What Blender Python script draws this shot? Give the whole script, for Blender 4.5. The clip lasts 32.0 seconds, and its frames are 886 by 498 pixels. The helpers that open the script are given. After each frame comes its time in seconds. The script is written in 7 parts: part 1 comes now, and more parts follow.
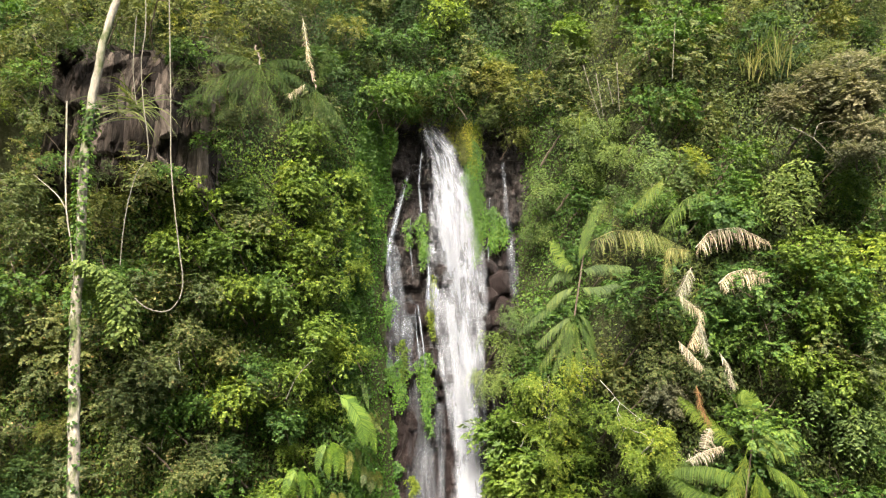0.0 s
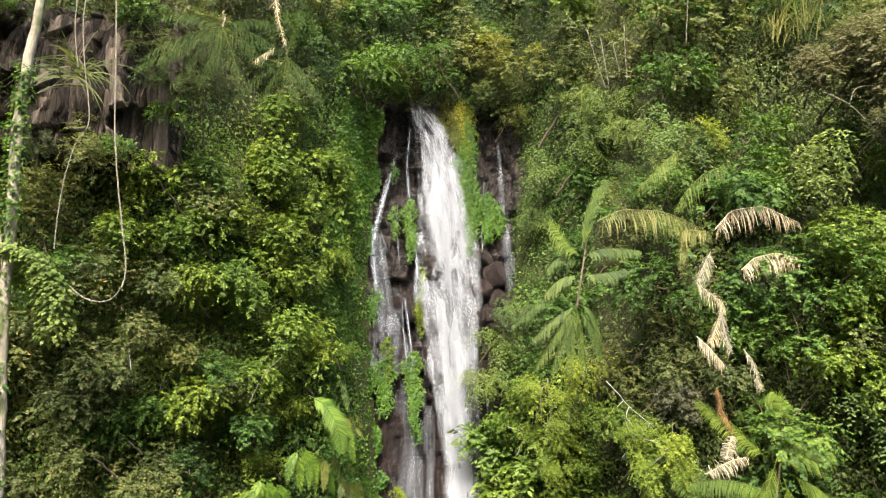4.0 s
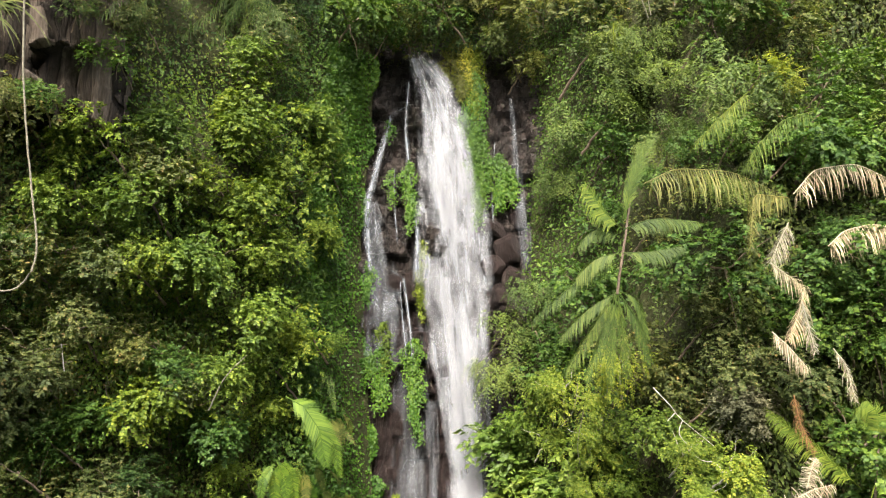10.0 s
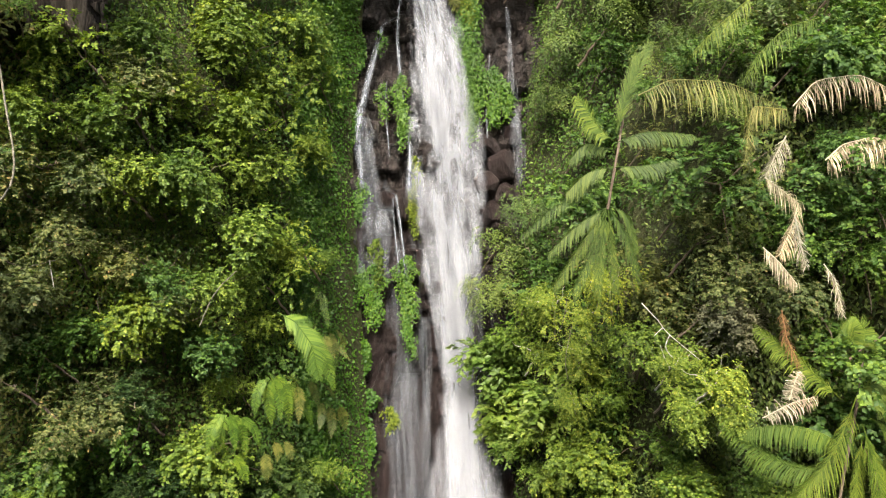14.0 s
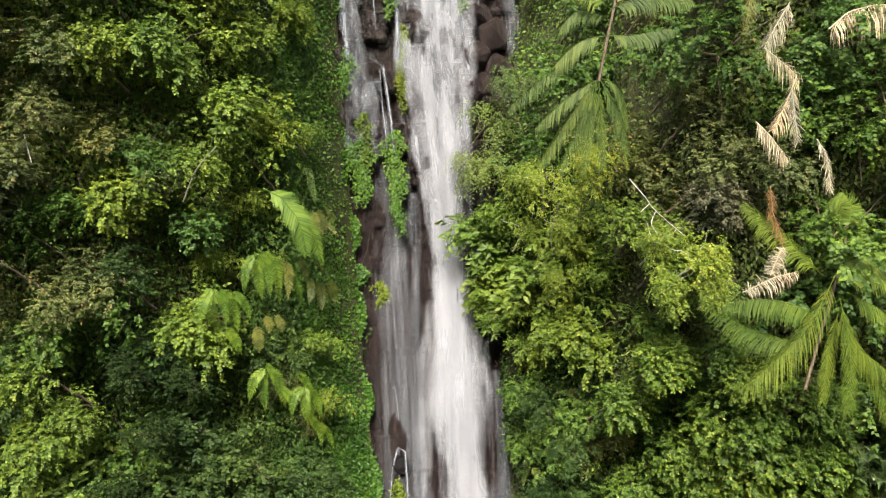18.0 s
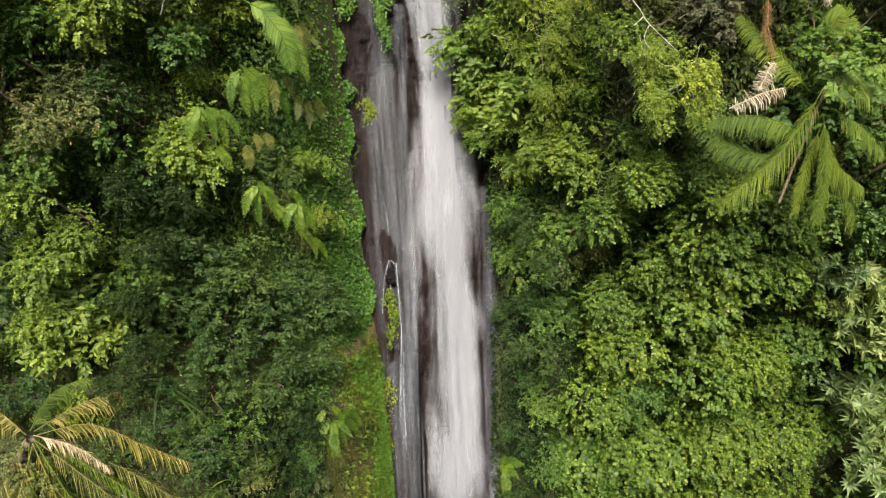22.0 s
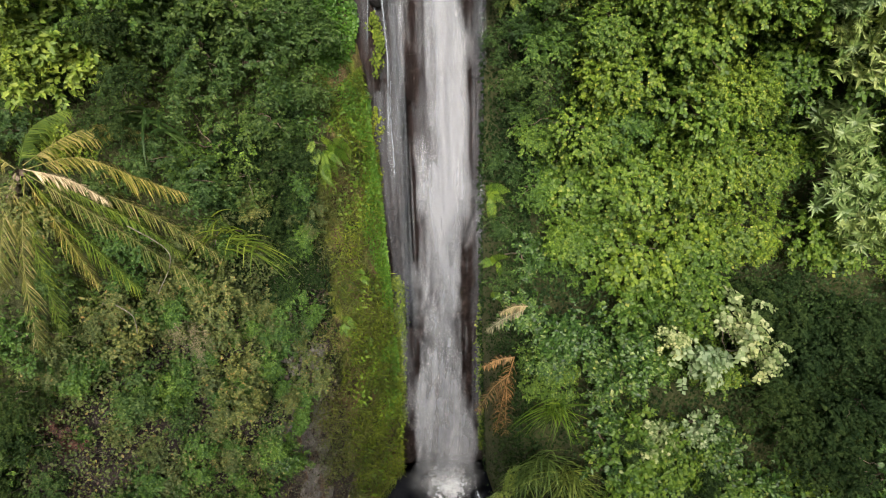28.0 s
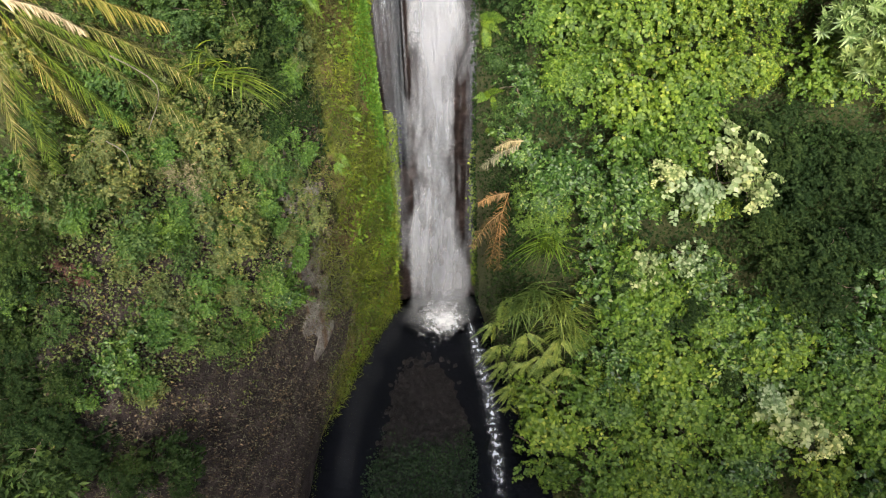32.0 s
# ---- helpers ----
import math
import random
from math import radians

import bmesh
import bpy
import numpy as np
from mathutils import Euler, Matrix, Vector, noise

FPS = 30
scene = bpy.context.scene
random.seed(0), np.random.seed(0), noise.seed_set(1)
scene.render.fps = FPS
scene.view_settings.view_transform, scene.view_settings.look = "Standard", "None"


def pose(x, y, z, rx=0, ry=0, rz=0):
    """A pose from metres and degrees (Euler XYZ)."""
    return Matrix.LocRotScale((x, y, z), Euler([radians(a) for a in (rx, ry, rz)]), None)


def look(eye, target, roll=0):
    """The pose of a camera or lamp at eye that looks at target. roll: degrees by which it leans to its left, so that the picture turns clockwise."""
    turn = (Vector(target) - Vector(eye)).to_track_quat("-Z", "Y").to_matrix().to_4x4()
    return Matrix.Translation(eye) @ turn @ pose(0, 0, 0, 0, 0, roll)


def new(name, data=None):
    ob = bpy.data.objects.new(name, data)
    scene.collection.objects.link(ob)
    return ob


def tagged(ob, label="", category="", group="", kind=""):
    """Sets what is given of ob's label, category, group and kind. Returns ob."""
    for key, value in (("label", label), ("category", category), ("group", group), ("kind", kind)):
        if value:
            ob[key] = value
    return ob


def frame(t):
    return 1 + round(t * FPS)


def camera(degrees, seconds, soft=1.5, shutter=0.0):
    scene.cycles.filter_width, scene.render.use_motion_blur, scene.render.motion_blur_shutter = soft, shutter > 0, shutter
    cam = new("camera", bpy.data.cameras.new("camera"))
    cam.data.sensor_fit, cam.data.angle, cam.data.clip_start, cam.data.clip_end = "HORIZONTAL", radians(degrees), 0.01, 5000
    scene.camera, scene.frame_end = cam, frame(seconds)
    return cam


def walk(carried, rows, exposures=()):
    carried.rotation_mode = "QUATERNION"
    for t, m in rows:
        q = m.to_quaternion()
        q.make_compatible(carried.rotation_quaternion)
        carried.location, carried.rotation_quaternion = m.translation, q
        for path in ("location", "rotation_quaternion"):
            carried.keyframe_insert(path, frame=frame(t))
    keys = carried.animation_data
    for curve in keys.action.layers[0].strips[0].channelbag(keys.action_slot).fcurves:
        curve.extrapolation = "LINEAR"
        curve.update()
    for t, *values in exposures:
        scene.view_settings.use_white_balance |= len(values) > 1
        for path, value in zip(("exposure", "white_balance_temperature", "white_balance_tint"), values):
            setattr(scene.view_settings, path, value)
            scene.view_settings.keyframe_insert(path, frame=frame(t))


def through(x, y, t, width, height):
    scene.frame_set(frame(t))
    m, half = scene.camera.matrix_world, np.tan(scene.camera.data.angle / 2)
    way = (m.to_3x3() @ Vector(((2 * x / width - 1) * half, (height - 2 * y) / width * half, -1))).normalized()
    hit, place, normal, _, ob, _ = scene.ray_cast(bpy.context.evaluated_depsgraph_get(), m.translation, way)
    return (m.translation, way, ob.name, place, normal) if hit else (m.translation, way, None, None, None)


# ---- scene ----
cam = camera(64.4, 32.0, soft=1.15)
# seconds, place in metres, heading, pitch and roll in degrees
ROWS = [
    (0.0, 1.06, -32.19, 31.60, -0.36, 13.07, -0.39),
    (1.0, 1.12, -31.48, 31.60, -0.23, 13.12, -0.36),
    (2.0, 1.22, -30.85, 31.62, -0.23, 13.05, -0.41),
    (3.0, 1.40, -30.25, 31.65, -0.29, 13.06, -0.39),
    (3.5, 1.49, -29.90, 31.65, -0.31, 13.19, -0.38),
    (5.5, 1.56, -27.64, 32.21, -0.34, 13.03, -0.45),
    (6.0, 1.57, -27.00, 32.40, -0.24, 13.00, -0.45),
    (7.0, 1.62, -25.87, 32.68, -0.12, 12.97, -0.42),
    (8.0, 1.54, -25.43, 32.80, -0.15, 13.03, -0.48),
    (9.0, 1.53, -25.50, 32.74, 0.07, 12.31, -0.48),
    (10.0, 1.67, -25.50, 32.67, 0.34, 10.69, -0.50),
    (11.0, 1.73, -25.36, 32.66, 0.41, 9.13, -0.43),
    (12.0, 1.78, -25.27, 32.66, 0.40, 7.56, -0.45),
    (13.0, 1.77, -25.28, 32.65, 0.24, 5.95, -0.54),
    (14.0, 1.90, -25.26, 32.62, 0.36, 4.11, -0.51),
    (14.5, 1.99, -25.20, 32.60, 0.51, 3.03, -0.54),
    (16.5, 2.07, -25.08, 32.59, 0.29, -1.85, -0.56),
    (17.0, 2.07, -25.07, 32.58, 0.21, -3.15, -0.54),
    (18.0, 2.10, -25.06, 32.62, 0.03, -5.99, -0.47),
    (19.0, 2.15, -25.03, 32.64, 0.05, -9.69, -0.40),
    (20.0, 2.13, -25.03, 32.66, -0.15, -13.39, -0.39),
    (21.0, 2.07, -25.17, 32.68, -0.58, -17.10, -0.50),
    (22.0, 1.99, -25.34, 32.69, -1.10, -20.81, -0.53),
    (23.0, 1.86, -25.34, 32.67, -1.61, -24.53, -0.42),
    (24.0, 1.71, -25.14, 32.70, -2.16, -28.45, -0.13),
    (25.0, 1.63, -25.07, 32.68, -2.57, -32.05, 0.02),
    (25.5, 1.56, -25.06, 32.65, -2.86, -33.79, 0.16),
    (27.5, 1.39, -25.00, 32.62, -3.75, -40.96, 0.54),
    (28.0, 1.35, -24.97, 32.67, -4.06, -42.95, 0.78),
    (29.0, 1.15, -25.04, 32.47, -4.94, -46.00, 1.14),
    (30.0, 1.12, -25.04, 32.48, -5.28, -49.21, 1.36),
    (31.0, 1.08, -25.11, 32.41, -5.72, -52.48, 1.43),
    (32.0, 1.00, -25.17, 32.31, -6.26, -55.25, 1.55),
]
walk(cam, [(t, pose(x, y, z, 90 + pitch, 0, yaw) @ pose(0, 0, 0, 0, 0, roll)) for t, x, y, z, yaw, pitch, roll in ROWS], [(0, 2.2, 6700, 10), (9, 2.1, 6700, 10), (19, 1.8, 6700, 10), (25, 1.5, 6700, 10), (28, 1.5, 6620, 10), (32, 1.9, 6600, 10)])

# ---- light: bright overcast sky, soft high sun from behind the camera ----
SUN_UP, SUN_TURN = 45, 186
world = bpy.data.worlds.new("sky")
scene.world = world
world.use_nodes = True
wn = world.node_tree
sky = wn.nodes.new("ShaderNodeTexSky")
sky.sky_type, sky.sun_disc = "NISHITA", False
sky.sun_elevation, sky.sun_rotation = radians(SUN_UP), radians(SUN_TURN)
sky.air_density, sky.dust_density = 1.0, 6.0
wn.links.new(sky.outputs[0], wn.nodes["Background"].inputs[0])
wn.nodes["Background"].inputs[1].default_value = 0.135
sun = new("sun", bpy.data.lights.new("sun", "SUN"))
sun.data.energy, sun.data.angle, sun.data.color = 2.5, radians(18), (1.0, 0.96, 0.88)
sa, se = radians(SUN_TURN), radians(SUN_UP)
sun.matrix_world = look((0, 0, 80), (-math.sin(sa) * math.cos(se), -math.cos(sa) * math.cos(se), 80 - math.sin(se)))


# ---- materials ----
class Nodes:
    """A small writer of node materials."""

    def __init__(self, name):
        self.mat = bpy.data.materials.new(name)
        self.mat.use_nodes = True
        self.tree = self.mat.node_tree
        self.tree.nodes.clear()
        self.out = self.tree.nodes.new("ShaderNodeOutputMaterial")

    def node(self, kind, **values):
        n = self.tree.nodes.new("ShaderNode" + kind)
        for key, value in values.items():
            slot = n.inputs[key.replace("_", " ")]
            if isinstance(value, bpy.types.NodeSocket):
                self.tree.links.new(value, slot)
            else:
                slot.default_value = value
        return n

    def noise(self, scale, detail=3.0, coords=None, rough=0.6):
        n = self.node("TexNoise", Scale=scale, Detail=detail, Roughness=rough)
        self.tree.links.new(coords or self.place(), n.inputs["Vector"])
        return n.outputs["Fac"]

    def place(self, scale=(1, 1, 1)):
        g = self.node("NewGeometry")
        m = self.node("Mapping", Scale=scale)
        self.tree.links.new(g.outputs["Position"], m.inputs["Vector"])
        return m.outputs[0]

    def ramp(self, value, *stops):
        n = self.node("ValToRGB", Fac=value)
        els = n.color_ramp.elements
        while len(els) < len(stops):
            els.new(0.5)
        for e, (at, colour) in zip(els, stops):
            e.position = at
            e.color = (*colour, 1) if len(colour) == 3 else colour
        return n.outputs[0]

    def mix(self, fac, a, b, blend="MIX"):
        n = self.tree.nodes.new("ShaderNodeMix")
        n.data_type, n.blend_type = "RGBA", blend
        for slot, value in zip((n.inputs[0], n.inputs[6], n.inputs[7]), (fac, a, b)):
            if isinstance(value, bpy.types.NodeSocket):
                self.tree.links.new(value, slot)
            else:
                slot.default_value = (*value, 1) if isinstance(value, tuple) else value
        return n.outputs[2]

    def maths(self, op, a, b=0.0):
        n = self.tree.nodes.new("ShaderNodeMath")
        n.operation = op
        for slot, value in zip(n.inputs, (a, b)):
            if isinstance(value, bpy.types.NodeSocket):
                self.tree.links.new(value, slot)
            else:
                slot.default_value = value
        return n.outputs[0]

    def bump(self, height, strength=0.5, distance=0.05):
        return self.node("Bump", Height=height, Strength=strength, Distance=distance).outputs[0]

    def done(self, shader):
        self.tree.links.new(shader, self.out.inputs["Surface"])
        return self.mat


def leaf_material(name, dark, mid, light, gloss=0.58, through=0.4, odd=None, spec=0.3):
    """Leaves: each leaf and each plant has its own shade; thin, so that light comes through."""
    n = Nodes(name)
    g, o = n.node("NewGeometry"), n.node("ObjectInfo")
    each = n.ramp(g.outputs["Random Per Island"], (0.0, dark), (0.5, mid), (0.93, light), (1.0, odd or light))
    broad = n.ramp(n.noise(0.5, 2), (0.3, (0.62, 0.7, 0.6)), (0.7, (1.25, 1.18, 0.95)))
    plant = n.ramp(o.outputs["Random"], (0.0, (0.75, 0.83, 0.85)), (0.5, (1.0, 1.0, 1.0)), (1.0, (1.18, 1.08, 0.88)))
    colour = n.mix(1.0, n.mix(1.0, each, broad, "MULTIPLY"), plant, "MULTIPLY")
    body = n.node("BsdfPrincipled", Base_Color=colour, Roughness=gloss, Specular_IOR_Level=spec)
    thin = n.node("BsdfTranslucent", Color=n.mix(1.0, colour, (1.1, 1.15, 0.65), "MULTIPLY"))
    both = n.node("MixShader", Fac=through)
    n.tree.links.new(body.outputs[0], both.inputs[1])
    n.tree.links.new(thin.outputs[0], both.inputs[2])
    return n.done(both.outputs[0])


def plain_material(name, dark, light, scale=2.0, rough=0.8, fine=12.0, bump=0.4, stretch=(1, 1, 1), spec=0.3, fleck=None):
    """Bark, rock and soil: broad stains, fine grain and relief."""
    n = Nodes(name)
    c = n.place(stretch)
    broad, grain = n.noise(scale, 4, c), n.noise(fine, 5, c, 0.7)
    colour = n.ramp(n.maths("ADD", n.maths("MULTIPLY", broad, 0.6), n.maths("MULTIPLY", grain, 0.4)), (0.33, dark), (0.67, light))
    if fleck:
        colour = n.mix(n.ramp(n.noise(scale * 0.7, 5, c), (0.52, (0, 0, 0)), (0.62, (1, 1, 1))), colour, fleck)
    body = n.node("BsdfPrincipled", Base_Color=colour, Roughness=rough, Specular_IOR_Level=spec, Normal=n.bump(n.maths("ADD", broad, grain), bump, 0.15))
    return n.done(body.outputs[0])


LEAF = {
    "fresh": leaf_material("fresh_leaf", (0.055, 0.10, 0.014), (0.1, 0.16, 0.02), (0.17, 0.24, 0.035), odd=(0.2, 0.24, 0.04)),
    "carpet": leaf_material("carpet_leaf", (0.038, 0.082, 0.01), (0.078, 0.14, 0.017), (0.134, 0.204, 0.03), odd=(0.23, 0.265, 0.055), spec=0.32, gloss=0.55),
    "mid": leaf_material("mid_leaf", (0.03, 0.075, 0.014), (0.055, 0.115, 0.02), (0.10, 0.17, 0.03)),
    "dull": leaf_material("dull_leaf", (0.05, 0.075, 0.025), (0.085, 0.11, 0.035), (0.14, 0.155, 0.06), odd=(0.2, 0.14, 0.06)),
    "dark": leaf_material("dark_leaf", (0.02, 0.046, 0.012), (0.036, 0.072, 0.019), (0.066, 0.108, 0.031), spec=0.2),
    "ivy": leaf_material("ivy_leaf", (0.036, 0.1, 0.012), (0.06, 0.145, 0.018), (0.1, 0.195, 0.025), gloss=0.45),
    "olive": leaf_material("olive_leaf", (0.062, 0.085, 0.022), (0.095, 0.115, 0.03), (0.14, 0.155, 0.045), odd=(0.13, 0.12, 0.045)),
    "pale": leaf_material("pale_leaf", (0.1, 0.15, 0.06), (0.2, 0.26, 0.14), (0.36, 0.4, 0.27)),
    "palm": leaf_material("palm_leaf", (0.06, 0.105, 0.014), (0.1, 0.155, 0.02), (0.16, 0.21, 0.032), gloss=0.65),
    "palm_mid": leaf_material("green_palm_leaf", (0.035, 0.068, 0.012), (0.062, 0.105, 0.017), (0.105, 0.15, 0.026), gloss=0.62),
    "ragged": leaf_material("ragged_palm_leaf", (0.07, 0.085, 0.018), (0.14, 0.14, 0.035), (0.28, 0.24, 0.11), gloss=0.45, through=0.2, odd=(0.4, 0.34, 0.2)),
    "yellow": leaf_material("yellow_leaf", (0.14, 0.18, 0.02), (0.22, 0.25, 0.03), (0.34, 0.34, 0.05)),
    "moss": leaf_material("moss_tuft", (0.065, 0.1, 0.013), (0.115, 0.165, 0.019), (0.18, 0.22, 0.03), gloss=0.8),
    "dry": leaf_material("dry_frond", (0.15, 0.12, 0.09), (0.29, 0.245, 0.2), (0.5, 0.45, 0.39), gloss=0.7, through=0.15),
    "rust": leaf_material("rust_frond", (0.09, 0.05, 0.022), (0.16, 0.088, 0.04), (0.26, 0.15, 0.075), gloss=0.7, through=0.15),
    "grey": leaf_material("dead_leaf", (0.08, 0.07, 0.045), (0.14, 0.125, 0.085), (0.21, 0.19, 0.14), gloss=0.8, through=0.1),
    "drab": leaf_material("drab_leaf", (0.085, 0.085, 0.055), (0.135, 0.132, 0.09), (0.2, 0.19, 0.14), gloss=0.8),
    "purple": leaf_material("purple_leaf", (0.03, 0.015, 0.015), (0.06, 0.025, 0.025), (0.11, 0.05, 0.04)),
    "fern": leaf_material("fern_leaf", (0.045, 0.095, 0.01), (0.075, 0.14, 0.013), (0.12, 0.19, 0.02), through=0.3),
    "lime": leaf_material("lime_leaf", (0.08, 0.12, 0.025), (0.13, 0.18, 0.04), (0.2, 0.25, 0.075)),
    "frond": leaf_material("dark_palm_leaf", (0.022, 0.044, 0.009), (0.038, 0.066, 0.013), (0.065, 0.095, 0.02), gloss=0.7, spec=0.15),
    "litter": leaf_material("litter_leaf", (0.03, 0.022, 0.016), (0.065, 0.045, 0.032), (0.12, 0.085, 0.06), gloss=0.8, through=0.05),
    "whorl": leaf_material("whorl_leaf", (0.08, 0.135, 0.04), (0.15, 0.215, 0.075), (0.27, 0.33, 0.15), spec=0.45, gloss=0.45),
    "soft": leaf_material("soft_leaf", (0.06, 0.10, 0.026), (0.1, 0.15, 0.04), (0.16, 0.21, 0.06)),
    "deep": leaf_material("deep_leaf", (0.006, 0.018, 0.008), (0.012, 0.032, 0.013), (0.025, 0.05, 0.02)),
    "spring": leaf_material("spring_leaf", (0.09, 0.145, 0.018), (0.155, 0.215, 0.028), (0.24, 0.29, 0.045), odd=(0.3, 0.3, 0.05)),
    "low": leaf_material("low_leaf", (0.017, 0.046, 0.01), (0.043, 0.099, 0.018), (0.102, 0.176, 0.042), odd=(0.22, 0.26, 0.1), spec=0.42, gloss=0.45),
    "lush": leaf_material("lush_leaf", (0.062, 0.115, 0.018), (0.105, 0.17, 0.028), (0.18, 0.25, 0.055), gloss=0.5),
    # near-black leaf: the shade of hollows and gaps is put into its colour
    "shade": leaf_material("painted_shade_leaf", (0.01, 0.024, 0.007), (0.018, 0.036, 0.011), (0.033, 0.056, 0.018), gloss=0.75, spec=0.12),
    "straw": leaf_material("straw_frond", (0.08, 0.09, 0.02), (0.14, 0.145, 0.035), (0.23, 0.21, 0.075), gloss=0.5, through=0.2),
}
BARK = plain_material("bark", (0.07, 0.05, 0.035), (0.19, 0.15, 0.11), 3.0, 0.85, 20, 0.5, (1, 1, 0.3))
PALE_BARK = plain_material("pale_bark", (0.11, 0.1, 0.07), (0.38, 0.34, 0.27), 2.0, 0.8, 18, 0.4, (1, 1, 0.4), fleck=(0.06, 0.075, 0.025))
WHITE_BARK = plain_material("white_bark", (0.25, 0.23, 0.2), (0.5, 0.48, 0.43), 4.0, 0.7)
VINE = plain_material("vine_bark", (0.08, 0.075, 0.05), (0.2, 0.185, 0.14), 6.0, 0.8)
SOIL = plain_material("hillside_soil", (0.02, 0.024, 0.008), (0.055, 0.06, 0.02), 0.8, 0.95, 9, 0.8)
PALE_ROCK = plain_material("pale_rock", (0.05, 0.04, 0.034), (0.24, 0.225, 0.21), 2.2, 0.9, 12, 1.0, (1.6, 1, 0.5), fleck=(0.09, 0.06, 0.04))
def block_rock(name, tones, scale, rough, spec, stretch=(1, 1, 0.6)):
    """Jointed rock: blocks of uneven tone parted by dark cracks, with fine grain."""
    n = Nodes(name)
    c = n.place(stretch)
    warped = n.node("VectorMath", Vector=c)
    warped.operation = "ADD"
    shift = n.node("TexNoise", Scale=scale * 0.9, Detail=3.0)
    n.tree.links.new(c, shift.inputs["Vector"])
    soft = n.node("VectorMath", Vector=shift.outputs["Color"])
    soft.operation = "SCALE"
    soft.inputs["Scale"].default_value = 0.5
    n.tree.links.new(soft.outputs[0], warped.inputs[1])
    cell = n.node("TexVoronoi", Vector=warped.outputs[0], Scale=scale)
    crack = n.node("TexVoronoi", Vector=warped.outputs[0], Scale=scale)
    crack.feature = "DISTANCE_TO_EDGE"
    each = n.node("SeparateXYZ", Vector=cell.outputs["Color"]).outputs[0]
    grain = n.noise(18, 5, c, 0.7)
    tone = n.ramp(n.maths("ADD", n.maths("MULTIPLY", each, 0.35), n.maths("MULTIPLY", n.noise(2.6, 5, c), 0.65)), (0.2, tones[0]), (0.5, tones[1]), (0.8, tones[2]))
    seam = n.ramp(crack.outputs["Distance"], (0.0, (0.5, 0.5, 0.5)), (0.05, (1, 1, 1)))
    colour = n.mix(1.0, n.mix(1.0, tone, seam, "MULTIPLY"), n.ramp(grain, (0.3, (0.6, 0.6, 0.6)), (0.7, (1.3, 1.3, 1.3))), "MULTIPLY")
    height = n.maths("ADD", n.maths("MULTIPLY", n.maths("MINIMUM", crack.outputs["Distance"], 0.06), 6.0), n.maths("ADD", n.maths("MULTIPLY", each, 0.5), n.maths("MULTIPLY", grain, 0.5)))
    body = n.node("BsdfPrincipled", Base_Color=colour, Roughness=rough, Specular_IOR_Level=spec, Normal=n.bump(height, 0.9, 0.2))
    return n.done(body.outputs[0])


WET_ROCK = block_rock("wet_rock", ((0.005, 0.004, 0.0035), (0.016, 0.012, 0.0105), (0.055, 0.043, 0.039)), 2.6, 0.38, 0.28, (1, 1, 0.8))
STREAKED = plain_material("streaked_wet_rock", (0.006, 0.0042, 0.004), (0.04, 0.027, 0.025), 1.8, 0.45, 14, 1.0, (2.2, 1, 0.22), 0.25, fleck=(0.014, 0.009, 0.0085))
DRY_ROCK = block_rock("dry_rock", ((0.007, 0.006, 0.005), (0.035, 0.028, 0.022), (0.19, 0.155, 0.125)), 1.2, 0.95, 0.15, (2.6, 1, 0.2))
BED = plain_material("stream_bed", (0.004, 0.004, 0.0045), (0.022, 0.02, 0.021), 2.5, 0.5, 16, 1.0, spec=0.15)


def water_material(name, low, high, across, along, edge=0.55, dim=0.3, bright=0.56, most=1.0, fade=12.0):
    """Falling water: soft strands drawn out by the fall, dense in the middle, with gaps and thin edges."""
    n = Nodes(name)
    u = n.node("UVMap")
    fine = n.noise(1.0, 3, n.node("Mapping", Vector=u.outputs[0], Scale=(across, along, 1)).outputs[0], 0.5)
    broad = n.noise(1.0, 2, n.node("Mapping", Vector=u.outputs[0], Scale=(across * 0.3, along * 1.6, 1), Location=(3.1, 1.7, 0)).outputs[0])
    sep = n.node("SeparateXYZ", Vector=u.outputs[0])
    mid = n.maths("SUBTRACT", 1.0, n.maths("ABSOLUTE", n.maths("SUBTRACT", n.maths("MULTIPLY", sep.outputs[0], 2.0), 1.0)))
    both_noises = n.maths("ADD", n.maths("MULTIPLY", fine, 0.5), n.maths("MULTIPLY", broad, 0.5))
    body = n.maths("ADD", both_noises, n.maths("MULTIPLY", n.maths("SUBTRACT", n.maths("MINIMUM", mid, 0.75), 0.38), edge))
    cover = n.ramp(body, (low, (0, 0, 0)), (high, (most, most, most)))
    ends = n.maths("MINIMUM", 1.0, n.maths("MULTIPLY", n.maths("SUBTRACT", 1.0, sep.outputs[1]), fade))
    cover = n.maths("MULTIPLY", cover, ends)
    tone = n.ramp(both_noises, (0.36, (dim * 0.9, dim, dim * 1.14)), (0.64, (bright * 0.92, bright, bright * 1.12)))
    foam = n.node("BsdfPrincipled", Base_Color=tone, Roughness=0.7, Specular_IOR_Level=0.05)
    both = n.node("MixShader", Fac=cover)
    n.tree.links.new(n.node("BsdfTransparent").outputs[0], both.inputs[1])
    n.tree.links.new(foam.outputs[0], both.inputs[2])
    return n.done(both.outputs[0])


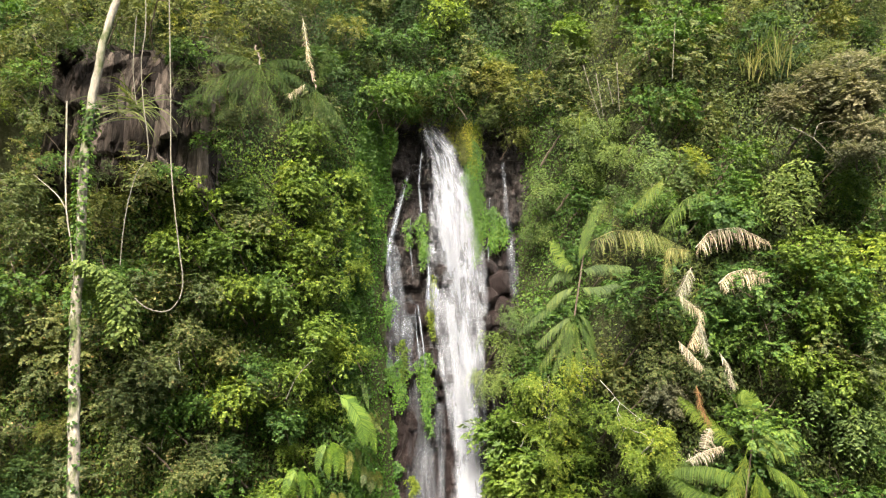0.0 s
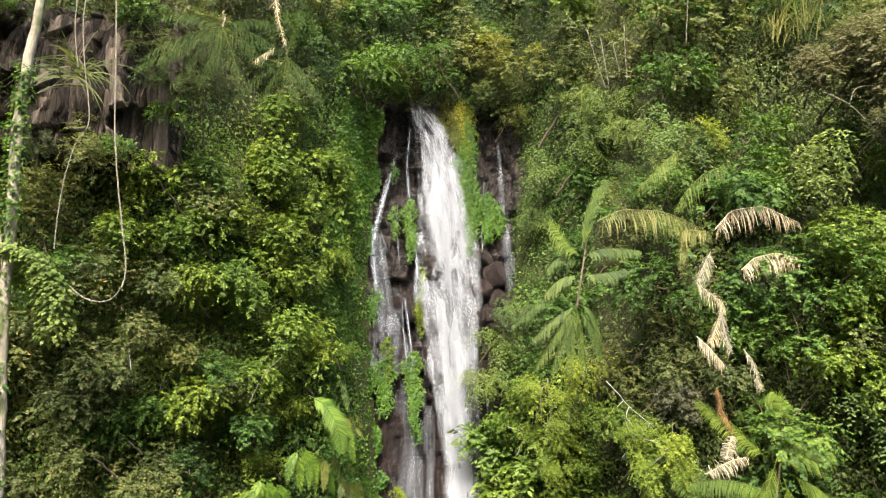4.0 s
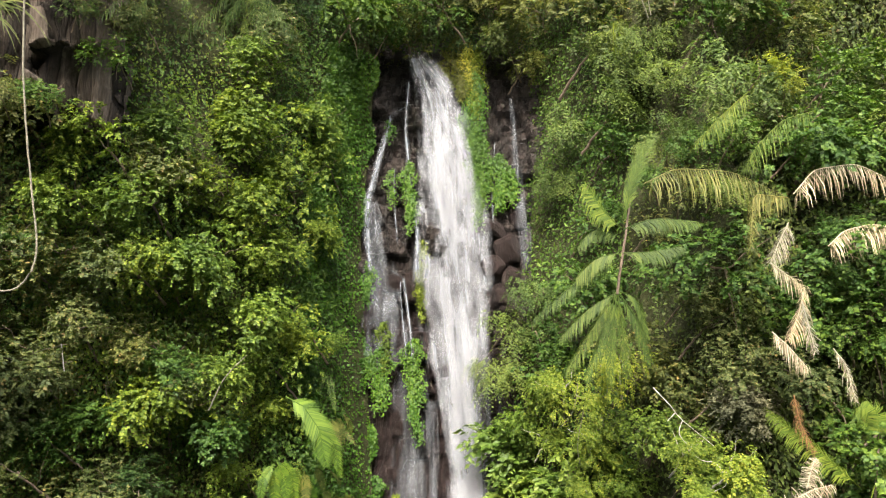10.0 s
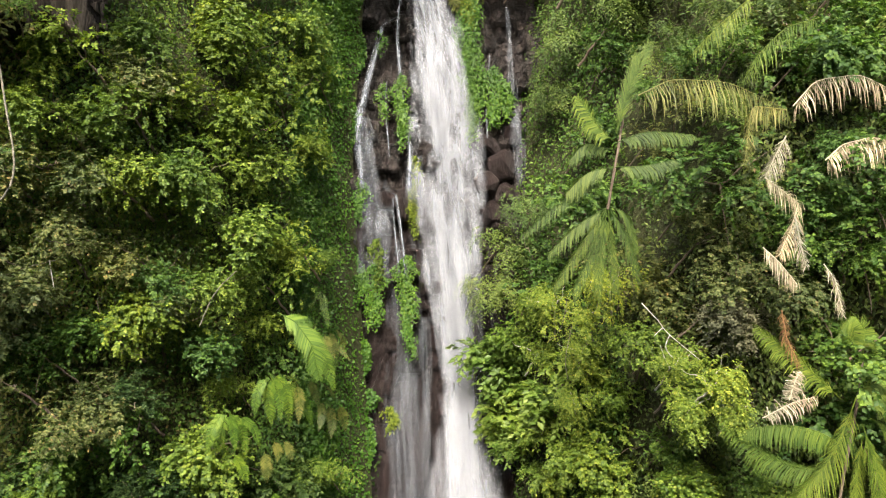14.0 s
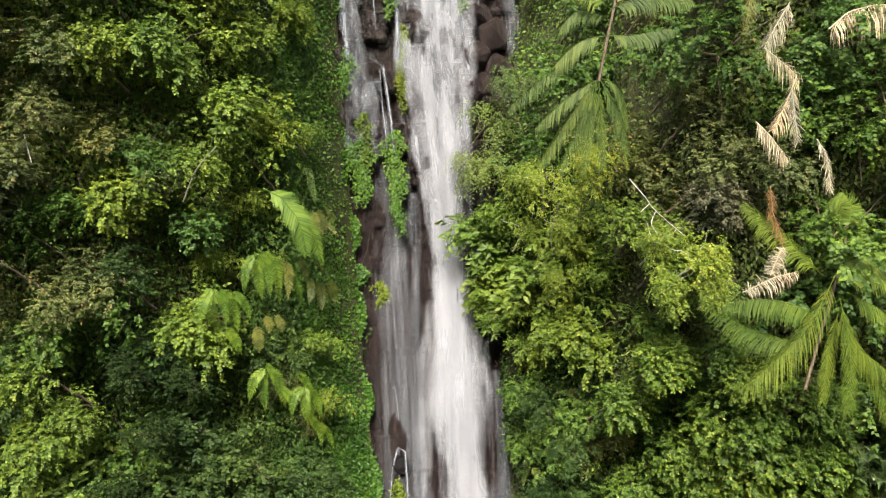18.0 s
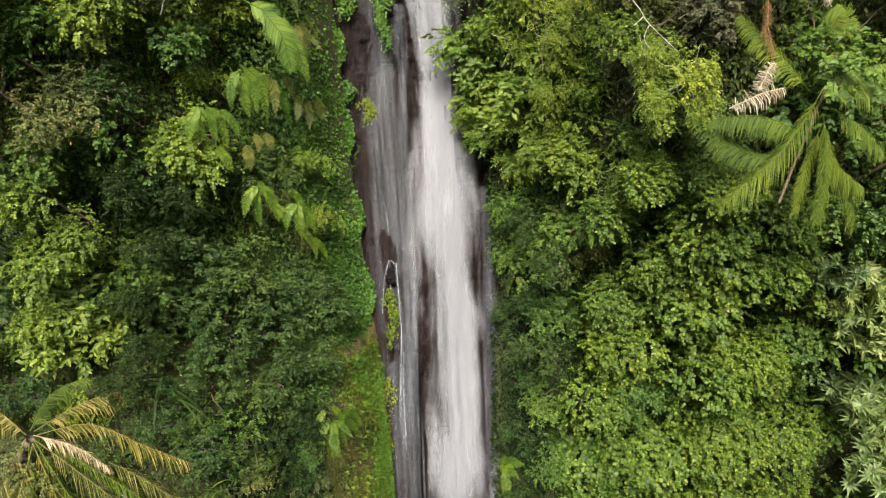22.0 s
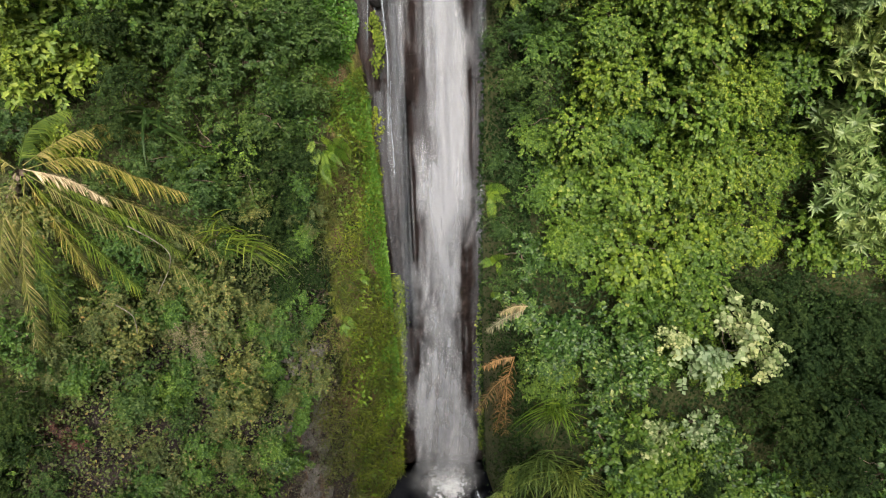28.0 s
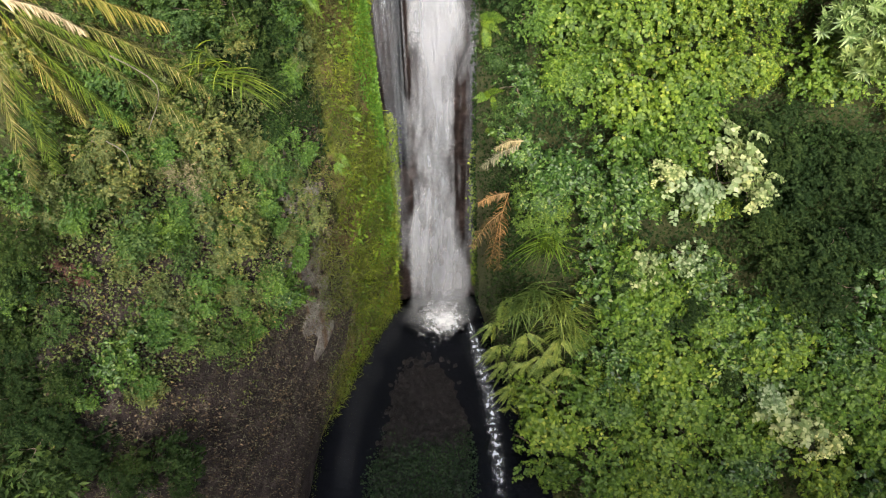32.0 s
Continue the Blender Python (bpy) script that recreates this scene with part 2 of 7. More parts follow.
def fall_material(name, bias, gain, dim, bright, most=1.0, rim=0.4):
    """The main fall: long strands, short dabs of spray and slow pulses, thin towards its rims."""
    n = Nodes(name)
    u = n.node("UVMap")

    def streak(across, along, detail, shift):
        return n.noise(1.0, detail, n.node("Mapping", Vector=u.outputs[0], Scale=(2.6 * across, 45 * along, 1), Location=(shift, shift * 1.7, shift)).outputs[0], 0.55)

    sep = n.node("SeparateXYZ", Vector=u.outputs[0])
    dab_share = n.maths("MULTIPLY", n.maths("SUBTRACT", 1.0, n.maths("MINIMUM", 1.0, n.maths("MULTIPLY", sep.outputs[1], 2.6))), 0.5)
    dabs = n.maths("MULTIPLY", n.maths("SUBTRACT", streak(4.0, 0.75, 3, 5.3), 0.5), n.maths("ADD", dab_share, 0.12))
    strands = n.maths("MULTIPLY", n.maths("SUBTRACT", streak(2.6, 0.1, 3, 1.1), 0.5), 0.5)
    pulses = n.maths("MULTIPLY", n.maths("SUBTRACT", streak(0.9, 0.2, 3, 9.7), 0.5), 0.65)
    mixed = n.maths("ADD", n.maths("ADD", dabs, strands), pulses)
    mid = n.maths("SUBTRACT", 1.0, n.maths("ABSOLUTE", n.maths("SUBTRACT", n.maths("MULTIPLY", sep.outputs[0], 2.0), 1.0)))
    edge = n.maths("MINIMUM", 1.0, n.maths("DIVIDE", mid, rim))
    body = n.maths("ADD", n.maths("MULTIPLY", edge, 0.5), n.maths("ADD", n.maths("MULTIPLY", mixed, gain), bias))
    cover = n.ramp(body, (0.3, (0, 0, 0)), (0.55, (most * 0.45,) * 3), (0.95, (most,) * 3))
    ends = n.maths("MINIMUM", 1.0, n.maths("MULTIPLY", n.maths("SUBTRACT", 1.0, sep.outputs[1]), 22.0))
    rims = n.maths("MINIMUM", 1.0, n.maths("MULTIPLY", mid, 9.0))
    cover = n.maths("MULTIPLY", n.maths("MULTIPLY", cover, ends), rims)
    tone = n.ramp(n.maths("ADD", mixed, 0.5), (0.34, (dim * 0.93, dim, dim * 1.12)), (0.6, (bright * 0.95, bright, bright * 1.1)))
    foam = n.node("BsdfPrincipled", Base_Color=tone, Roughness=0.8, Specular_IOR_Level=0.05)
    both = n.node("MixShader", Fac=cover)
    n.tree.links.new(n.node("BsdfTransparent").outputs[0], both.inputs[1])
    n.tree.links.new(foam.outputs[0], both.inputs[2])
    return n.done(both.outputs[0])


FALL = [fall_material("falling_spray", 0.03, 2.2, 0.2, 0.29, 0.5, 0.95), fall_material("falling_water", 0.08, 2.0, 0.2, 0.29, 0.75, 0.95), fall_material("dense_water", 0.22, 1.7, 0.2, 0.332, 1.0, 0.95)]
VEIL = water_material("thin_water", 0.42, 0.92, 9, 4, 0.35, 0.14, 0.27, 0.65)
THIN = water_material("faint_water", 0.42, 0.95, 9, 4, 0.35, 0.13, 0.26, 0.5)
STRAND = water_material("water_strand", 0.36, 0.85, 3, 3, 0.5, 0.17, 0.3, 0.85)
RUN = water_material("running_water", 0.5, 0.7, 5, 26, 0.22, 0.2, 0.42, 0.75)
DRIFT = water_material("drifting_spray", 0.4, 1.1, 2.0, 7, 0.6, 0.12, 0.2, 0.07)


# ---- mesh helpers ----
def raw_mesh(name, verts, faces, mats, smooth=False, index=None, uv=None):
    """A mesh out of arrays; faces is an n x 3 or n x 4 array."""
    me = bpy.data.meshes.new(name)
    verts, faces = np.asarray(verts, np.float32), np.asarray(faces, np.int32)
    k = faces.shape[1]
    me.vertices.add(len(verts))
    me.vertices.foreach_set("co", verts.ravel())
    me.loops.add(faces.size)
    me.loops.foreach_set("vertex_index", faces.ravel())
    me.polygons.add(len(faces))
    me.polygons.foreach_set("loop_start", np.arange(0, faces.size, k, dtype=np.int32))
    if smooth:
        me.polygons.foreach_set("use_smooth", np.ones(len(faces), bool))
    for m in mats if isinstance(mats, (list, tuple)) else [mats]:
        me.materials.append(m)
    if index is not None:
        me.polygons.foreach_set("material_index", np.asarray(index, np.int32))
    if uv is not None:
        layer = me.uv_layers.new(name="UVMap")
        layer.data.foreach_set("uv", np.asarray(uv, np.float32)[faces.ravel()].ravel())
    me.update(calc_edges=True)
    return me


def part(name, data, parent=None, label="", m=None):
    ob = new(name, data)
    if parent is not None:
        ob.parent = parent
    if m is not None:
        ob.matrix_basis = m
    return tagged(ob, label)


def unit(v):
    return v / np.maximum(np.linalg.norm(v, axis=-1, keepdims=True), 1e-6)


def leaf_arrays(base, ahead, up, size, wide=0.5, fold=0.18, droop=0.12):
    """Four-cornered leaves folded along the midrib: from base along ahead, with their upper face towards up."""
    ahead = unit(ahead)
    side = unit(np.cross(ahead, up))
    top = np.cross(side, ahead)
    s = np.asarray(size)[:, None]
    mid = base + ahead * s * 0.45
    v = np.stack([base, mid - side * s * wide * 0.5 + top * s * fold * 0.5, base + ahead * s - top * s * droop, mid + side * s * wide * 0.5 + top * s * fold * 0.5], 1)
    n = np.arange(len(base))[:, None] * 4
    return v.reshape(-1, 3), np.concatenate([n + [0, 1, 2], n + [0, 2, 3]], 1).reshape(-1, 3)


def tube_arrays(points, radii, sides=6):
    """A tapering round limb along points."""
    p = np.asarray(points, float)
    t = unit(np.gradient(p, axis=0))
    ref = np.where(np.abs(t[:, 2:3]) > 0.9, [[1.0, 0, 0]], [[0, 0, 1.0]])
    a = unit(np.cross(t, ref))
    b = np.cross(t, a)
    ang = np.linspace(0, 2 * np.pi, sides, endpoint=False)
    ring = a[:, None] * np.cos(ang)[None, :, None] + b[:, None] * np.sin(ang)[None, :, None]
    v = (p[:, None] + ring * np.asarray(radii, float)[:, None, None]).reshape(-1, 3)
    i, j = np.meshgrid(np.arange(len(p) - 1), np.arange(sides), indexing="ij")
    k = (j + 1) % sides
    f = np.stack([i * sides + j, i * sides + k, (i + 1) * sides + k, (i + 1) * sides + j], -1).reshape(-1, 4)
    return v, f


def bend(a, b, rng, sag=0.0, wobble=0.1, n=7):
    """Points from a to b, sagging and wandering a little."""
    a, b = np.asarray(a, float), np.asarray(b, float)
    s = np.linspace(0, 1, n)[:, None]
    p = a + (b - a) * s
    p[:, 2] -= sag * 4 * (s * (1 - s))[:, 0]
    p[1:-1] += rng.normal(0, wobble * np.linalg.norm(b - a) / n, (n - 2, 3))
    return p


# ---- the lie of the land ----
LEFT_X = (-34, -14, -8, -4.5, -2.2, -1.0)
RIGHT_X = (3.8, 5.2, 8, 14, 22, 38)
LEFT = {0: (-42, -40, -34, -13.2, -8.2, -6.6), 6: (-32, -29, -21, -12.2, -8.4, -6.1), 12: (-26, -22, -17.5, -12.2, -8.6, -5.8), 18: (-20, -15, -12.8, -8.6, -6.6, -4.3), 24: (-18, -9, -6.5, -5, -4.2, -2.4), 30: (-16, -9, -7.5, -5.5, -4.0, -0.8), 36: (-15, -9.5, -8.5, -6.5, -3.6, -0.5), 42: (-14, -9, -8.5, -5, -2.2, -0.2), 48: (-12, -7, -7, -4, -1.5, -0.8), 56: (-6, -3, -2, 0, 1, 1), 66: (12, 14, 14, 15, 15, 15)}
RIGHT = {0: (-6.8, -14, -18, -20, -22, -26), 6: (-6.3, -10.5, -13, -15, -17, -21), 12: (-5.9, -8.5, -8.8, -9.5, -12, -16), 18: (-4.6, -6, -5.5, -5.5, -8, -12), 24: (-2.4, -5, -6, -6.5, -7.5, -10), 30: (-0.8, -6, -9, -9.5, -10, -11), 36: (-0.3, -4, -9.5, -10.5, -11, -12), 42: (0.4, -2.5, -8, -9.5, -10.5, -12), 48: (0, -2, -6, -8.5, -9, -9), 56: (1, 1, 0, -2, -2, -2), 66: (15, 15, 14, 13, 12, 12)}


def edge_left(z):
    """Where the left bank meets the bare rock of the channel."""
    return np.interp(z, (0, 4, 10, 16, 20, 24, 28, 33, 38, 43, 46), (0.7, 0.75, 0.6, 0.35, 0.0, -0.4, -0.85, -1.2, -1.5, -1.15, -1.0))


def edge_right(z):
    return np.interp(z, (0, 3, 10, 17, 24, 28, 33, 37, 43, 46), (5.0, 4.8, 4.4, 4.2, 4.2, 4.1, 4.2, 4.6, 5.1, 5.0))


def bank(x, z):
    """How far forward (y) the overgrown banks stand at a place."""
    x, z = np.asarray(x, float), np.asarray(z, float)
    zs = sorted(LEFT)
    shape = np.broadcast(x, z).shape
    x, z = np.broadcast_to(x, shape), np.broadcast_to(z, shape)
    x = np.where(x < 1.5, x - (edge_left(z) + 1.0) * np.clip((x + 14) / 13, 0, 1), x - (edge_right(z) - 3.8) * np.clip((20 - x) / 15, 0, 1))
    xs = (*LEFT_X, *RIGHT_X)
    cols = np.stack([np.interp(x, xs, (*LEFT[k], *RIGHT[k])) for k in zs], -1)
    pos = np.interp(z, zs, np.arange(len(zs)))
    i = np.clip(pos.astype(int), 0, len(zs) - 2)
    f = pos - i
    lo, hi = np.take_along_axis(cols, i[..., None], -1)[..., 0], np.take_along_axis(cols, i[..., None] + 1, -1)[..., 0]
    return lo + (hi - lo) * f * f * (3 - 2 * f)


def wave(x, z, seed=0):
    """Cheap rolling relief, about -1 to 1."""
    return (np.sin(x * 0.9 + z * 0.37 + seed) + np.sin(z * 0.83 - x * 0.41 + 2.1 * seed) + np.sin(x * 1.9 + 1.3 * z + seed * 3) * 0.5) / 2.5


def channel(z):
    """The rock face behind the falling water leans out towards the pool."""
    return np.interp(z, (-1, 0, 8, 16, 22, 30, 37, 45), (-5.9, -5.8, -5.0, -4.1, -2.4, 0.2, 0.4, 1.0))


# ---- the setting ----
def grid_faces(nu, nv):
    i, j = np.meshgrid(np.arange(nu - 1), np.arange(nv - 1), indexing="ij")
    return np.stack([i * nv + j, (i + 1) * nv + j, (i + 1) * nv + j + 1, i * nv + j + 1], -1).reshape(-1, 4)


def hillside(name, far, edge, z0, z1, label):
    us, zs = np.linspace(0, 1, 120) ** 0.6, np.linspace(z0, z1, 170)
    gu, gz = np.meshgrid(us, zs, indexing="ij")
    gx = far + (edge(gz) - far) * gu
    away = np.clip(np.abs(gx - edge(gz)), 0, 3) / 3
    gy = bank(gx, gz) + 0.25 + 1.0 * away + 0.5 * away * wave(gx, gz, 1) + 0.06 * wave(gx * 5, gz * 4, 2)
    v = np.stack([gx, gy, gz], -1).reshape(-1, 3)
    return tagged(new(name, raw_mesh(name, v, grid_faces(120, 170), SOIL, True)), label, "cliff", kind="structure")


hillside("cliff_left", -34, lambda z: edge_left(z) + 0.0 * z, -1, 66, "steep jungle hillside of dark soil under dense plants")
hillside("cliff_right", 38, lambda z: edge_right(z) + 0.0 * z, -1, 66, "steep jungle hillside of dark soil under thick creepers")


def cliff_top():
    xs, zs = np.linspace(-2.5, 6.5, 30), np.linspace(44.9, 66, 60)
    gx, gz = np.meshgrid(xs, zs, indexing="ij")
    gy = bank(gx, gz) + 1.2 + np.interp(gz, (44.9, 47, 49), (1.6, 1.2, 0)) + 0.3 * wave(gx, gz, 3)
    v = np.stack([gx, gy, gz], -1).reshape(-1, 3)
    tagged(new("cliff_top", raw_mesh("cliff_top", v, grid_faces(30, 60), SOIL, True)), "dark overhang of the cliff above the lip of the falls", "cliff", kind="structure")


cliff_top()


def rock_face():
    nx, nz = 130, 620
    us, zs = np.linspace(0, 1, nx), np.linspace(-0.6, 46, nz)
    gu, gz = np.meshgrid(us, zs, indexing="ij")
    lo, hi = edge_left(gz) - 0.9, edge_right(gz) + 0.9
    gx = lo + (hi - lo) * gu
    gy = channel(gz) + 0.22 * wave(gx * 2.2, gz * 1.3, 4) + 0.07 * wave(gx * 7, gz * 3.1, 9)
    for kx, kz, deep, seed in ((1.3, 0.9, 0.55, 3.1), (2.7, 1.9, 0.3, 7.7), (5.3, 3.3, 0.14, 1.9)):
        col = np.floor(gx * kx + 0.35 * np.sin(gz * 1.7 + seed))
        row = np.floor(gz * kz + 0.6 * np.sin(col * 5.3 + seed))
        cell = np.abs(np.sin(col * 12.9898 + row * 78.233 + seed) * 43758.5) % 1.0
        gy -= cell * np.clip((gz - 24) / 10, 0.35, 1) * deep
    gy -= 0.35 * np.exp(-(((gx - 0.5) / 0.35) ** 2)) * np.interp(gz, (19, 21, 24, 25), (0, 1, 1, 0))
    v = np.stack([gx, gy, gz], -1).reshape(-1, 3)
    return tagged(new("rock_wall", raw_mesh("rock_wall", v, grid_faces(nx, nz), [WET_ROCK, STREAKED], index=np.broadcast_to(zs[:-1] + 0.5 * np.sin(np.arange(nx - 1)[:, None] * 0.4) < 36.2, (nx - 1, nz - 1)).ravel())), "dark wet basalt face behind the falling water", "rock face", kind="structure")


rock_face()
ground = raw_mesh("ground", [(-2500, -2500, -0.5), (2500, -2500, -0.5), (2500, 2500, -0.5), (-2500, 2500, -0.5)], [(0, 1, 2, 3)], SOIL)
tagged(new("ground", ground), "dark forest soil on the valley floor", "ground", kind="structure")


# ---- the pool and the stream ----
def island(x, y):
    """How far the gravel bank rises: a ragged tongue between the two arms."""
    reach = np.interp(y, (-30, -20, -14, -10, -8.4), (3.4, 3.0, 2.6, 1.9, 0.9)) + 0.35 * wave(x * 0.5, y * 1.1, 4)
    return np.clip(1.25 - (np.abs(x - np.interp(y, (-20, -9), (1.2, 1.9))) / reach) ** 2, 0, 1) * np.clip((-8.2 - y) / 3, 0, 1)


def stream_bed():
    """Black gravel: a low island between two arms of the stream."""
    xs, ys = np.linspace(-4.5, 7.0, 150), np.linspace(-30, -6, 260)
    gx, gy = np.meshgrid(xs, ys, indexing="ij")
    gz = -0.26 + 0.42 * island(gx, gy) + 0.05 * wave(gx * 2.1, gy * 1.9, 6) + 0.03 * wave(gx * 5, gy * 5, 2) + 0.05 * wave(gx * 17, gy * 15, 5)
    v = np.stack([gx, gy, gz], -1).reshape(-1, 3)
    tagged(new("gravel_bed", raw_mesh("gravel_bed", v, grid_faces(150, 260), BED)), "black gravel bank between two arms of the stream", "gravel", kind="structure")


stream_bed()
n = Nodes("stream_water")
rip = n.noise(2.2, 4)
WATER = n.done(n.node("BsdfPrincipled", Base_Color=(0.003, 0.0035, 0.005, 1), Roughness=0.15, Specular_IOR_Level=0.1, Normal=n.bump(rip, 0.35, 0.12)).outputs[0])
pool = raw_mesh("pool", [(-4.6, -40, 0.0), (7.2, -40, 0.0), (7.2, -6, 0.0), (-4.6, -6, 0.0)], [(0, 1, 2, 3)], WATER)
tagged(new("pool", pool), "black shallow water of the plunge pool and stream", "water", kind="structure")


def foam_material(name, low, high, scale, tone=0.6, most=1.0, rough=0.5):
    """Foam that thins out towards the rim of its patch."""
    n = Nodes(name)
    u = n.node("UVMap")
    sep = n.node("SeparateXYZ", Vector=u.outputs[0])
    rim = n.maths("POWER", n.maths("SUBTRACT", 1.0, sep.outputs[0]), 1.7)
    body = n.maths("ADD", n.maths("MULTIPLY", n.maths("SUBTRACT", n.noise(scale, 5, None, 0.7), 0.5), rough), rim)
    both = n.node("MixShader", Fac=n.ramp(body, (low, (0, 0, 0)), (high, (most, most, most))))
    n.tree.links.new(n.node("BsdfTransparent").outputs[0], both.inputs[1])
    n.tree.links.new(n.node("BsdfPrincipled", Base_Color=(tone * 0.95, tone, tone * 1.06, 1), Roughness=0.7).outputs[0], both.inputs[2])
    return n.done(both.outputs[0])


FOAM, MIST = foam_material("foam", 0.2, 0.85, 3.6, 0.5, 0.9, 1.5), foam_material("spray", 0.03, 0.9, 1.2, 0.5, 0.3, 0.1)


def disc(name, x, y, z, rx, ry, mat, parent, label="", lift=0.0, turn=0.0):
    """A round patch that thins out towards its rim; lift raises its middle."""
    r, a = np.meshgrid(np.linspace(0, 1, 12), np.linspace(0, 2 * np.pi, 40), indexing="ij")
    v = np.stack([r * rx * np.cos(a), r * ry * np.sin(a), lift * (1 - r**2) + 0.02 * np.sin(7 * a) * r], -1).reshape(-1, 3)
    ob = part(name, raw_mesh(name, v, grid_faces(12, 40), mat, True, uv=np.stack([r, a], -1).reshape(-1, 2)), parent, label)
    ob.matrix_basis = pose(x, y, z, 0, 0, turn)
    return ob


def sheet(name, path, width, mat, parent, label="", bulge=0.15, n=90):
    """A sheet of falling water, rounded forward across its width."""
    p = np.asarray([path(s) for s in np.linspace(0, 1, n)], float)
    w = np.asarray([width(s) for s in np.linspace(0, 1, n)], float)
    u = np.linspace(0, 1, 17)
    z = p[:, 2:3] + 0 * u[None]
    fluted = 0.02 * np.sin(u[None] * 23 + 0.6 * np.sin(z * 0.4))
    v = p[:, None] + np.stack([(u[None] - 0.5) * w[:, None], -np.sin(u[None] * np.pi) * bulge * w[:, None] ** 0.5 + fluted, 0 * u[None] * w[:, None]], -1)
    uv = np.stack([np.broadcast_to(u[None], (n, 17)), np.broadcast_to(np.linspace(0, 1, n)[:, None], (n, 17))], -1)
    return part(name, raw_mesh(name, v.reshape(-1, 3), grid_faces(n, 17), mat, True, uv=uv.reshape(-1, 2)), parent, label)


def waterfall():
    fall = tagged(new("waterfall"), "tall white waterfall dropping into a dark pool", "waterfall")
    zs = (0, 2.2, 8, 13, 18, 24, 28, 31, 35, 39, 41.4, 43.7, 44.6, 45)
    left = (1.25, 1.3, 1.45, 1.45, 1.55, 1.42, 1.4, 1.2, 0.75, 0.5, 0.42, 0.25, 0.15, 0.15)
    right = (4.5, 4.4, 4.4, 4.3, 4.1, 3.75, 3.65, 3.4, 3.35, 2.95, 2.65, 2.05, 1.35, 0.95)
    for k, off in enumerate((0.0, 0.28, 0.55)):
        def path(s, off=off):
            z = 45 * (1 - s)
            return ((np.interp(z, zs, left) + np.interp(z, zs, right)) / 2, channel(z) - 1.5 + 0.3 * min(1, s * 7) + off, z)

        def width(s, k=k):
            z = 45 * (1 - s)
            return (np.interp(z, zs, right) - np.interp(z, zs, left)) * (1.34 - 0.08 * k)

        sheet("main_stream", path, width, FALL[k], fall)

    def strand(name, pts, wid, mat, lift=0.45):
        p = np.asarray(pts, float)
        s0 = np.linspace(0, 1, len(p))

        def at(s):
            x, z = np.interp(s, s0, p[:, 0]), np.interp(s, s0, p[:, 1])
            return (x, channel(z) - lift - 0.1 * np.sin(s * 9), z)

        sheet(name, at, lambda s: np.interp(s, np.linspace(0, 1, len(wid)), wid), mat, fall, bulge=0.08)

    # the side stream over the left rocks, its steps, and the thin runs below
    strand("side_stream", [(0.15, 43), (-0.4, 42.6), (-0.62, 41.8), (-1.05, 40), (-1.25, 39)], (0.1, 0.22, 0.3, 0.32, 0.4), STRAND, 0.95)
    strand("side_stream", [(-1.1, 39.2), (-0.8, 37), (-0.6, 35), (-0.5, 33.2)], (0.5, 1.1, 1.6, 1.9), VEIL, 0.9)
    strand("side_stream", [(-1.2, 39.2), (-1.25, 38), (-1.05, 36.5)], (0.35, 0.35, 0.25), STRAND, 0.98)
    strand("side_stream", [(-0.25, 40.5), (-0.25, 39), (-0.1, 37.5)], (0.05, 0.08, 0.06), STRAND, 1.0)
    strand("side_stream", [(-0.35, 36.6), (0.1, 36.3), (0.35, 34.5), (0.45, 33.2)], (0.08, 0.16, 0.12, 0.2), STRAND, 1.05)
    strand("side_stream", [(0.0, 36.2), (0.05, 35.0), (0.25, 33.4)], (0.06, 0.08, 0.1), STRAND, 1.05)
    strand("side_stream", [(0.25, 44), (0.15, 42), (0.35, 39.5), (0.6, 38), (0.6, 36)], (0.2, 0.16, 0.22, 0.25, 0.4), STRAND, 1.0)
    strand("thin_veil", [(0.2, 33), (0.4, 28), (0.7, 22), (1.0, 14), (1.3, 5)], (1.5, 1.7, 1.6, 1.2, 0.9), THIN, 0.4)
    strand("thin_veil", [(1.05, 32), (1.15, 26), (1.3, 20), (1.5, 10)], (0.5, 0.6, 0.6, 0.6), THIN, 0.6)
    for x0, x1, x2, z0, z1, w in ((0.15, 0.3, 0.62, 31.5, 25.0, 0.12), (0.55, 0.72, 0.95, 30.2, 22.5, 0.16), (0.8, 0.98, 1.2, 29.0, 20.5, 0.14), (0.35, 0.5, 0.75, 28.2, 23.9, 0.1), (1.05, 1.15, 1.3, 27.5, 18.5, 0.2), (0.05, 0.12, 0.3, 29.6, 25.6, 0.1)):
        strand("thin_run", [(x0, z0), (x1, 0.5 * (z0 + z1) + 0.4), (x2, z1)], (0.04, w, w * 1.2), THIN, 0.6)
    strand("thin_run", [(0.3, 25.4), (0.4, 25.5), (0.55, 24.5), (0.6, 22)], (0.05, 0.07, 0.06, 0.05), STRAND, 0.5)
    strand("thin_run", [(0.3, 22), (0.4, 23.2), (0.55, 23.75), (0.8, 23.6), (0.95, 21.5), (0.85, 18)], (0.06, 0.07, 0.09, 0.1, 0.12, 0.14), STRAND, 1.0)
    strand("thin_run", [(0.4, 21.5), (0.45, 19), (0.7, 16), (0.9, 12)], (0.05, 0.06, 0.08, 0.12), THIN, 0.5)
    strand("thin_run", [(1.0, 20.5), (0.95, 19), (1.05, 17)], (0.08, 0.1, 0.12), STRAND, 0.6)
    strand("thin_veil", [(3.9, 26), (4.1, 20), (4.3, 12), (4.5, 3)], (0.7, 0.9, 0.8, 0.8), THIN, 0.5)
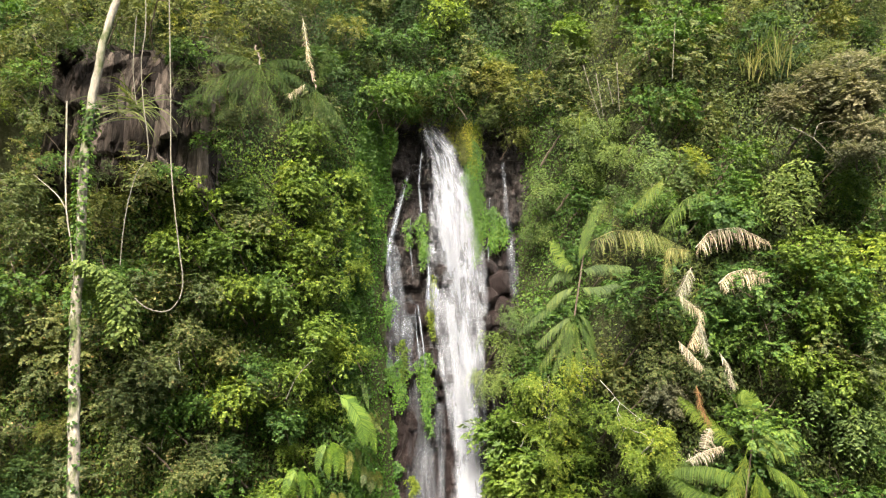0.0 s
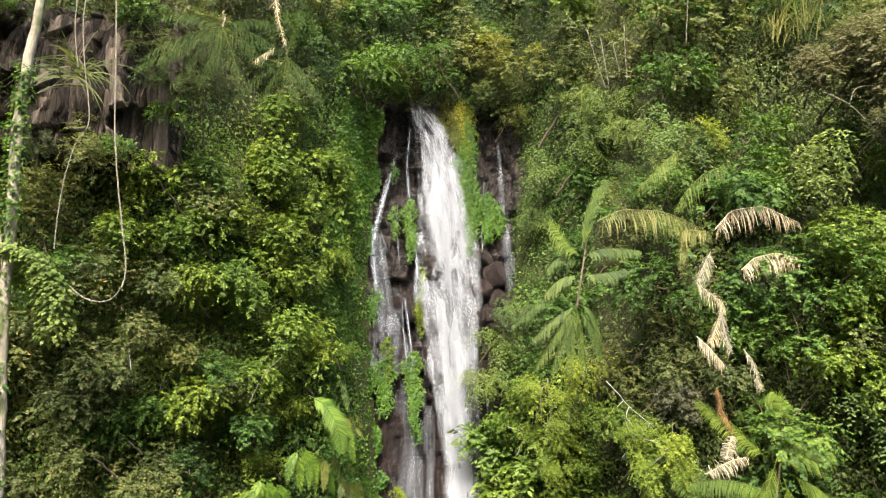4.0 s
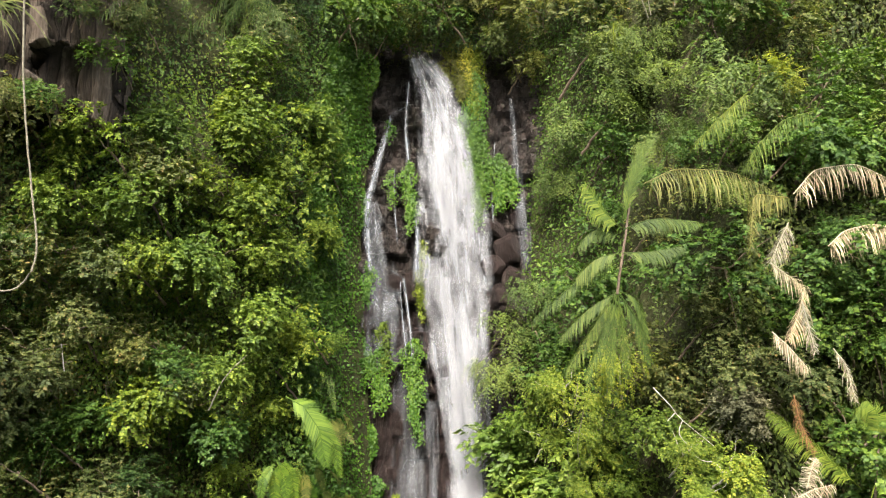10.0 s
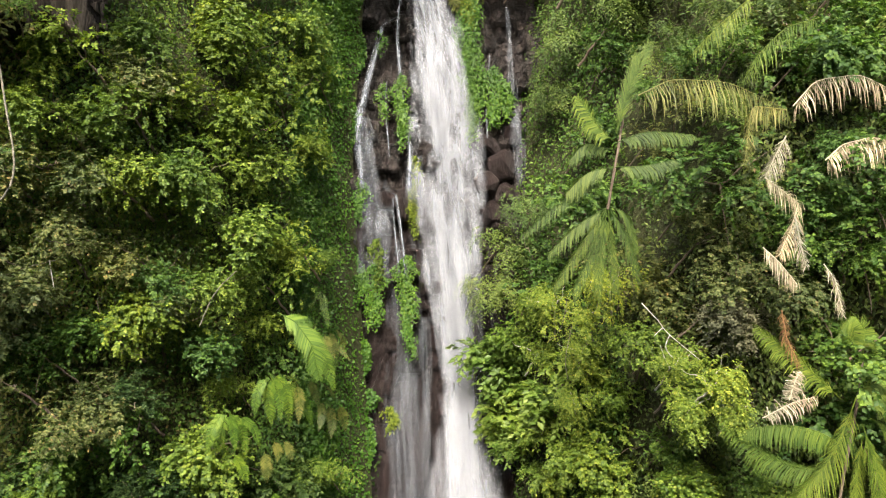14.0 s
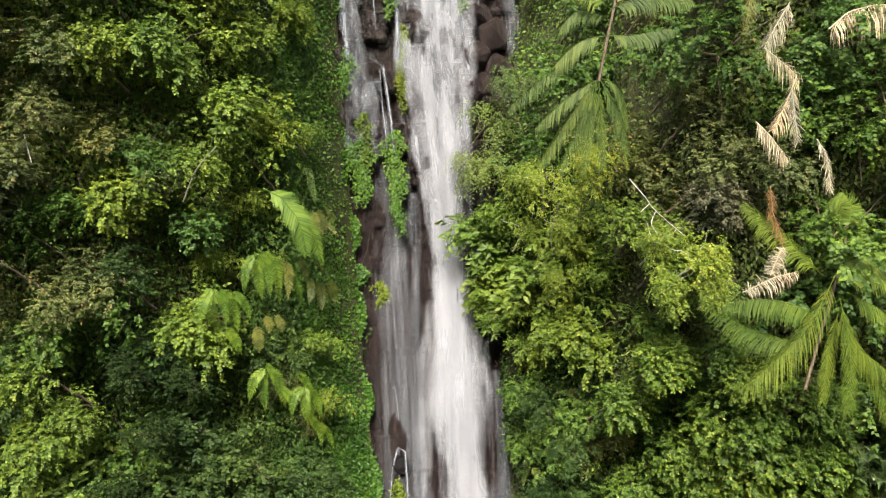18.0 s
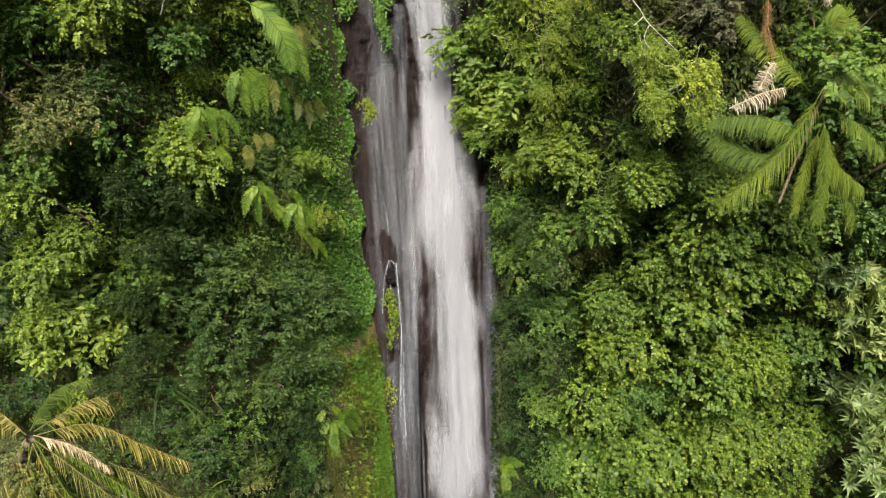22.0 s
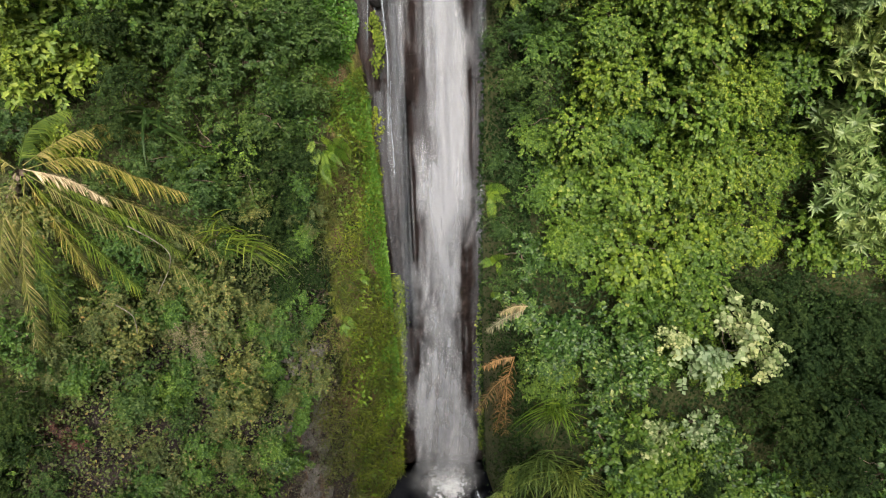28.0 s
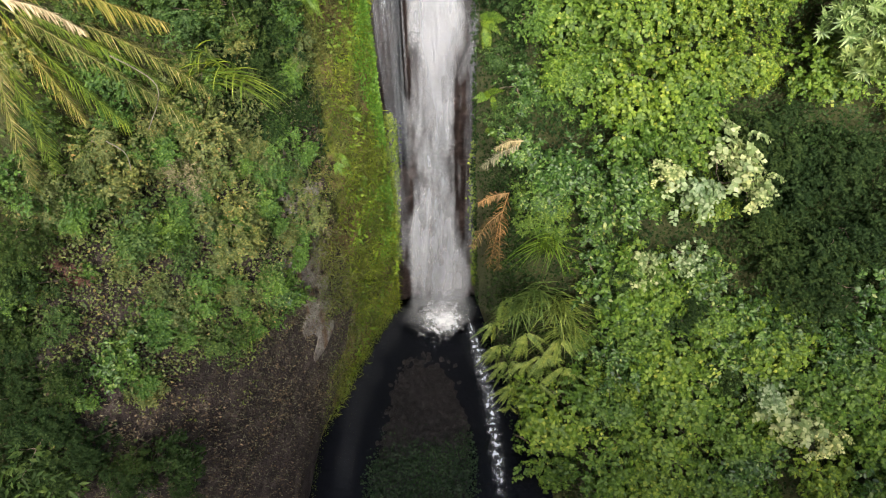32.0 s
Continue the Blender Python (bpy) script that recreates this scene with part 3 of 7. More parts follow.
    # thin falls over the blocks on the other side
    strand("thin_run", [(4.15, 43.3), (4.25, 41.2), (4.3, 39.7), (4.45, 38), (4.5, 36.5)], (0.16, 0.3, 0.5, 0.55, 0.4), VEIL, 1.0)
    strand("thin_run", [(3.5, 41.5), (3.35, 39.5), (3.35, 38)], (0.06, 0.07, 0.08), STRAND, 1.0)
    disc("foam", 3.0, -6.9, 0.05, 2.3, 1.9, FOAM, fall, "churned white foam")
    disc("foam", 3.1, -7.5, 0.07, 1.9, 1.5, FOAM, fall, "torn white foam", turn=40)
    disc("foam", 3.0, -6.9, 0.1, 2.2, 1.5, MIST, fall, "soft white splash", lift=0.9)
    disc("foam", 2.8, -7.0, 0.06, 2.4, 1.5, MIST, fall, "thin drifting spray")


waterfall()


def ribbon(name, pts, wid, mat, parent, label="", z=0.04):
    """A run of white water lying on the stream."""
    line = np.asarray(pts, float)
    k = np.linspace(0, len(line) - 1, 50)
    p = np.stack([np.interp(k, np.arange(len(line)), line[:, j]) for j in (0, 1)], -1)
    p[1:-1] = (p[:-2] + p[1:-1] + p[2:]) / 3
    across = unit(np.gradient(p, axis=0))[:, ::-1] * [1, -1]
    u = np.linspace(0, 1, 7)
    w = np.interp(k, np.linspace(0, len(line) - 1, len(wid)), wid)
    v = p[:, None] + across[:, None] * ((u[None] - 0.5) * w[:, None])[..., None]
    v = np.concatenate([v, z + 0.03 * np.sin(k * 3)[:, None, None] + 0 * v[..., :1]], -1)
    uv = np.stack([np.broadcast_to(u[None], (50, 7)), np.broadcast_to(np.linspace(0, 1, 50)[:, None], (50, 7))], -1)
    return part(name, raw_mesh(name, v.reshape(-1, 3), grid_faces(50, 7), mat, True, uv=uv.reshape(-1, 2)), parent, label)


rapid = tagged(new("rapids"), "white broken water running along the stream", "water")
ribbon("drift", [(1.98, -6.22), (0.57, -7.30), (-0.60, -9.16), (-1.38, -11.22), (-1.78, -12.90), (-2.12, -14.76), (-2.43, -16.25)], (0.9, 1.8, 2.2, 1.8, 1.5, 1.4), DRIFT, rapid, "thin grey spray and foam", 0.06)
ribbon("drift", [(4.35, -7.43), (4.59, -8.94), (4.74, -10.20), (4.93, -12.32), (4.94, -13.45), (4.89, -15.07), (4.91, -16.86)], (1.2, 1.8, 1.6, 1.6, 1.4, 1.4), DRIFT, rapid, "thin grey spray and foam", 0.06)
ribbon("white_run", [(4.35, -7.43), (4.59, -8.94), (4.74, -10.20), (4.93, -12.32), (4.94, -13.45), (4.89, -15.07), (4.91, -16.86)], (0.3, 0.9, 1.0, 0.8, 0.8, 0.5), RUN, rapid)


def outcrop():
    """A bare bluff of upright rock columns high on the left slope."""
    xs, zs = np.linspace(-12.8, -7.2, 190), np.linspace(39.2, 45.2, 190)
    gx, gz = np.meshgrid(xs, zs, indexing="ij")
    gy = bank(gx, gz) + 0.15 * wave(gx * 2, gz, 8)
    for kx, kz, deep, seed in ((0.8, 0.07, 1.1, 1.3), (1.9, 0.15, 0.7, 5.1), (4.3, 0.5, 0.3, 8.8)):
        col = np.floor(gx * kx + 0.6 * np.sin(gz * 0.8 + seed) + 0.3 * np.sin(gz * 2.3 + seed * 2) + 0.12 * np.sin(gz * 6.1))
        row = np.floor(gz * kz + 0.7 * np.sin(col * 5.3 + seed))
        gy -= (np.abs(np.sin(col * 12.9898 + row * 78.233 + seed) * 43758.5) % 1.0) * deep
    rim = np.clip(np.minimum(np.minimum(gx + 12.8, -7.2 - gx) / 0.9, np.minimum(gz - 39.2, 45.2 - gz) / 0.8), 0, 1)
    gy += 1.0 * (1 - rim) ** 2 + 0.2
    v = np.stack([gx, gy, gz], -1).reshape(-1, 3)
    tagged(new("rock_outcrop", raw_mesh("rock_outcrop", v, grid_faces(190, 190), DRY_ROCK)), "bare grey-brown bluff of upright rock columns", "rock face", kind="structure")


outcrop()


def added_shading_slope():
    """An added, unseen slope across the gorge, behind the camera's path: it shades the gorge foot."""
    xs, us = np.linspace(-220, 220, 120), np.linspace(0, 1, 40)
    gx, gu = np.meshgrid(xs, us, indexing="ij")
    gz = -0.6 + 58 * gu + 5 * wave(gx * 0.11, gu * 6, 3) * gu
    gy = -43 - 18 * gu - 3 * wave(gx * 0.2, gu * 9, 7)
    v = np.stack([gx, gy, gz], -1).reshape(-1, 3)
    tagged(new("far_slope", raw_mesh("far_slope", v, grid_faces(120, 40), SOIL, True)), "added unseen slope across the gorge that shades its foot", "hill", kind="structure")


added_shading_slope()


# ---- ground cover on the banks ----
EARTH = plain_material("bare_earth", (0.006, 0.0042, 0.004), (0.044, 0.031, 0.029), 1.5, 0.95, 18, 1.0, fleck=(0.056, 0.042, 0.039))
def moss_material():
    """Cushions of moss between ochre grass and bare brown soil."""
    n = Nodes("moss_bank")
    cushion, stain, grain = n.noise(2.6, 4, n.place((1, 1, 0.6))), n.noise(0.7, 4, n.place((1.6, 1, 0.5))), n.noise(16, 5, None, 0.75)
    green = n.ramp(cushion, (0.34, (0.022, 0.03, 0.008)), (0.5, (0.08, 0.1, 0.018)), (0.66, (0.15, 0.17, 0.028)))
    brown = n.ramp(cushion, (0.35, (0.035, 0.026, 0.014)), (0.65, (0.18, 0.13, 0.065)))
    colour = n.mix(n.ramp(stain, (0.44, (0, 0, 0)), (0.56, (1, 1, 1))), green, brown)
    colour = n.mix(1.0, colour, n.ramp(grain, (0.3, (0.45, 0.45, 0.45)), (0.7, (1.5, 1.5, 1.5))), "MULTIPLY")
    height = n.maths("ADD", n.maths("MULTIPLY", cushion, 1.5), n.maths("MULTIPLY", grain, 0.6))
    return n.done(n.node("BsdfPrincipled", Base_Color=colour, Roughness=0.95, Specular_IOR_Level=0.15, Normal=n.bump(height, 1.0, 0.25)).outputs[0])


MOSS = moss_material()


def patch(name, x0, x1, z0, z1, mat, label, off=-0.05, category="ground"):
    """A piece of open slope between x0 and x1, which may depend on the height; its rim dips into the hillside."""
    us, zs = np.linspace(0, 1, 70), np.linspace(z0, z1, 150)
    gu, gz = np.meshgrid(us, zs, indexing="ij")
    gx = x0(gz) + (x1(gz) - x0(gz)) * gu
    rim = np.clip(np.minimum(gu, 1 - gu) * 8, 0, 1) * np.clip(np.minimum(gz - z0, z1 - gz) / 1.2, 0, 1)
    gy = bank(gx, gz) + off + 0.2 * wave(gx * 1.3, gz * 1.1, 5) + 0.12 * wave(gx * 3, gz * 3, 6) + 0.08 * wave(gx * 9, gz * 7, 3) + 0.04 * wave(gx * 21, gz * 17, 8) + 1.5 * (1 - rim) ** 2
    v = np.stack([gx, gy, gz], -1).reshape(-1, 3)
    return tagged(new(name, raw_mesh(name, v, grid_faces(70, 150), mat, True)), label, category, kind="structure")


patch("bare_slope", lambda z: -9.4 + 0 * z, lambda z: edge_left(z) - 1.6, -0.5, 16.5, EARTH, "bare brown slope of earth and dry litter", 0.12)
patch("moss_bank", lambda z: edge_left(z) - np.interp(z, (0, 2, 5, 16, 22), (4.4, 3.3, 2.2, 1.8, 1.0)) + 0.3 * np.sin(z * 1.7) + 0.2 * np.sin(z * 4.1), lambda z: edge_left(z) + 0.25, -0.6, 22, MOSS, "bright mossy bank beside the falls", 0.1)


patch("rock_patch", lambda z: np.interp(z, (5, 10.8, 13.3, 15.5), (-2.6, -3.1, -3.1, -2.7)) + 0.2 * np.sin(z * 3), lambda z: np.interp(z, (5, 10.8, 13.3, 15.5), (-2.1, -1.7, -1.6, -2.0)) + 0.2 * np.sin(z * 4.3), 4.6, 15.6, PALE_ROCK, "pale grey rock showing through the earth slope", -0.02, "rock face")


def spread(name, leafkind, count, x0, x1, z0, z1, size, rng, label, off=1.0, deep=0.7, wide=0.55, lean=0.5, upright=0.0, keep=None, category="undergrowth"):
    """Leaves spread over the bank: what nobody could count."""
    zz = rng.uniform(z0, z1, count)
    lo, hi = (x0(zz), x1(zz)) if callable(x0) else (x0, x1)
    xx = lo + (hi - lo) * rng.random(count)
    if keep is not None:
        k = keep(xx, zz)
        xx, zz = xx[k], zz[k]
    count = len(xx)
    e = 0.15
    y0 = bank(xx, zz)
    nx, nz = (bank(xx + e, zz) - bank(xx - e, zz)) / (2 * e), (bank(xx, zz + e) - bank(xx, zz - e)) / (2 * e)
    nrm = unit(np.stack([nx.clip(-2, 2), -np.ones(count), nz.clip(-2, 2)], -1))
    pos = np.stack([xx, y0, zz], -1) + nrm * (rng.uniform(0, deep, count) - off)[:, None]
    ahead = rng.normal(0, 1, (count, 3)) * [1, 0.5, 1] - [0, 0, 0.9] + np.array([0, 0, 2.2]) * upright + nrm * (0.35 + upright * 0.5)
    up = nrm + [0, -0.2, 0.5] + rng.normal(0, lean, (count, 3))
    v, f = leaf_arrays(pos, ahead, up, size * rng.uniform(0.6, 1.3, count), wide)
    return tagged(new(name, raw_mesh(name, v, f, LEAF[leafkind])), label, category, kind="stuff")


def open_to(x):
    """How far up the bare earth reaches."""
    return np.interp(x, (-9.4, -8.3, -7, -5.8, -4.5, -3.3, -2.4), (13.4, 13.9, 13.6, 12.9, 11.6, 10.2, 9.2)) + 0.5 * np.sin(x * 3.1)


def is_bare(x, z):
    """The open slope and the mossy bank, where nothing tall grows."""
    return (x < 1.5) & (((z < open_to(x)) & (x > -9.0 + 0.4 * np.sin(z)) & (x < edge_left(z))) | ((z < 21) & (x > edge_left(z) - np.interp(z, (10, 16, 21), (2.9, 2.4, 1.3)))))


rng = np.random.default_rng(21)
free = lambda x, z: ~is_bare(x, z) & ~((x > -12.6) & (x < -7.5) & (z > 39.9) & (z < 44.6))
spread("undergrowth", "mid", 46000, -14, -1.4, 20, 43, 0.13, rng, "tangled mid green leaves covering the slope", keep=free)
spread("undergrowth", "dark", 14000, -16, -1.4, 43, 52, 0.14, rng, "dark leaves covering the top of the cliff", keep=free)
spread("undergrowth", "olive", 9000, -16, -1.4, 42, 52, 0.13, rng, "dry olive leaves covering the top of the cliff", keep=free)
# dark leaf colour also paints the shade between the crowns
spread("undergrowth", "dark", 46800, -12, -0.5, 8, 28, 0.13, rng, "dark leaves covering the slope, with gap shade put into their colour", keep=free)
spread("undergrowth", "dull", 75600, 5.0, 19, 26, 56, 0.13, rng, "dull green and brownish leaves covering the slope")
spread("undergrowth", "soft", 75600, 4.9, 19, 22, 56, 0.13, rng, "tangled mid green leaves covering the slope")
# darker than the mounds above: their gap shade is in the leaf colour
spread("undergrowth", "dark", 26000, 5.2, 21, 14, 28, 0.13, rng, "tangled dark green leaves, toned as shade between mounds on the lower slope", 0.3)
# shade below the bushes is put into the colour of these leaves
spread("undergrowth", "shade", 26000, 5.2, 21, -0.5, 15, 0.17, rng, "near-black leaves that paint shade under the bushes of the lower slope", 0.1)
spread("undergrowth", "dark", 32400, -4.5, 7, 45.2, 56, 0.13, rng, "dark leaves hanging over the lip of the falls", 0.3)
spread("undergrowth", "mid", 16200, lambda z: edge_right(z) - 0.1, lambda z: edge_right(z) + 2.2, 24, 46, 0.13, rng, "small leaves on the flank of the gully", 0.35, 0.5)
spread("undergrowth", "mid", 16200, lambda z: edge_left(z) - 2.6, lambda z: edge_left(z) - 0.6, 20, 46, 0.13, rng, "small leaves on the flank of the gully", 0.35, 0.5)
spread("creeper_carpet", "carpet", 46000, 6.2, 14.0, 15.5, 27, 0.1, rng, "carpet of small-leaved creeper over the bushes", 1.5, 1.0, 0.8, 0.4, category="creeper")
spread("undergrowth", "fresh", 36000, -9.0, -1.9, 31, 42, 0.105, rng, "bright small leaves between the tree crowns", 1.7, 1.2, 0.7, 0.5)
# this hollow gets its shade from the leaf colour
spread("undergrowth", "shade", 16000, 13.2, 19, 9.6, 14.6, 0.12, rng, "leaves coloured near-black to put shade into a hollow of the slope", 1.0, 0.8)
spread("undergrowth", "olive", 24000, -14, -7.5, 26, 40, 0.12, rng, "dry olive leaves between the shrubs", 1.6, 1.3, 0.6, 0.5)
spread("undergrowth", "dull", 22000, -9.5, -3.5, 27, 36, 0.12, rng, "dull leaves between the shrubs", 1.8, 1.3, 0.6, 0.5)
spread("undergrowth", "grey", 5000, -14, -8.5, 26, 38, 0.13, rng, "brown withered leaves between the shrubs", 1.7, 0.6, 0.5, 0.6)
# creepers on the rims of the channel
spread("ivy", "ivy", 100000, lambda z: edge_left(z) - np.interp(z, (18, 24, 30, 46), (0.6, 1.0, 1.3, 1.2)), lambda z: edge_left(z) + 0.12 * np.sin(z * 2.3) + 0.1, 17, 45, 0.105, rng, "curtain of bright green ivy along the wet rock", 0.45, 0.35, 0.8, 0.3, category="ivy")
spread("ivy", "ivy", 34000, lambda z: edge_left(z) - 0.95 - 0.2 * np.sin(z * 1.9), lambda z: edge_left(z) + 0.12 * np.sin(z * 3.1), 20, 37, 0.095, rng, "curtain of bright green ivy along the wet rock", 0.85, 0.4, 0.8, 0.3, category="ivy")
# the right rim's shade is painted through near-black ivy
spread("ivy", "shade", 26000, lambda z: edge_right(z) - 0.15, lambda z: edge_right(z) + 1.4, 0, 34, 0.115, rng, "ivy curtain by the falls with shade put into its leaf colour", 0.4, 0.3, 0.8, 0.3, category="ivy")
spread("moss_tufts", "moss", 80000, lambda z: edge_left(z) - np.interp(z, (0, 2, 5, 16, 22), (4.6, 3.6, 2.8, 2.4, 1.3)), lambda z: edge_left(z) + 0.15, -0.3, 21, 0.065, rng, "green and ochre moss tufts on the bank", 0.02, 0.2, 0.35, 0.6, 0.15, keep=lambda x, z: (wave(x * 2.2, z * 1.5, 9) > -0.25) & (rng.random(len(x)) < np.clip(1.0 - (edge_left(z) - x) / np.interp(z, (0, 2, 5, 16, 22), (4.4, 3.2, 2.2, 1.7, 1.0)), 0.03, 1)), category="moss")
spread("moss_tufts", "olive", 26000, lambda z: edge_left(z) - np.interp(z, (0, 2, 5, 16, 22), (4.6, 3.6, 3.0, 2.6, 1.5)), lambda z: edge_left(z) - 0.5, -0.3, 19, 0.085, rng, "ochre grass tufts on the bank", 0.02, 0.22, 0.25, 0.6, 0.2, keep=lambda x, z: wave(x * 3, z * 1.5, 7) > -0.2, category="moss")
spread("bright_moss", "ivy", 17000, lambda z: edge_left(z) - 0.45 - 0.25 * np.sin(z * 1.3), lambda z: edge_left(z) + 0.18, 5, 21, 0.075, rng, "vivid green plants on the rim of the bank", 0.0, 0.3, 0.7, 0.4, keep=lambda x, z: (wave(x * 2, z * 1.6, 4) > -0.35) & (rng.random(len(x)) < np.clip((z - 4) / 9, 0, 1)), category="moss")
spread("leaf_litter", "litter", 13000, -8.8, 0.0, 2, 16, 0.11, rng, "dry brown leaf litter on the bare slope", 0.08, 0.14, 0.5, 0.5, keep=lambda x, z: x < edge_left(z) - 1.8, category="litter")
spread("leaf_litter", "grey", 17000, -8.8, 0.0, 2, 17, 0.14, rng, "dry grey twigs and leaves on the bare slope", 0.08, 0.2, 0.1, 0.7, 0.2, keep=lambda x, z: x < edge_left(z) - 1.8, category="litter")
spread("low_weeds", "dull", 26000, -8.8, -0.5, 9, 18.5, 0.105, rng, "green weeds creeping over the bare slope", -0.1, 0.35, 0.6, 0.6, 0.1, keep=lambda x, z: (x < np.minimum(edge_left(z) - 1.9, -3.0 + 0.3 * np.sin(z * 3))) & (z > open_to(x) - 1.6 * np.clip(wave(x * 2.6, z * 2.6, 2), -0.3, 1)), category="weeds")
spread("low_weeds", "dull", 3500, -7.6, -0.5, 6, 17, 0.11, rng, "sparse dull weeds on the bare slope", 0.02, 0.3, 0.5, 0.6, 0.1, keep=lambda x, z: (x < edge_left(z) - 1.5) & (z > open_to(x) - 2.6) & (wave(x * 3, z * 3, 5) > 0.35), category="weeds")
# shade beside the slope and in the bank's hollow, painted as leaf colour
spread("undergrowth", "shade", 16200, -12.5, -8.5, 8, 17, 0.13, rng, "leaves beside the bare slope with shade put into their colour", 0.6, 0.6)
spread("undergrowth", "shade", 12600, lambda z: edge_left(z) - 4.2, lambda z: edge_left(z) - 1.7, 13, 21, 0.13, rng, "leaves coloured near-black as shade in the hollow beside the mossy bank", 0.5, 0.6)
rng = np.random.default_rng(22)


def creeper_on_rock(leafkind, x, z, w, h, count, label, lift=0.5, size=0.095):
    """A hanging cushion of small leaves on the wet rock face."""
    u = rng.uniform(-1, 1, count)
    s = rng.random(count)
    xx = x + u * w * (1 - 0.75 * s**2) * np.minimum(1, 0.25 + s * 4) * (1 + 0.3 * np.sin(s * 9 + x) + 0.25 * np.sin(s * 23 + z)) + 0.1 * np.sin(s * 7 + z) + rng.normal(0, 0.05, count)
    zz = z - s * h * (1 + 0.18 * np.sin(u * 11 + x)) + 0.2 * (1 - u * u)
    yy = channel(zz) - lift - 0.25 * (1 - u * u) * rng.random(count)
    nrm = unit(np.stack([u * 0.5, -np.ones(count), 0.3 + 0 * u], -1))
    ahead = rng.normal(0, 0.6, (count, 3)) * [1, 0.4, 1] - [0, 0, 1.0] + nrm * 0.4
    v, f = leaf_arrays(np.stack([xx, yy, zz], -1), ahead, nrm + [0, 0, 0.5] + rng.normal(0, 0.3, (count, 3)), size * rng.uniform(0.6, 1.3, count), 0.8)
    return tagged(new("creeper", raw_mesh("creeper", v, f, LEAF[leafkind])), label, "creeper", kind="stuff")


GREEN = "bright green creeper cushion on the wet rock"
creeper_on_rock("olive", 2.2, 45.8, 0.75, 2.4, 3239, "olive and ochre ferns at the lip of the falls", 1.0, 0.08)
creeper_on_rock("yellow", 2.5, 45.3, 0.5, 1.6, 1440, "olive and ochre ferns at the lip of the falls", 1.02, 0.08)
creeper_on_rock("moss", 2.7, 45.3, 0.6, 2.6, 2808, "yellowish green creepers at the lip of the falls", 0.95, 0.08)
creeper_on_rock("ivy", 2.75, 44.2, 0.5, 3.6, 3240, GREEN, 0.95, 0.08)
creeper_on_rock("ivy", 2.9, 41.9, 0.55, 3.4, 3366, GREEN, 0.97, 0.08)
creeper_on_rock("ivy", 3.65, 40.8, 0.6, 1.9, 2052, GREEN, 1.0, 0.08)
creeper_on_rock("ivy", 4.05, 40.2, 0.3, 1.1, 594, GREEN, 1.0, 0.08)
creeper_on_rock("ivy", -0.4, 42.2, 0.14, 0.7, 176, GREEN, 1.0, 0.08)
creeper_on_rock("ivy", -0.38, 40.2, 0.15, 1.2, 324, GREEN, 1.05, 0.08)
creeper_on_rock("ivy", 0.3, 40.5, 0.3, 2.4, 1296, GREEN, 1.05, 0.08)
creeper_on_rock("moss", 0.75, 37.6, 0.18, 2.6, 842, "mossy green strip on the wet rock", 0.7, 0.08)
creeper_on_rock("ivy", 0.45, 34.0, 0.42, 2.2, 1663, GREEN, 1.0, 0.08)
creeper_on_rock("ivy", 0.55, 32.4, 0.22, 1.7, 673, GREEN, 1.0, 0.08)
creeper_on_rock("ivy", -0.75, 33.7, 0.5, 1.9, 1710, GREEN, 1.0, 0.08)
creeper_on_rock("moss", -0.55, 34.6, 0.25, 1.6, 720, "mossy green strip on the wet rock", 1.0, 0.08)
creeper_on_rock("ivy", -1.15, 36.8, 0.25, 1.4, 630, GREEN, 0.75, 0.08)
creeper_on_rock("moss", -0.05, 28.8, 0.25, 0.7, 288, "mossy green patch on the wet rock", 0.5)
creeper_on_rock("ivy", -0.75, 29.4, 0.22, 0.6, 256, GREEN, 0.6)
creeper_on_rock("moss", 0.62, 22.6, 0.16, 1.7, 416, "mossy green patch below a jutting stone", 0.75)
creeper_on_rock("moss", 0.35, 19.5, 0.25, 3.0, 352, "mossy green patch on the wet rock", 0.45)
creeper_on_rock("moss", 0.9, 12.5, 0.35, 8.0, 2080, "dark green moss at the edge of the wet rock", 0.4, 0.12)
creeper_on_rock("moss", 4.6, 14.0, 0.25, 11.0, 1440, "dark green moss at the edge of the wet rock", 0.4, 0.12)


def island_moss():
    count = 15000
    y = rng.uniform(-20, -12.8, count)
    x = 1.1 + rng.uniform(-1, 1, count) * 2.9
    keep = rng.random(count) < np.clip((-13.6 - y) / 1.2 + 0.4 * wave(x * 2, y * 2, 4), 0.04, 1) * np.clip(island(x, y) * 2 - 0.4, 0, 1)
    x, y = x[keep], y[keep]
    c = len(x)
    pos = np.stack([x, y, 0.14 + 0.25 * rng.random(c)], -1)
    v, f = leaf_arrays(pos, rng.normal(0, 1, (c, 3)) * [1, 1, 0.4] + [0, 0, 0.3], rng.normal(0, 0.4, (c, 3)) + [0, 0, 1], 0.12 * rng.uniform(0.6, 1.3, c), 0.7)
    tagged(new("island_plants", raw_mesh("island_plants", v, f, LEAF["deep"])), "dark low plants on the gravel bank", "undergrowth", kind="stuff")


island_moss()


def pebble_mesh(seed, mat):
    r = np.random.default_rng(seed)
    bm = bmesh.new()
    bmesh.ops.create_icosphere(bm, subdivisions=2, radius=1.0)
    for w in bm.verts:
        if mat is STREAKED:
            w.co = Vector([math.copysign(abs(c) ** 0.55, c) * 0.85 for c in w.co])
        w.co *= 1 + 0.25 * noise.noise(w.co * 1.3 + Vector((seed, 0, 0))) + 0.14 * noise.noise(w.co * 3.1 + Vector((0, seed, 0)))
        w.co.z *= 0.6
    me = bpy.data.meshes.new("stone")
    bm.to_mesh(me)
    bm.free()
    me.materials.append(mat)
    return me


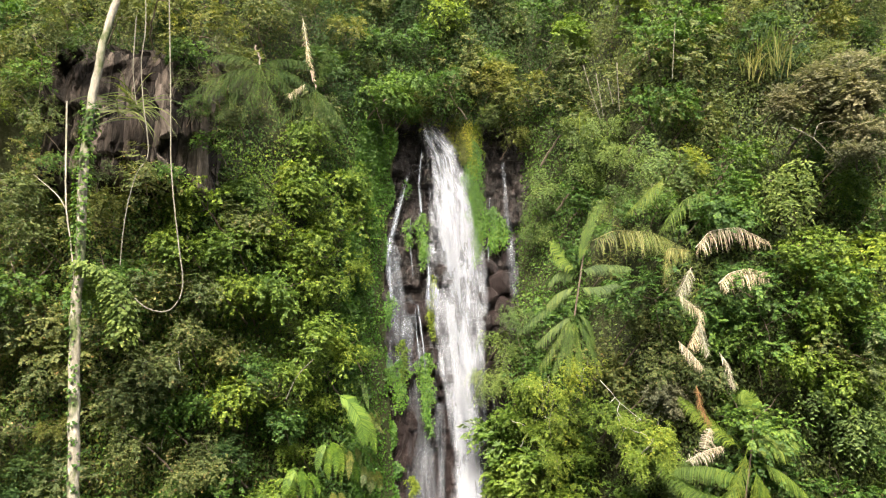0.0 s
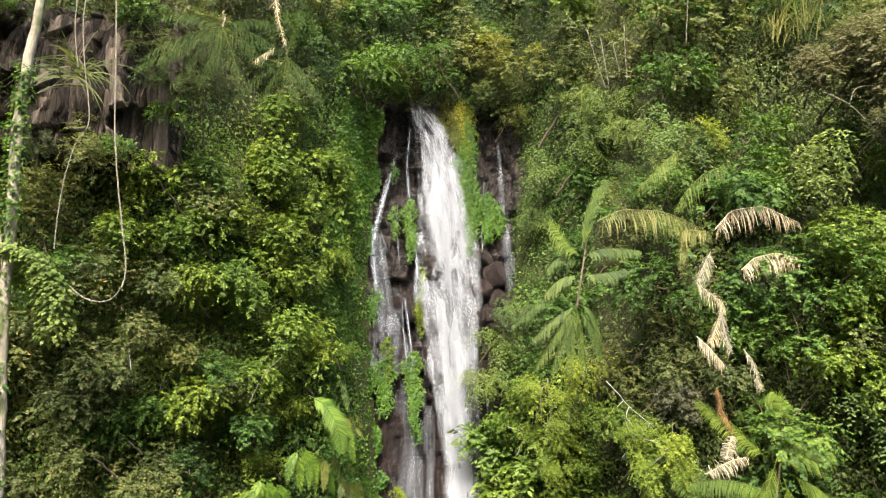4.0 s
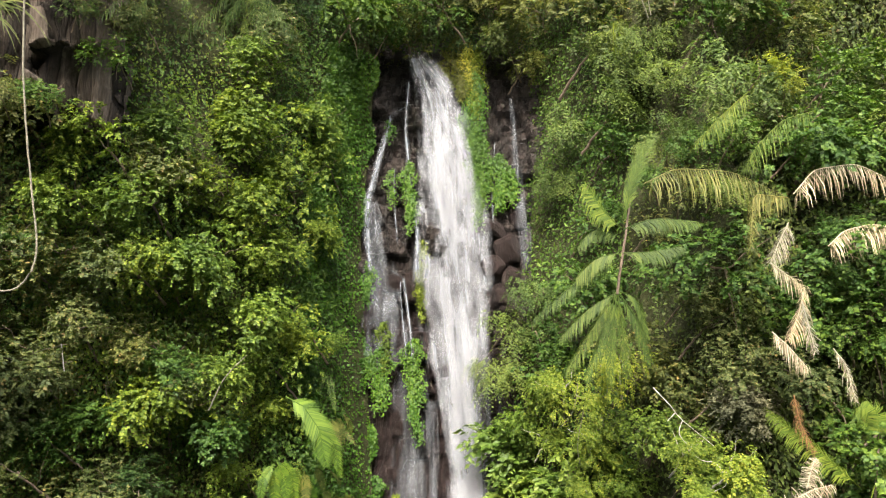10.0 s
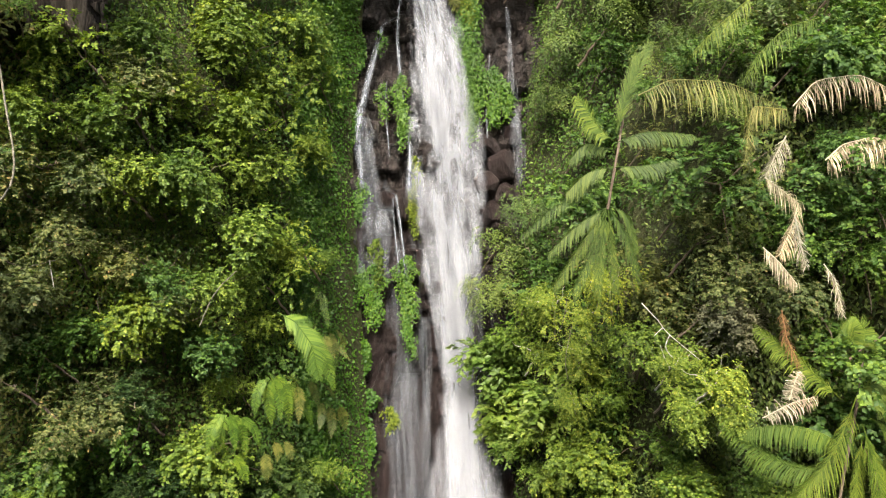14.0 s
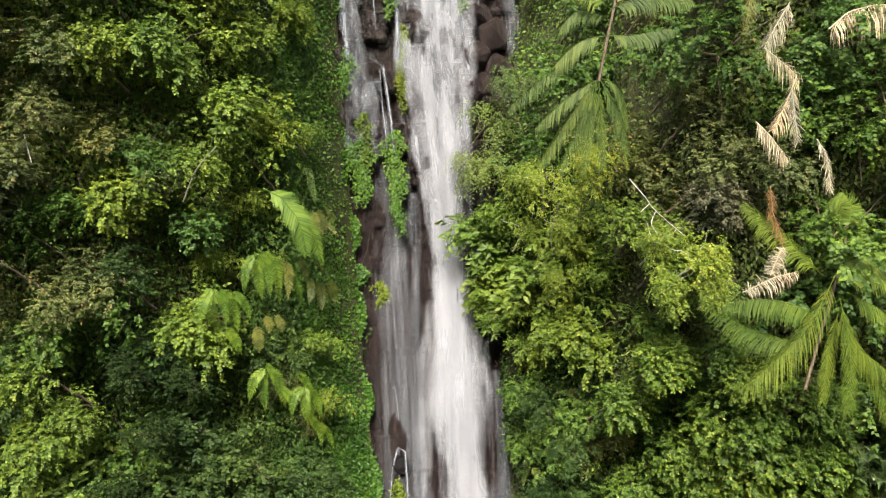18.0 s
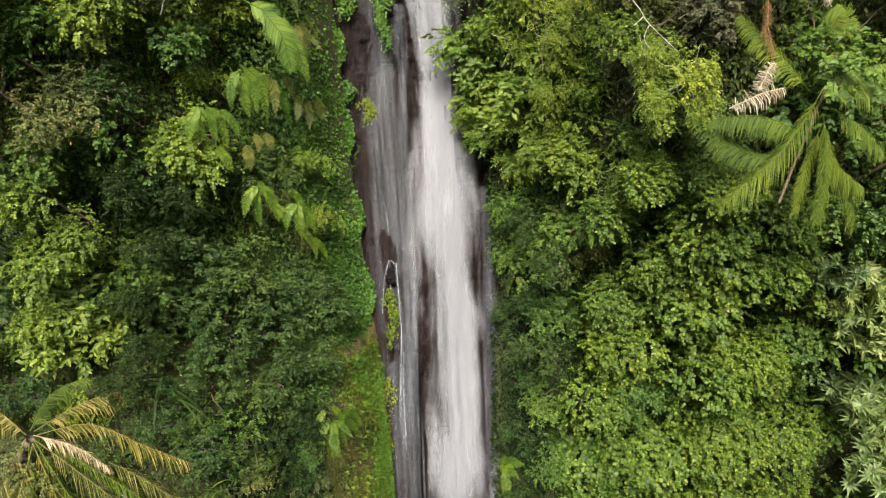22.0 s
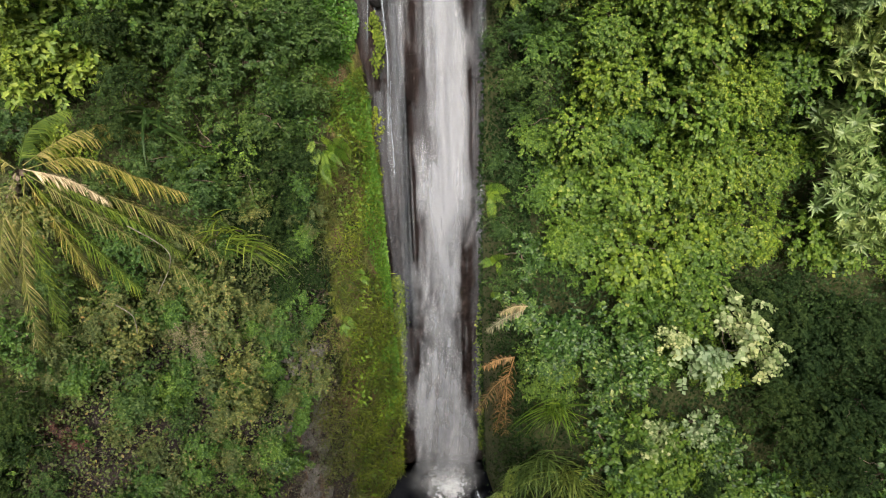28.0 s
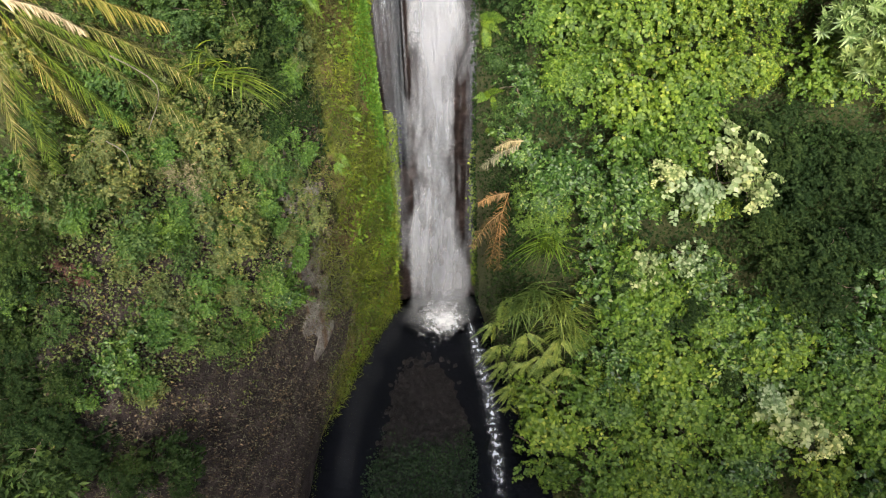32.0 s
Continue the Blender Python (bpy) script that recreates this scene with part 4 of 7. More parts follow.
def stones():
    r = np.random.default_rng(31)
    dark, pale = [pebble_mesh(k, BED) for k in range(3)], [pebble_mesh(k + 5, DRY_ROCK) for k in range(3)]
    for _ in range(280):
        x, y = r.uniform(-0.9, 3.6), r.uniform(-14.5, -9.2)
        s = 0.04 + 0.12 * r.random() ** 2
        ob = tagged(new("stone", dark[r.integers(3)]), "black wet stone on the gravel bank", "stone", "stones on the gravel bank")
        ob.matrix_basis = pose(x, y, -0.24 + 0.42 * float(island(x, y)) + s * 0.3, 0, 0, r.uniform(0, 360)) @ Matrix.Diagonal((s, s * 1.3, s, 1))
    for _ in range(60):
        z = r.uniform(9, 15.5)
        x = r.normal(-2.1, 0.45) - 0.05 * (z - 12)
        s = 0.05 + 0.16 * r.random() ** 2
        ob = tagged(new("stone", pale[r.integers(3)]), "pale grey stone set in the earth slope", "stone", "stones in the earth slope")
        ob.matrix_basis = pose(x, float(bank(x, z)) - 0.03, z, r.uniform(60, 110), r.uniform(-30, 30), r.uniform(0, 360)) @ Matrix.Diagonal((s, s * 1.6, s * 0.8, 1))
    ob = tagged(new("boulder", dark[0]), "black wet stone jutting out of the falls", "boulder")
    ob.matrix_basis = pose(0.65, channel(23.1) - 0.55, 23.1) @ Matrix.Diagonal((0.32, 0.4, 0.5, 1))
    wet = [pebble_mesh(k + 11, STREAKED) for k in range(3)]
    for k, (x, z, a, b, turn) in enumerate(((3.35, 38.1, 0.62, 0.5, 25), (3.9, 37.4, 0.55, 0.75, -15), (3.3, 36.7, 0.5, 0.6, 40), (4.05, 36.2, 0.5, 0.7, 10), (3.6, 35.6, 0.55, 0.6, -30), (4.3, 38.6, 0.4, 0.35, 5))):
        ob = tagged(new("boulder", wet[k % 3]), "black wet boulder beside the falls", "boulder", "boulders beside the falls")
        ob.matrix_basis = pose(x, channel(z) - 0.55, z, 20 * k, turn, turn * 2) @ Matrix.Diagonal((a, 0.55, b * 1.4, 1))
    ob = tagged(new("boulder", wet[2]), "black wet boulder under the side stream", "boulder")
    ob.matrix_basis = pose(-0.25, channel(36.2) - 0.5, 36.2) @ Matrix.Diagonal((0.5, 0.5, 0.7, 1))


stones()


def bank_grass():
    """Hanging blades and small ferny leaves on the mossy bank."""
    r = np.random.default_rng(77)
    for leafkind, count, reach, size, wide, label in (("moss", 5200, (3.6, 2.6, 1.9, 1.6, 1.0), 0.3, 0.1, "yellow-green grass blades hanging on the bank"), ("olive", 4200, (4.2, 3.2, 2.7, 2.4, 1.4), 0.32, 0.07, "ochre grass blades hanging on the bank"), ("fern", 2600, (3.4, 2.4, 1.6, 1.3, 0.9), 0.17, 0.6, "bright small leaves on the mossy bank")):
        spread("bank_grass", leafkind, count, lambda z: edge_left(z) - np.interp(z, (0, 2, 5, 16, 22), reach), lambda z: edge_left(z) + 0.1, 0.2, 21, size, r, label, 0.05, 0.25, wide, 0.4, keep=lambda x, z: wave(x * 3, z * 2.1, 2 + size * 30) > -0.1, category="grass")


bank_grass()


# ---- trees, shrubs and creepers ----
def crown_arrays(rng, radius, twigs, leaf, wide=0.5, flat=0.8, clumps=9, per=9, droop=0.3, form="spray"):
    """Leaves on twigs that stand out of several clumps, so that the crown is uneven and has gaps."""
    cdir = unit(rng.normal(0, 1, (clumps, 3)) + [0, -0.7, 0.25])
    centre = cdir * radius * rng.uniform(0.3, 0.75, (clumps, 1)) * [1, 1, flat]
    crad = radius * rng.uniform(0.24, 0.46, clumps)
    which = rng.integers(0, clumps, twigs)
    out = unit(rng.normal(0, 0.8, (twigs, 3)) + [0, -0.8, 0.5])
    if form == "mound":
        centre, crad, which = centre * 0.35, crad * 0 + radius * rng.uniform(0.6, 0.78, clumps), which
    base = centre[which] + out * (crad[which] * rng.uniform(0.5, 1.0, twigs) ** (0.2 if form == "mound" else 0.5))[:, None] * [1, 1, flat]
    way = unit(out + rng.normal(0, 0.45, (twigs, 3)) - [0, 0, droop])
    side = unit(np.cross(way, [0.0, 0, 1]) + 1e-3)
    if form == "rosette":
        top = unit(np.cross(side, way))
        a = np.linspace(0, 2 * np.pi, per, endpoint=False)[None, :, None] + rng.uniform(0, 6, (twigs, 1, 1))
        ring = side[:, None] * np.cos(a) + top[:, None] * np.sin(a)
        pos = np.broadcast_to(base[:, None], ring.shape)
        ahead = ring + way[:, None] * 0.55 - [0, 0, 0.15]
        up = np.broadcast_to(way[:, None], ahead.shape)
    else:
        length = leaf * per * 0.28
        s = np.linspace(0.1, 1, per)[None, :, None]
        pos = base[:, None] + way[:, None] * s * length - np.array([0, 0, 1.0]) * s**2 * length * droop
        turn = np.where(np.arange(per) % 2, 1.0, -1.0)[None, :, None]
        ahead = side[:, None] * turn + way[:, None] * 0.7 + rng.normal(0, 0.3, (twigs, per, 3)) - [0, 0, 0.25]
        up = np.broadcast_to(out[:, None] * 0.6 + [0, -0.6, 0.65], ahead.shape) + rng.normal(0, 0.42, ahead.shape)
    size = leaf * rng.uniform(0.65, 1.25, twigs * per)
    return leaf_arrays(pos.reshape(-1, 3), ahead.reshape(-1, 3), up.reshape(-1, 3), size, wide)


def limbs(rng, bark, thick=0.02):
    """A short trunk out of the slope and the branches that leave it."""
    made = [("trunk", raw_mesh("trunk", *tube_arrays(bend((0, 0.9, -0.7), (0, 0.1, 0), rng), np.linspace(thick * 1.5, thick, 7)), bark, True))]
    for k in range(3):
        d = unit(rng.normal(0, 0.7, 3) + [(k - 1) * 1.2, -0.6, 0.4]) * rng.uniform(0.65, 0.95)
        made.append(("branch", raw_mesh("branch", *tube_arrays(bend((0, 0.1, 0), d, rng, 0.0, 0.25), np.linspace(thick * 0.8, thick * 0.15, 7), 5), bark, True)))
    return made


PLACED = []


class Kind:
    """A kind of shrub or tree: a few crowns and limbs that its plants share."""

    def __init__(self, name, leafkind, leaf, twigs, wide, label, category="tree", variants=3, per=9, seed=1, flat=0.85, droop=0.3, clumps=10, form="spray", bark=BARK):
        r = np.random.default_rng(seed)
        self.name, self.label, self.category = name, label, category
        self.crowns = [raw_mesh("crown", *crown_arrays(r, 1.0, twigs, leaf, wide, flat, clumps, per, droop, form), LEAF[leafkind]) for _ in range(variants)]
        self.limbs = [limbs(r, bark) for _ in range(2)]
        self.r = np.random.default_rng(seed + 100)

    def put(self, x, y, z, size, flat=1.0, label=""):
        PLACED.append((x, z, size))
        ob = tagged(new(self.name), label or self.label, self.category, self.name.replace("_", " ") + " plants on the slope")
        ob.matrix_basis = pose(x, y, z, 0, 0, self.r.uniform(-50, 50)) @ Matrix.Diagonal((size, size, size * flat, 1))
        part("crown", self.crowns[self.r.integers(len(self.crowns))], ob)
        for name, mesh in self.limbs[self.r.integers(len(self.limbs))]:
            part(name, mesh, ob)
        return ob


PLANT = {
    "broadleaf": Kind("broadleaf_tree", "fresh", 0.06, 340, 0.78, "bright green broadleaf tree growing out of the cliff", seed=11, variants=4, droop=0.35),
    "shrub": Kind("green_shrub", "mid", 0.068, 240, 0.7, "mid green shrub clinging to the steep slope", "shrub", seed=12, variants=4),
    "dull": Kind("dull_shrub", "dull", 0.072, 215, 0.58, "dull olive shrub with dry leaves on the slope", "shrub", seed=13),
    "dark": Kind("dark_shrub", "dark", 0.085, 190, 0.55, "dark green shrub in the shade of the gorge", "shrub", seed=14),
    "spring": Kind("spring_tree", "spring", 0.075, 230, 0.55, "bright yellow-green small-leaved tree beside the falls", seed=43, droop=0.6, clumps=9, bark=WHITE_BARK),
    "lowland": Kind("green_shrub", "low", 0.115, 150, 0.62, "mid green shrub low on the steep slope", "shrub", seed=42, variants=4, clumps=8),
    # carries the shade of dark hollows in its leaf colour
    "shade": Kind("shaded_shrub", "shade", 0.1, 150, 0.55, "green shrub with shade put into its near-black leaf colour", "shrub", seed=41),
    "creeper": Kind("creeper_mound", "carpet", 0.095, 190, 0.8, "mound of small-leaved creeper over a bush", "creeper", seed=15, clumps=14, form="mound"),
    "gold": Kind("creeper_mound", "carpet", 0.062, 360, 0.85, "yellow-green dome of small-leaved creeper", "creeper", seed=16, clumps=14, form="mound"),
    "bigleaf": Kind("large_leaved_shrub", "lush", 0.2, 90, 0.5, "yellow-green shrub with large glossy leaves", "shrub", seed=17, per=8, clumps=8),
    "rosette": Kind("rosette_tree", "whorl", 0.3, 60, 0.26, "tree with whorls of long pale green leaves", seed=18, per=11, form="rosette", clumps=8),
    "pale": Kind("pale_leaved_tree", "pale", 0.19, 60, 0.75, "small tree with broad silvery pale leaves", seed=19, per=7, clumps=7),
    "weeping": Kind("drooping_tree", "soft", 0.088, 220, 0.4, "tree with small drooping green leaves beside the falls", seed=20, droop=0.9),
    "olive": Kind("olive_tree", "olive", 0.092, 180, 0.45, "olive brown leafy tree at the top of the cliff", seed=23, clumps=8),
    "brown": Kind("withered_tree", "drab", 0.08, 380, 0.5, "grey-brown withered tree with fine dry leaves", seed=24, bark=BARK, clumps=12, flat=0.6),
    "yellow": Kind("yellow_shrub", "yellow", 0.1, 110, 0.5, "shrub with pale yellow leaves among green bushes", "shrub", seed=25, clumps=6, variants=2),
    "thicket": Kind("dry_thicket", "grey", 0.09, 150, 0.18, "tangled grey thicket of dead twigs", "thicket", seed=26, clumps=6, variants=2, bark=VINE),
    "purple": Kind("purple_shrub", "purple", 0.12, 110, 0.5, "dark purple-leaved shrub on the slope", "shrub", seed=27, clumps=6, variants=1),
    "low_green": Kind("low_shrub", "mid", 0.12, 150, 0.6, "low green shrub on the open slope", "shrub", seed=33, clumps=6),
    "low_olive": Kind("low_shrub", "olive", 0.12, 140, 0.55, "low olive shrub on the open slope", "shrub", seed=34, clumps=6),
    "low_dull": Kind("low_shrub", "dull", 0.12, 150, 0.5, "low dull green shrub on the open slope", "shrub", seed=35, clumps=6),
    "banana": Kind("lush_shrub", "dark", 0.3, 40, 0.36, "dark shrub with long broad leaves low in the gorge", "shrub", seed=28, per=5, clumps=6, variants=2),
}


def wild(seed, step, loose, small, large, free_of):
    """Plants that fill the slopes between those that stand already; free_of: how near, in radii, they may come."""
    r = np.random.default_rng(seed)
    for z in np.arange(1.2, 57, step):
        for x in np.arange(-17, 21, step):
            x1, z1, u, size = x + r.uniform(-loose, loose), z + r.uniform(-loose, loose), r.random(), r.uniform(small, large)
            if (x1 < -11.5 and z1 < 27) or (x1 > 17 and z1 > 28) or bool(is_bare(x1, z1)):
                continue
            if z1 < 45.6 and edge_left(z1) - 1.5 < x1 < edge_right(z1) + (1.7 if z1 < 26 else 0.5):
                continue
            if x1 < 1.5 and z1 < 45 and x1 > edge_left(z1) - 2.4:
                size *= 0.7
            if x1 > 1.5 and x1 < edge_right(z1) + 3.0 and z1 < 8.5:
                continue
            if -12.6 < x1 < -6.4 and 39.5 < z1 < 45:
                continue
            if any(math.hypot(x1 - a, z1 - b) < free_of * c for a, b, c in PLACED):
                continue
            y1 = float(bank(x1, z1)) + r.uniform(-0.15, 0.5)
            if x1 < 1.5:
                if z1 > 44:
                    k = "olive" if u < 0.35 else "dark" if u < 0.7 else "dull" if u < 0.88 else "shrub"
                elif z1 > 30:
                    k = ("dull" if u < 0.45 else "olive" if u < 0.65 else "shrub") if x1 < -7.5 and z1 < 40 else "broadleaf" if u < 0.6 else "shrub" if u < 0.9 else "dull"
                elif z1 > 21:
                    k = "dark" if u < 0.3 else "shrub" if u < 0.65 else "dull" if u < 0.85 else "broadleaf"
                else:
                    k = "dark" if u < 0.35 else "dull" if u < 0.6 else "shrub"
                    size *= 0.75
            elif z1 > 42:
                k = "olive" if u < 0.22 else "dull" if u < 0.45 else "shrub" if u < 0.75 else "broadleaf" if u < 0.85 else "dark"
            elif z1 > 25:
                k = "shrub" if u < 0.5 else "dull" if u < 0.72 else "broadleaf" if u < 0.85 else "weeping"
            else:
                k = "gold" if u < 0.3 and x1 < 14 and z1 > 11 else "creeper" if u < 0.6 else "broadleaf" if u < 0.8 else "shrub"
            if k == "shrub" and z1 < 15:
                k = "lowland"
            # dark parts of both slopes: their shade is put into the leaf colour
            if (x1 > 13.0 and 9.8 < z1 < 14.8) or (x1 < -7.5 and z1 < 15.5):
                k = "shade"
            PLANT[k].put(x1, y1, z1, size)


def slope_shrubs():
    """Low bushes over the upper part of the open slope."""
    r = np.random.default_rng(8)
    for _ in range(190):
        z = r.uniform(10.0, 19.5)
        x = r.uniform(-8.2, edge_left(z) - np.interp(z, (11.8, 16, 19.5), (2.9, 2.2, 1.6)))
        if z < open_to(x) + 0.2 or r.random() > 0.85:
            continue
        PLANT[("low_green", "low_dull", "low_green", "low_green", "low_dull")[r.integers(5)]].put(x, float(bank(x, z)) + 0.1, z, r.uniform(0.35, 0.75))



# ---- palms, ferns and grasses ----
def frond_arrays(points, leaflet, pairs, rng, wide=0.02, hang=0.6, sweep=0.8, start=0.1, lift=0.0, ragged=0.25, tip=0.0, loose=0.13):
    """A feather leaf along points: leaflets in pairs, longest in the middle, hanging by their weight."""
    p = np.asarray(points, float)
    seg = np.r_[0, np.cumsum(np.linalg.norm(np.diff(p, axis=0), axis=1))]
    s = np.repeat(np.linspace(start, 1, pairs), 2)
    at = np.stack([np.interp(s * seg[-1], seg, p[:, k]) for k in range(3)], -1)
    nxt = np.stack([np.interp((s + 0.02) * seg[-1], seg, p[:, k]) for k in range(3)], -1)
    prv = np.stack([np.interp((s - 0.04) * seg[-1], seg, p[:, k]) for k in range(3)], -1)
    tan = unit(nxt - prv)
    side = unit(np.cross(tan, np.array([0.0, -0.75, 0.65]))) * np.where(np.arange(len(s)) % 2, 1, -1)[:, None]
    size = leaflet * (0.35 + 0.65 * np.sin(np.pi * np.clip(s * 0.9 + 0.08, 0, 1)) ** 0.7) * (1 + ragged * rng.uniform(-1, 0.6, len(s)))
    size *= 1 - tip * s**2.5
    way = unit(side + tan * sweep + np.array([0, -0.35, 0]) * lift + rng.normal(0, loose, at.shape))
    down = np.array([0, 0, -1.0])
    w = tan * wide * (size / leaflet)[:, None] ** 0.5
    m1 = at + unit(way + down * hang * 0.6) * (size * 0.5)[:, None]
    m2 = m1 + unit(way * (1 - 0.5 * min(hang, 1)) + down * hang * 1.5) * (size * 0.5)[:, None]
    v = np.stack([at - w * 0.3, at + w * 0.3, m1 + w * 0.5, m2, m1 - w * 0.5], 1).reshape(-1, 3)
    n = np.arange(len(s))[:, None] * 5
    return v, np.concatenate([n + [0, 1, 2], n + [0, 2, 4], n + [4, 2, 3]], 1).reshape(-1, 3)


def frond(parent, points, leaflet, leafkind, rng, pairs=40, name="frond", stalk=0.02, stem=None, label="", **more):
    v, f = frond_arrays(points, leaflet, pairs, rng, **more)
    p = np.asarray(points, float)
    tv, tf = tube_arrays(p, np.linspace(stalk * 0.7, stalk * 0.15, len(p)), 5)
    tf3 = np.concatenate([tf[:, [0, 1, 2]], tf[:, [0, 2, 3]]])
    mesh = raw_mesh(name, np.concatenate([v, tv]), np.concatenate([f, tf3 + len(v)]), [LEAF[leafkind], stem or LEAF[leafkind]], index=np.r_[np.zeros(len(f)), np.ones(len(tf3))])
    return part(name, mesh, parent, label)


def arch(base, angle, length, droop, rng, front=0.35, n=12):
    """The line of a frond: it leaves base at an angle in the plane of the cliff and bows under its weight."""
    a = radians(angle)
    d = unit(np.array([math.cos(a), -front, math.sin(a)]))
    s = np.linspace(0, 1, n)[:, None]
    return np.asarray(base) + d * s * length + np.array([0, -0.05, -1.0]) * droop * length * s**2 + rng.normal(0, 0.012, (n, 3)) * length * s


def palm(name, base, fronds, leafkind, seed, label, leaflet=0.5, trunk=None, thick=0.09, pairs=40, hang=0.9, stem=None, wide=0.03):
    """fronds: rows of angle, length, droop, with how far the leaf stands out of the cliff."""
    r = np.random.default_rng(seed)
    ob = tagged(new(name), label, "palm")
    for angle, length, droop, front in fronds:
        frond(ob, arch(base, angle, length, droop, r, front), leaflet * min(1.25, 0.55 + length * 0.2), leafkind, r, pairs, hang=hang * r.uniform(0.6, 1.5), sweep=1.4, stalk=0.022, stem=stem, wide=wide, loose=0.2)
    if trunk:
        pts = bend(trunk, base, r, 0, 0.08, 9)
        part("trunk", raw_mesh("trunk", *tube_arrays(pts, np.linspace(thick * 1.2, thick, 9), 8), BARK, True), ob)
    return ob


def dead_frond(points, leaflet, leafkind, seed, label, hang=2.5, pairs=58, stalk=0.02, name="dead_palm_frond", sweep=0.6, wide=0.021):
    r = np.random.default_rng(seed)
    p = np.asarray(points, float)
    s = np.linspace(0, 1, len(p))
    t = np.linspace(0, 1, 16)
    fine = np.stack([np.interp(t, s, p[:, k]) for k in range(3)], -1)
    fine[1:-1] = (fine[:-2] + 2 * fine[1:-1] + fine[2:]) / 4
    ob = tagged(new(name), label, "palm frond", "hanging palm fronds")
    frond(ob, fine, leaflet, leafkind, r, pairs, "frond", stalk, hang=hang, sweep=sweep, start=0.05, ragged=0.6, wide=wide, loose=0.25)
    return ob


def fern(x, y, z, size, count, seed, leafkind="fern", label="fern with arching bright fronds on the bank", down=40, slim=0.2):
    r = np.random.default_rng(seed)
    ob = tagged(new("fern"), label, "fern", "ferns on the bank")
    for k in range(count):
        angle = -90 + r.uniform(-1, 1) * (180 - down)
        frond(ob, arch((x, y, z), angle, size * r.uniform(0.7, 1.15), r.uniform(0.15, 0.4), r, r.uniform(0.2, 0.9), 9), size * slim, leafkind, r, 30, hang=0.2, wide=size * 0.032, stalk=0.012, sweep=0.5, tip=0.85, ragged=0.1, loose=0.05)
    return ob


def hanging_fern(label, leafkind, seed, fronds, leaflet=0.24):
    """A fern whose fronds hang down the bank along the given lines."""
    r = np.random.default_rng(seed)
    ob = tagged(new("fern"), label, "fern", "ferns on the bank")
    for line in fronds:
        p = rounded(line)
        n = max(16, int(np.linalg.norm(np.diff(p, axis=0), axis=1).sum() / 0.042))
        frond(ob, p, leaflet * r.uniform(0.85, 1.15), leafkind, r, n, hang=0.15, wide=0.042, stalk=0.014, sweep=0.55, tip=0.85, ragged=0.1, loose=0.04, start=0.08)
    return ob


def grass_clump(x, y, z, size, count, seed, leafkind, label, wide=0.05, lean=0.0, name="grass_clump", rise=1.0, spread_=0.5):
    """Long blades that rise and bow over."""
    r = np.random.default_rng(seed)
    a, f = r.normal(0, spread_, count), r.uniform(0.1, 0.9, count)
    d = unit(np.stack([np.sin(a) + lean, -f, np.cos(a) * rise], -1))
    ln = size * r.uniform(0.5, 1.1, count)
    s = np.linspace(0, 1, 7)
    base = np.array([x, y, z]) + r.normal(0, 0.1 * size, (count, 3))
    line = base[:, None] + d[:, None] * (ln[:, None] * s)[..., None] - np.array([0, 0, 1.0]) * (r.uniform(0.3, 0.9, count)[:, None] * ln[:, None] * s**2.2)[..., None]
    across = unit(np.cross(d, [0, -1, 0.2]))[:, None] * (wide * size * 0.5 * np.array([0.6, 1, 1, 0.9, 0.7, 0.45, 0.05]))[None, :, None]
    v = np.stack([line - across, line + across], 2).reshape(-1, 3)
    n = (np.arange(count)[:, None] * 14 + np.arange(6)[None] * 2).reshape(-1, 1)
    fc = np.concatenate([n + [0, 1, 3], n + [0, 3, 2]], 0)
    ob = tagged(new(name), label, "grass", name.replace("_", " ") + " plants")
    part("leaf_tuft", raw_mesh("leaf_tuft", v, fc, LEAF[leafkind]), ob)
    return ob


def rounded(points, steps=6):
    """A smooth line through points."""
    p = np.asarray(points, float)
    k = np.linspace(0, len(p) - 1, len(p) * steps)
    i = np.clip(k.astype(int), 0, len(p) - 2)
    f = (k - i)[:, None]
    pm, pn = p[np.clip(i - 1, 0, None)], p[np.clip(i + 2, None, len(p) - 1)]
    return 0.5 * (2 * p[i] + (p[i + 1] - pm) * f + (2 * pm - 5 * p[i] + 4 * p[i + 1] - pn) * f**2 + (3 * p[i] - pm - 3 * p[i + 1] + pn) * f**3)


def limb(name, points, r0, r1, mat, label, category, seed=1, parent=None):
    """A stem, vine or bare branch along points, rounded between them."""
    line = rounded(points)
    line += np.random.default_rng(seed).normal(0, r0 * 0.15, line.shape)
    mesh = raw_mesh(name, *tube_arrays(line, np.linspace(r0, r1, len(line)), 8), mat, True)
    if parent is not None:
        return part(name, mesh, parent, label)
    return tagged(new(name, mesh), label, category)


def leafy_sleeve(parent, points, spread_, count, leafkind, size, seed):
    """Creeper leaves that wrap a stem."""
    r = np.random.default_rng(seed)
    p = np.asarray(points, float)
    t = r.uniform(0, len(p) - 1, count)
    pos = np.stack([np.interp(t, np.arange(len(p)), p[:, k]) for k in range(3)], -1)
    out = unit(r.normal(0, 1, (count, 3)) - [0, 0.6, 0]) * [1, 1, 0.4]
    v, f = leaf_arrays(pos + out * (spread_ * r.uniform(0.5, 1, count) ** 0.7)[:, None], out + [0, 0, -0.8], out + [0, 0, 0.6] + r.normal(0, 0.3, (count, 3)), size * r.uniform(0.6, 1.3, count), 0.85)
    return part("creeper", raw_mesh("creeper", v, f, LEAF[leafkind]), parent, "green creeper leaves")


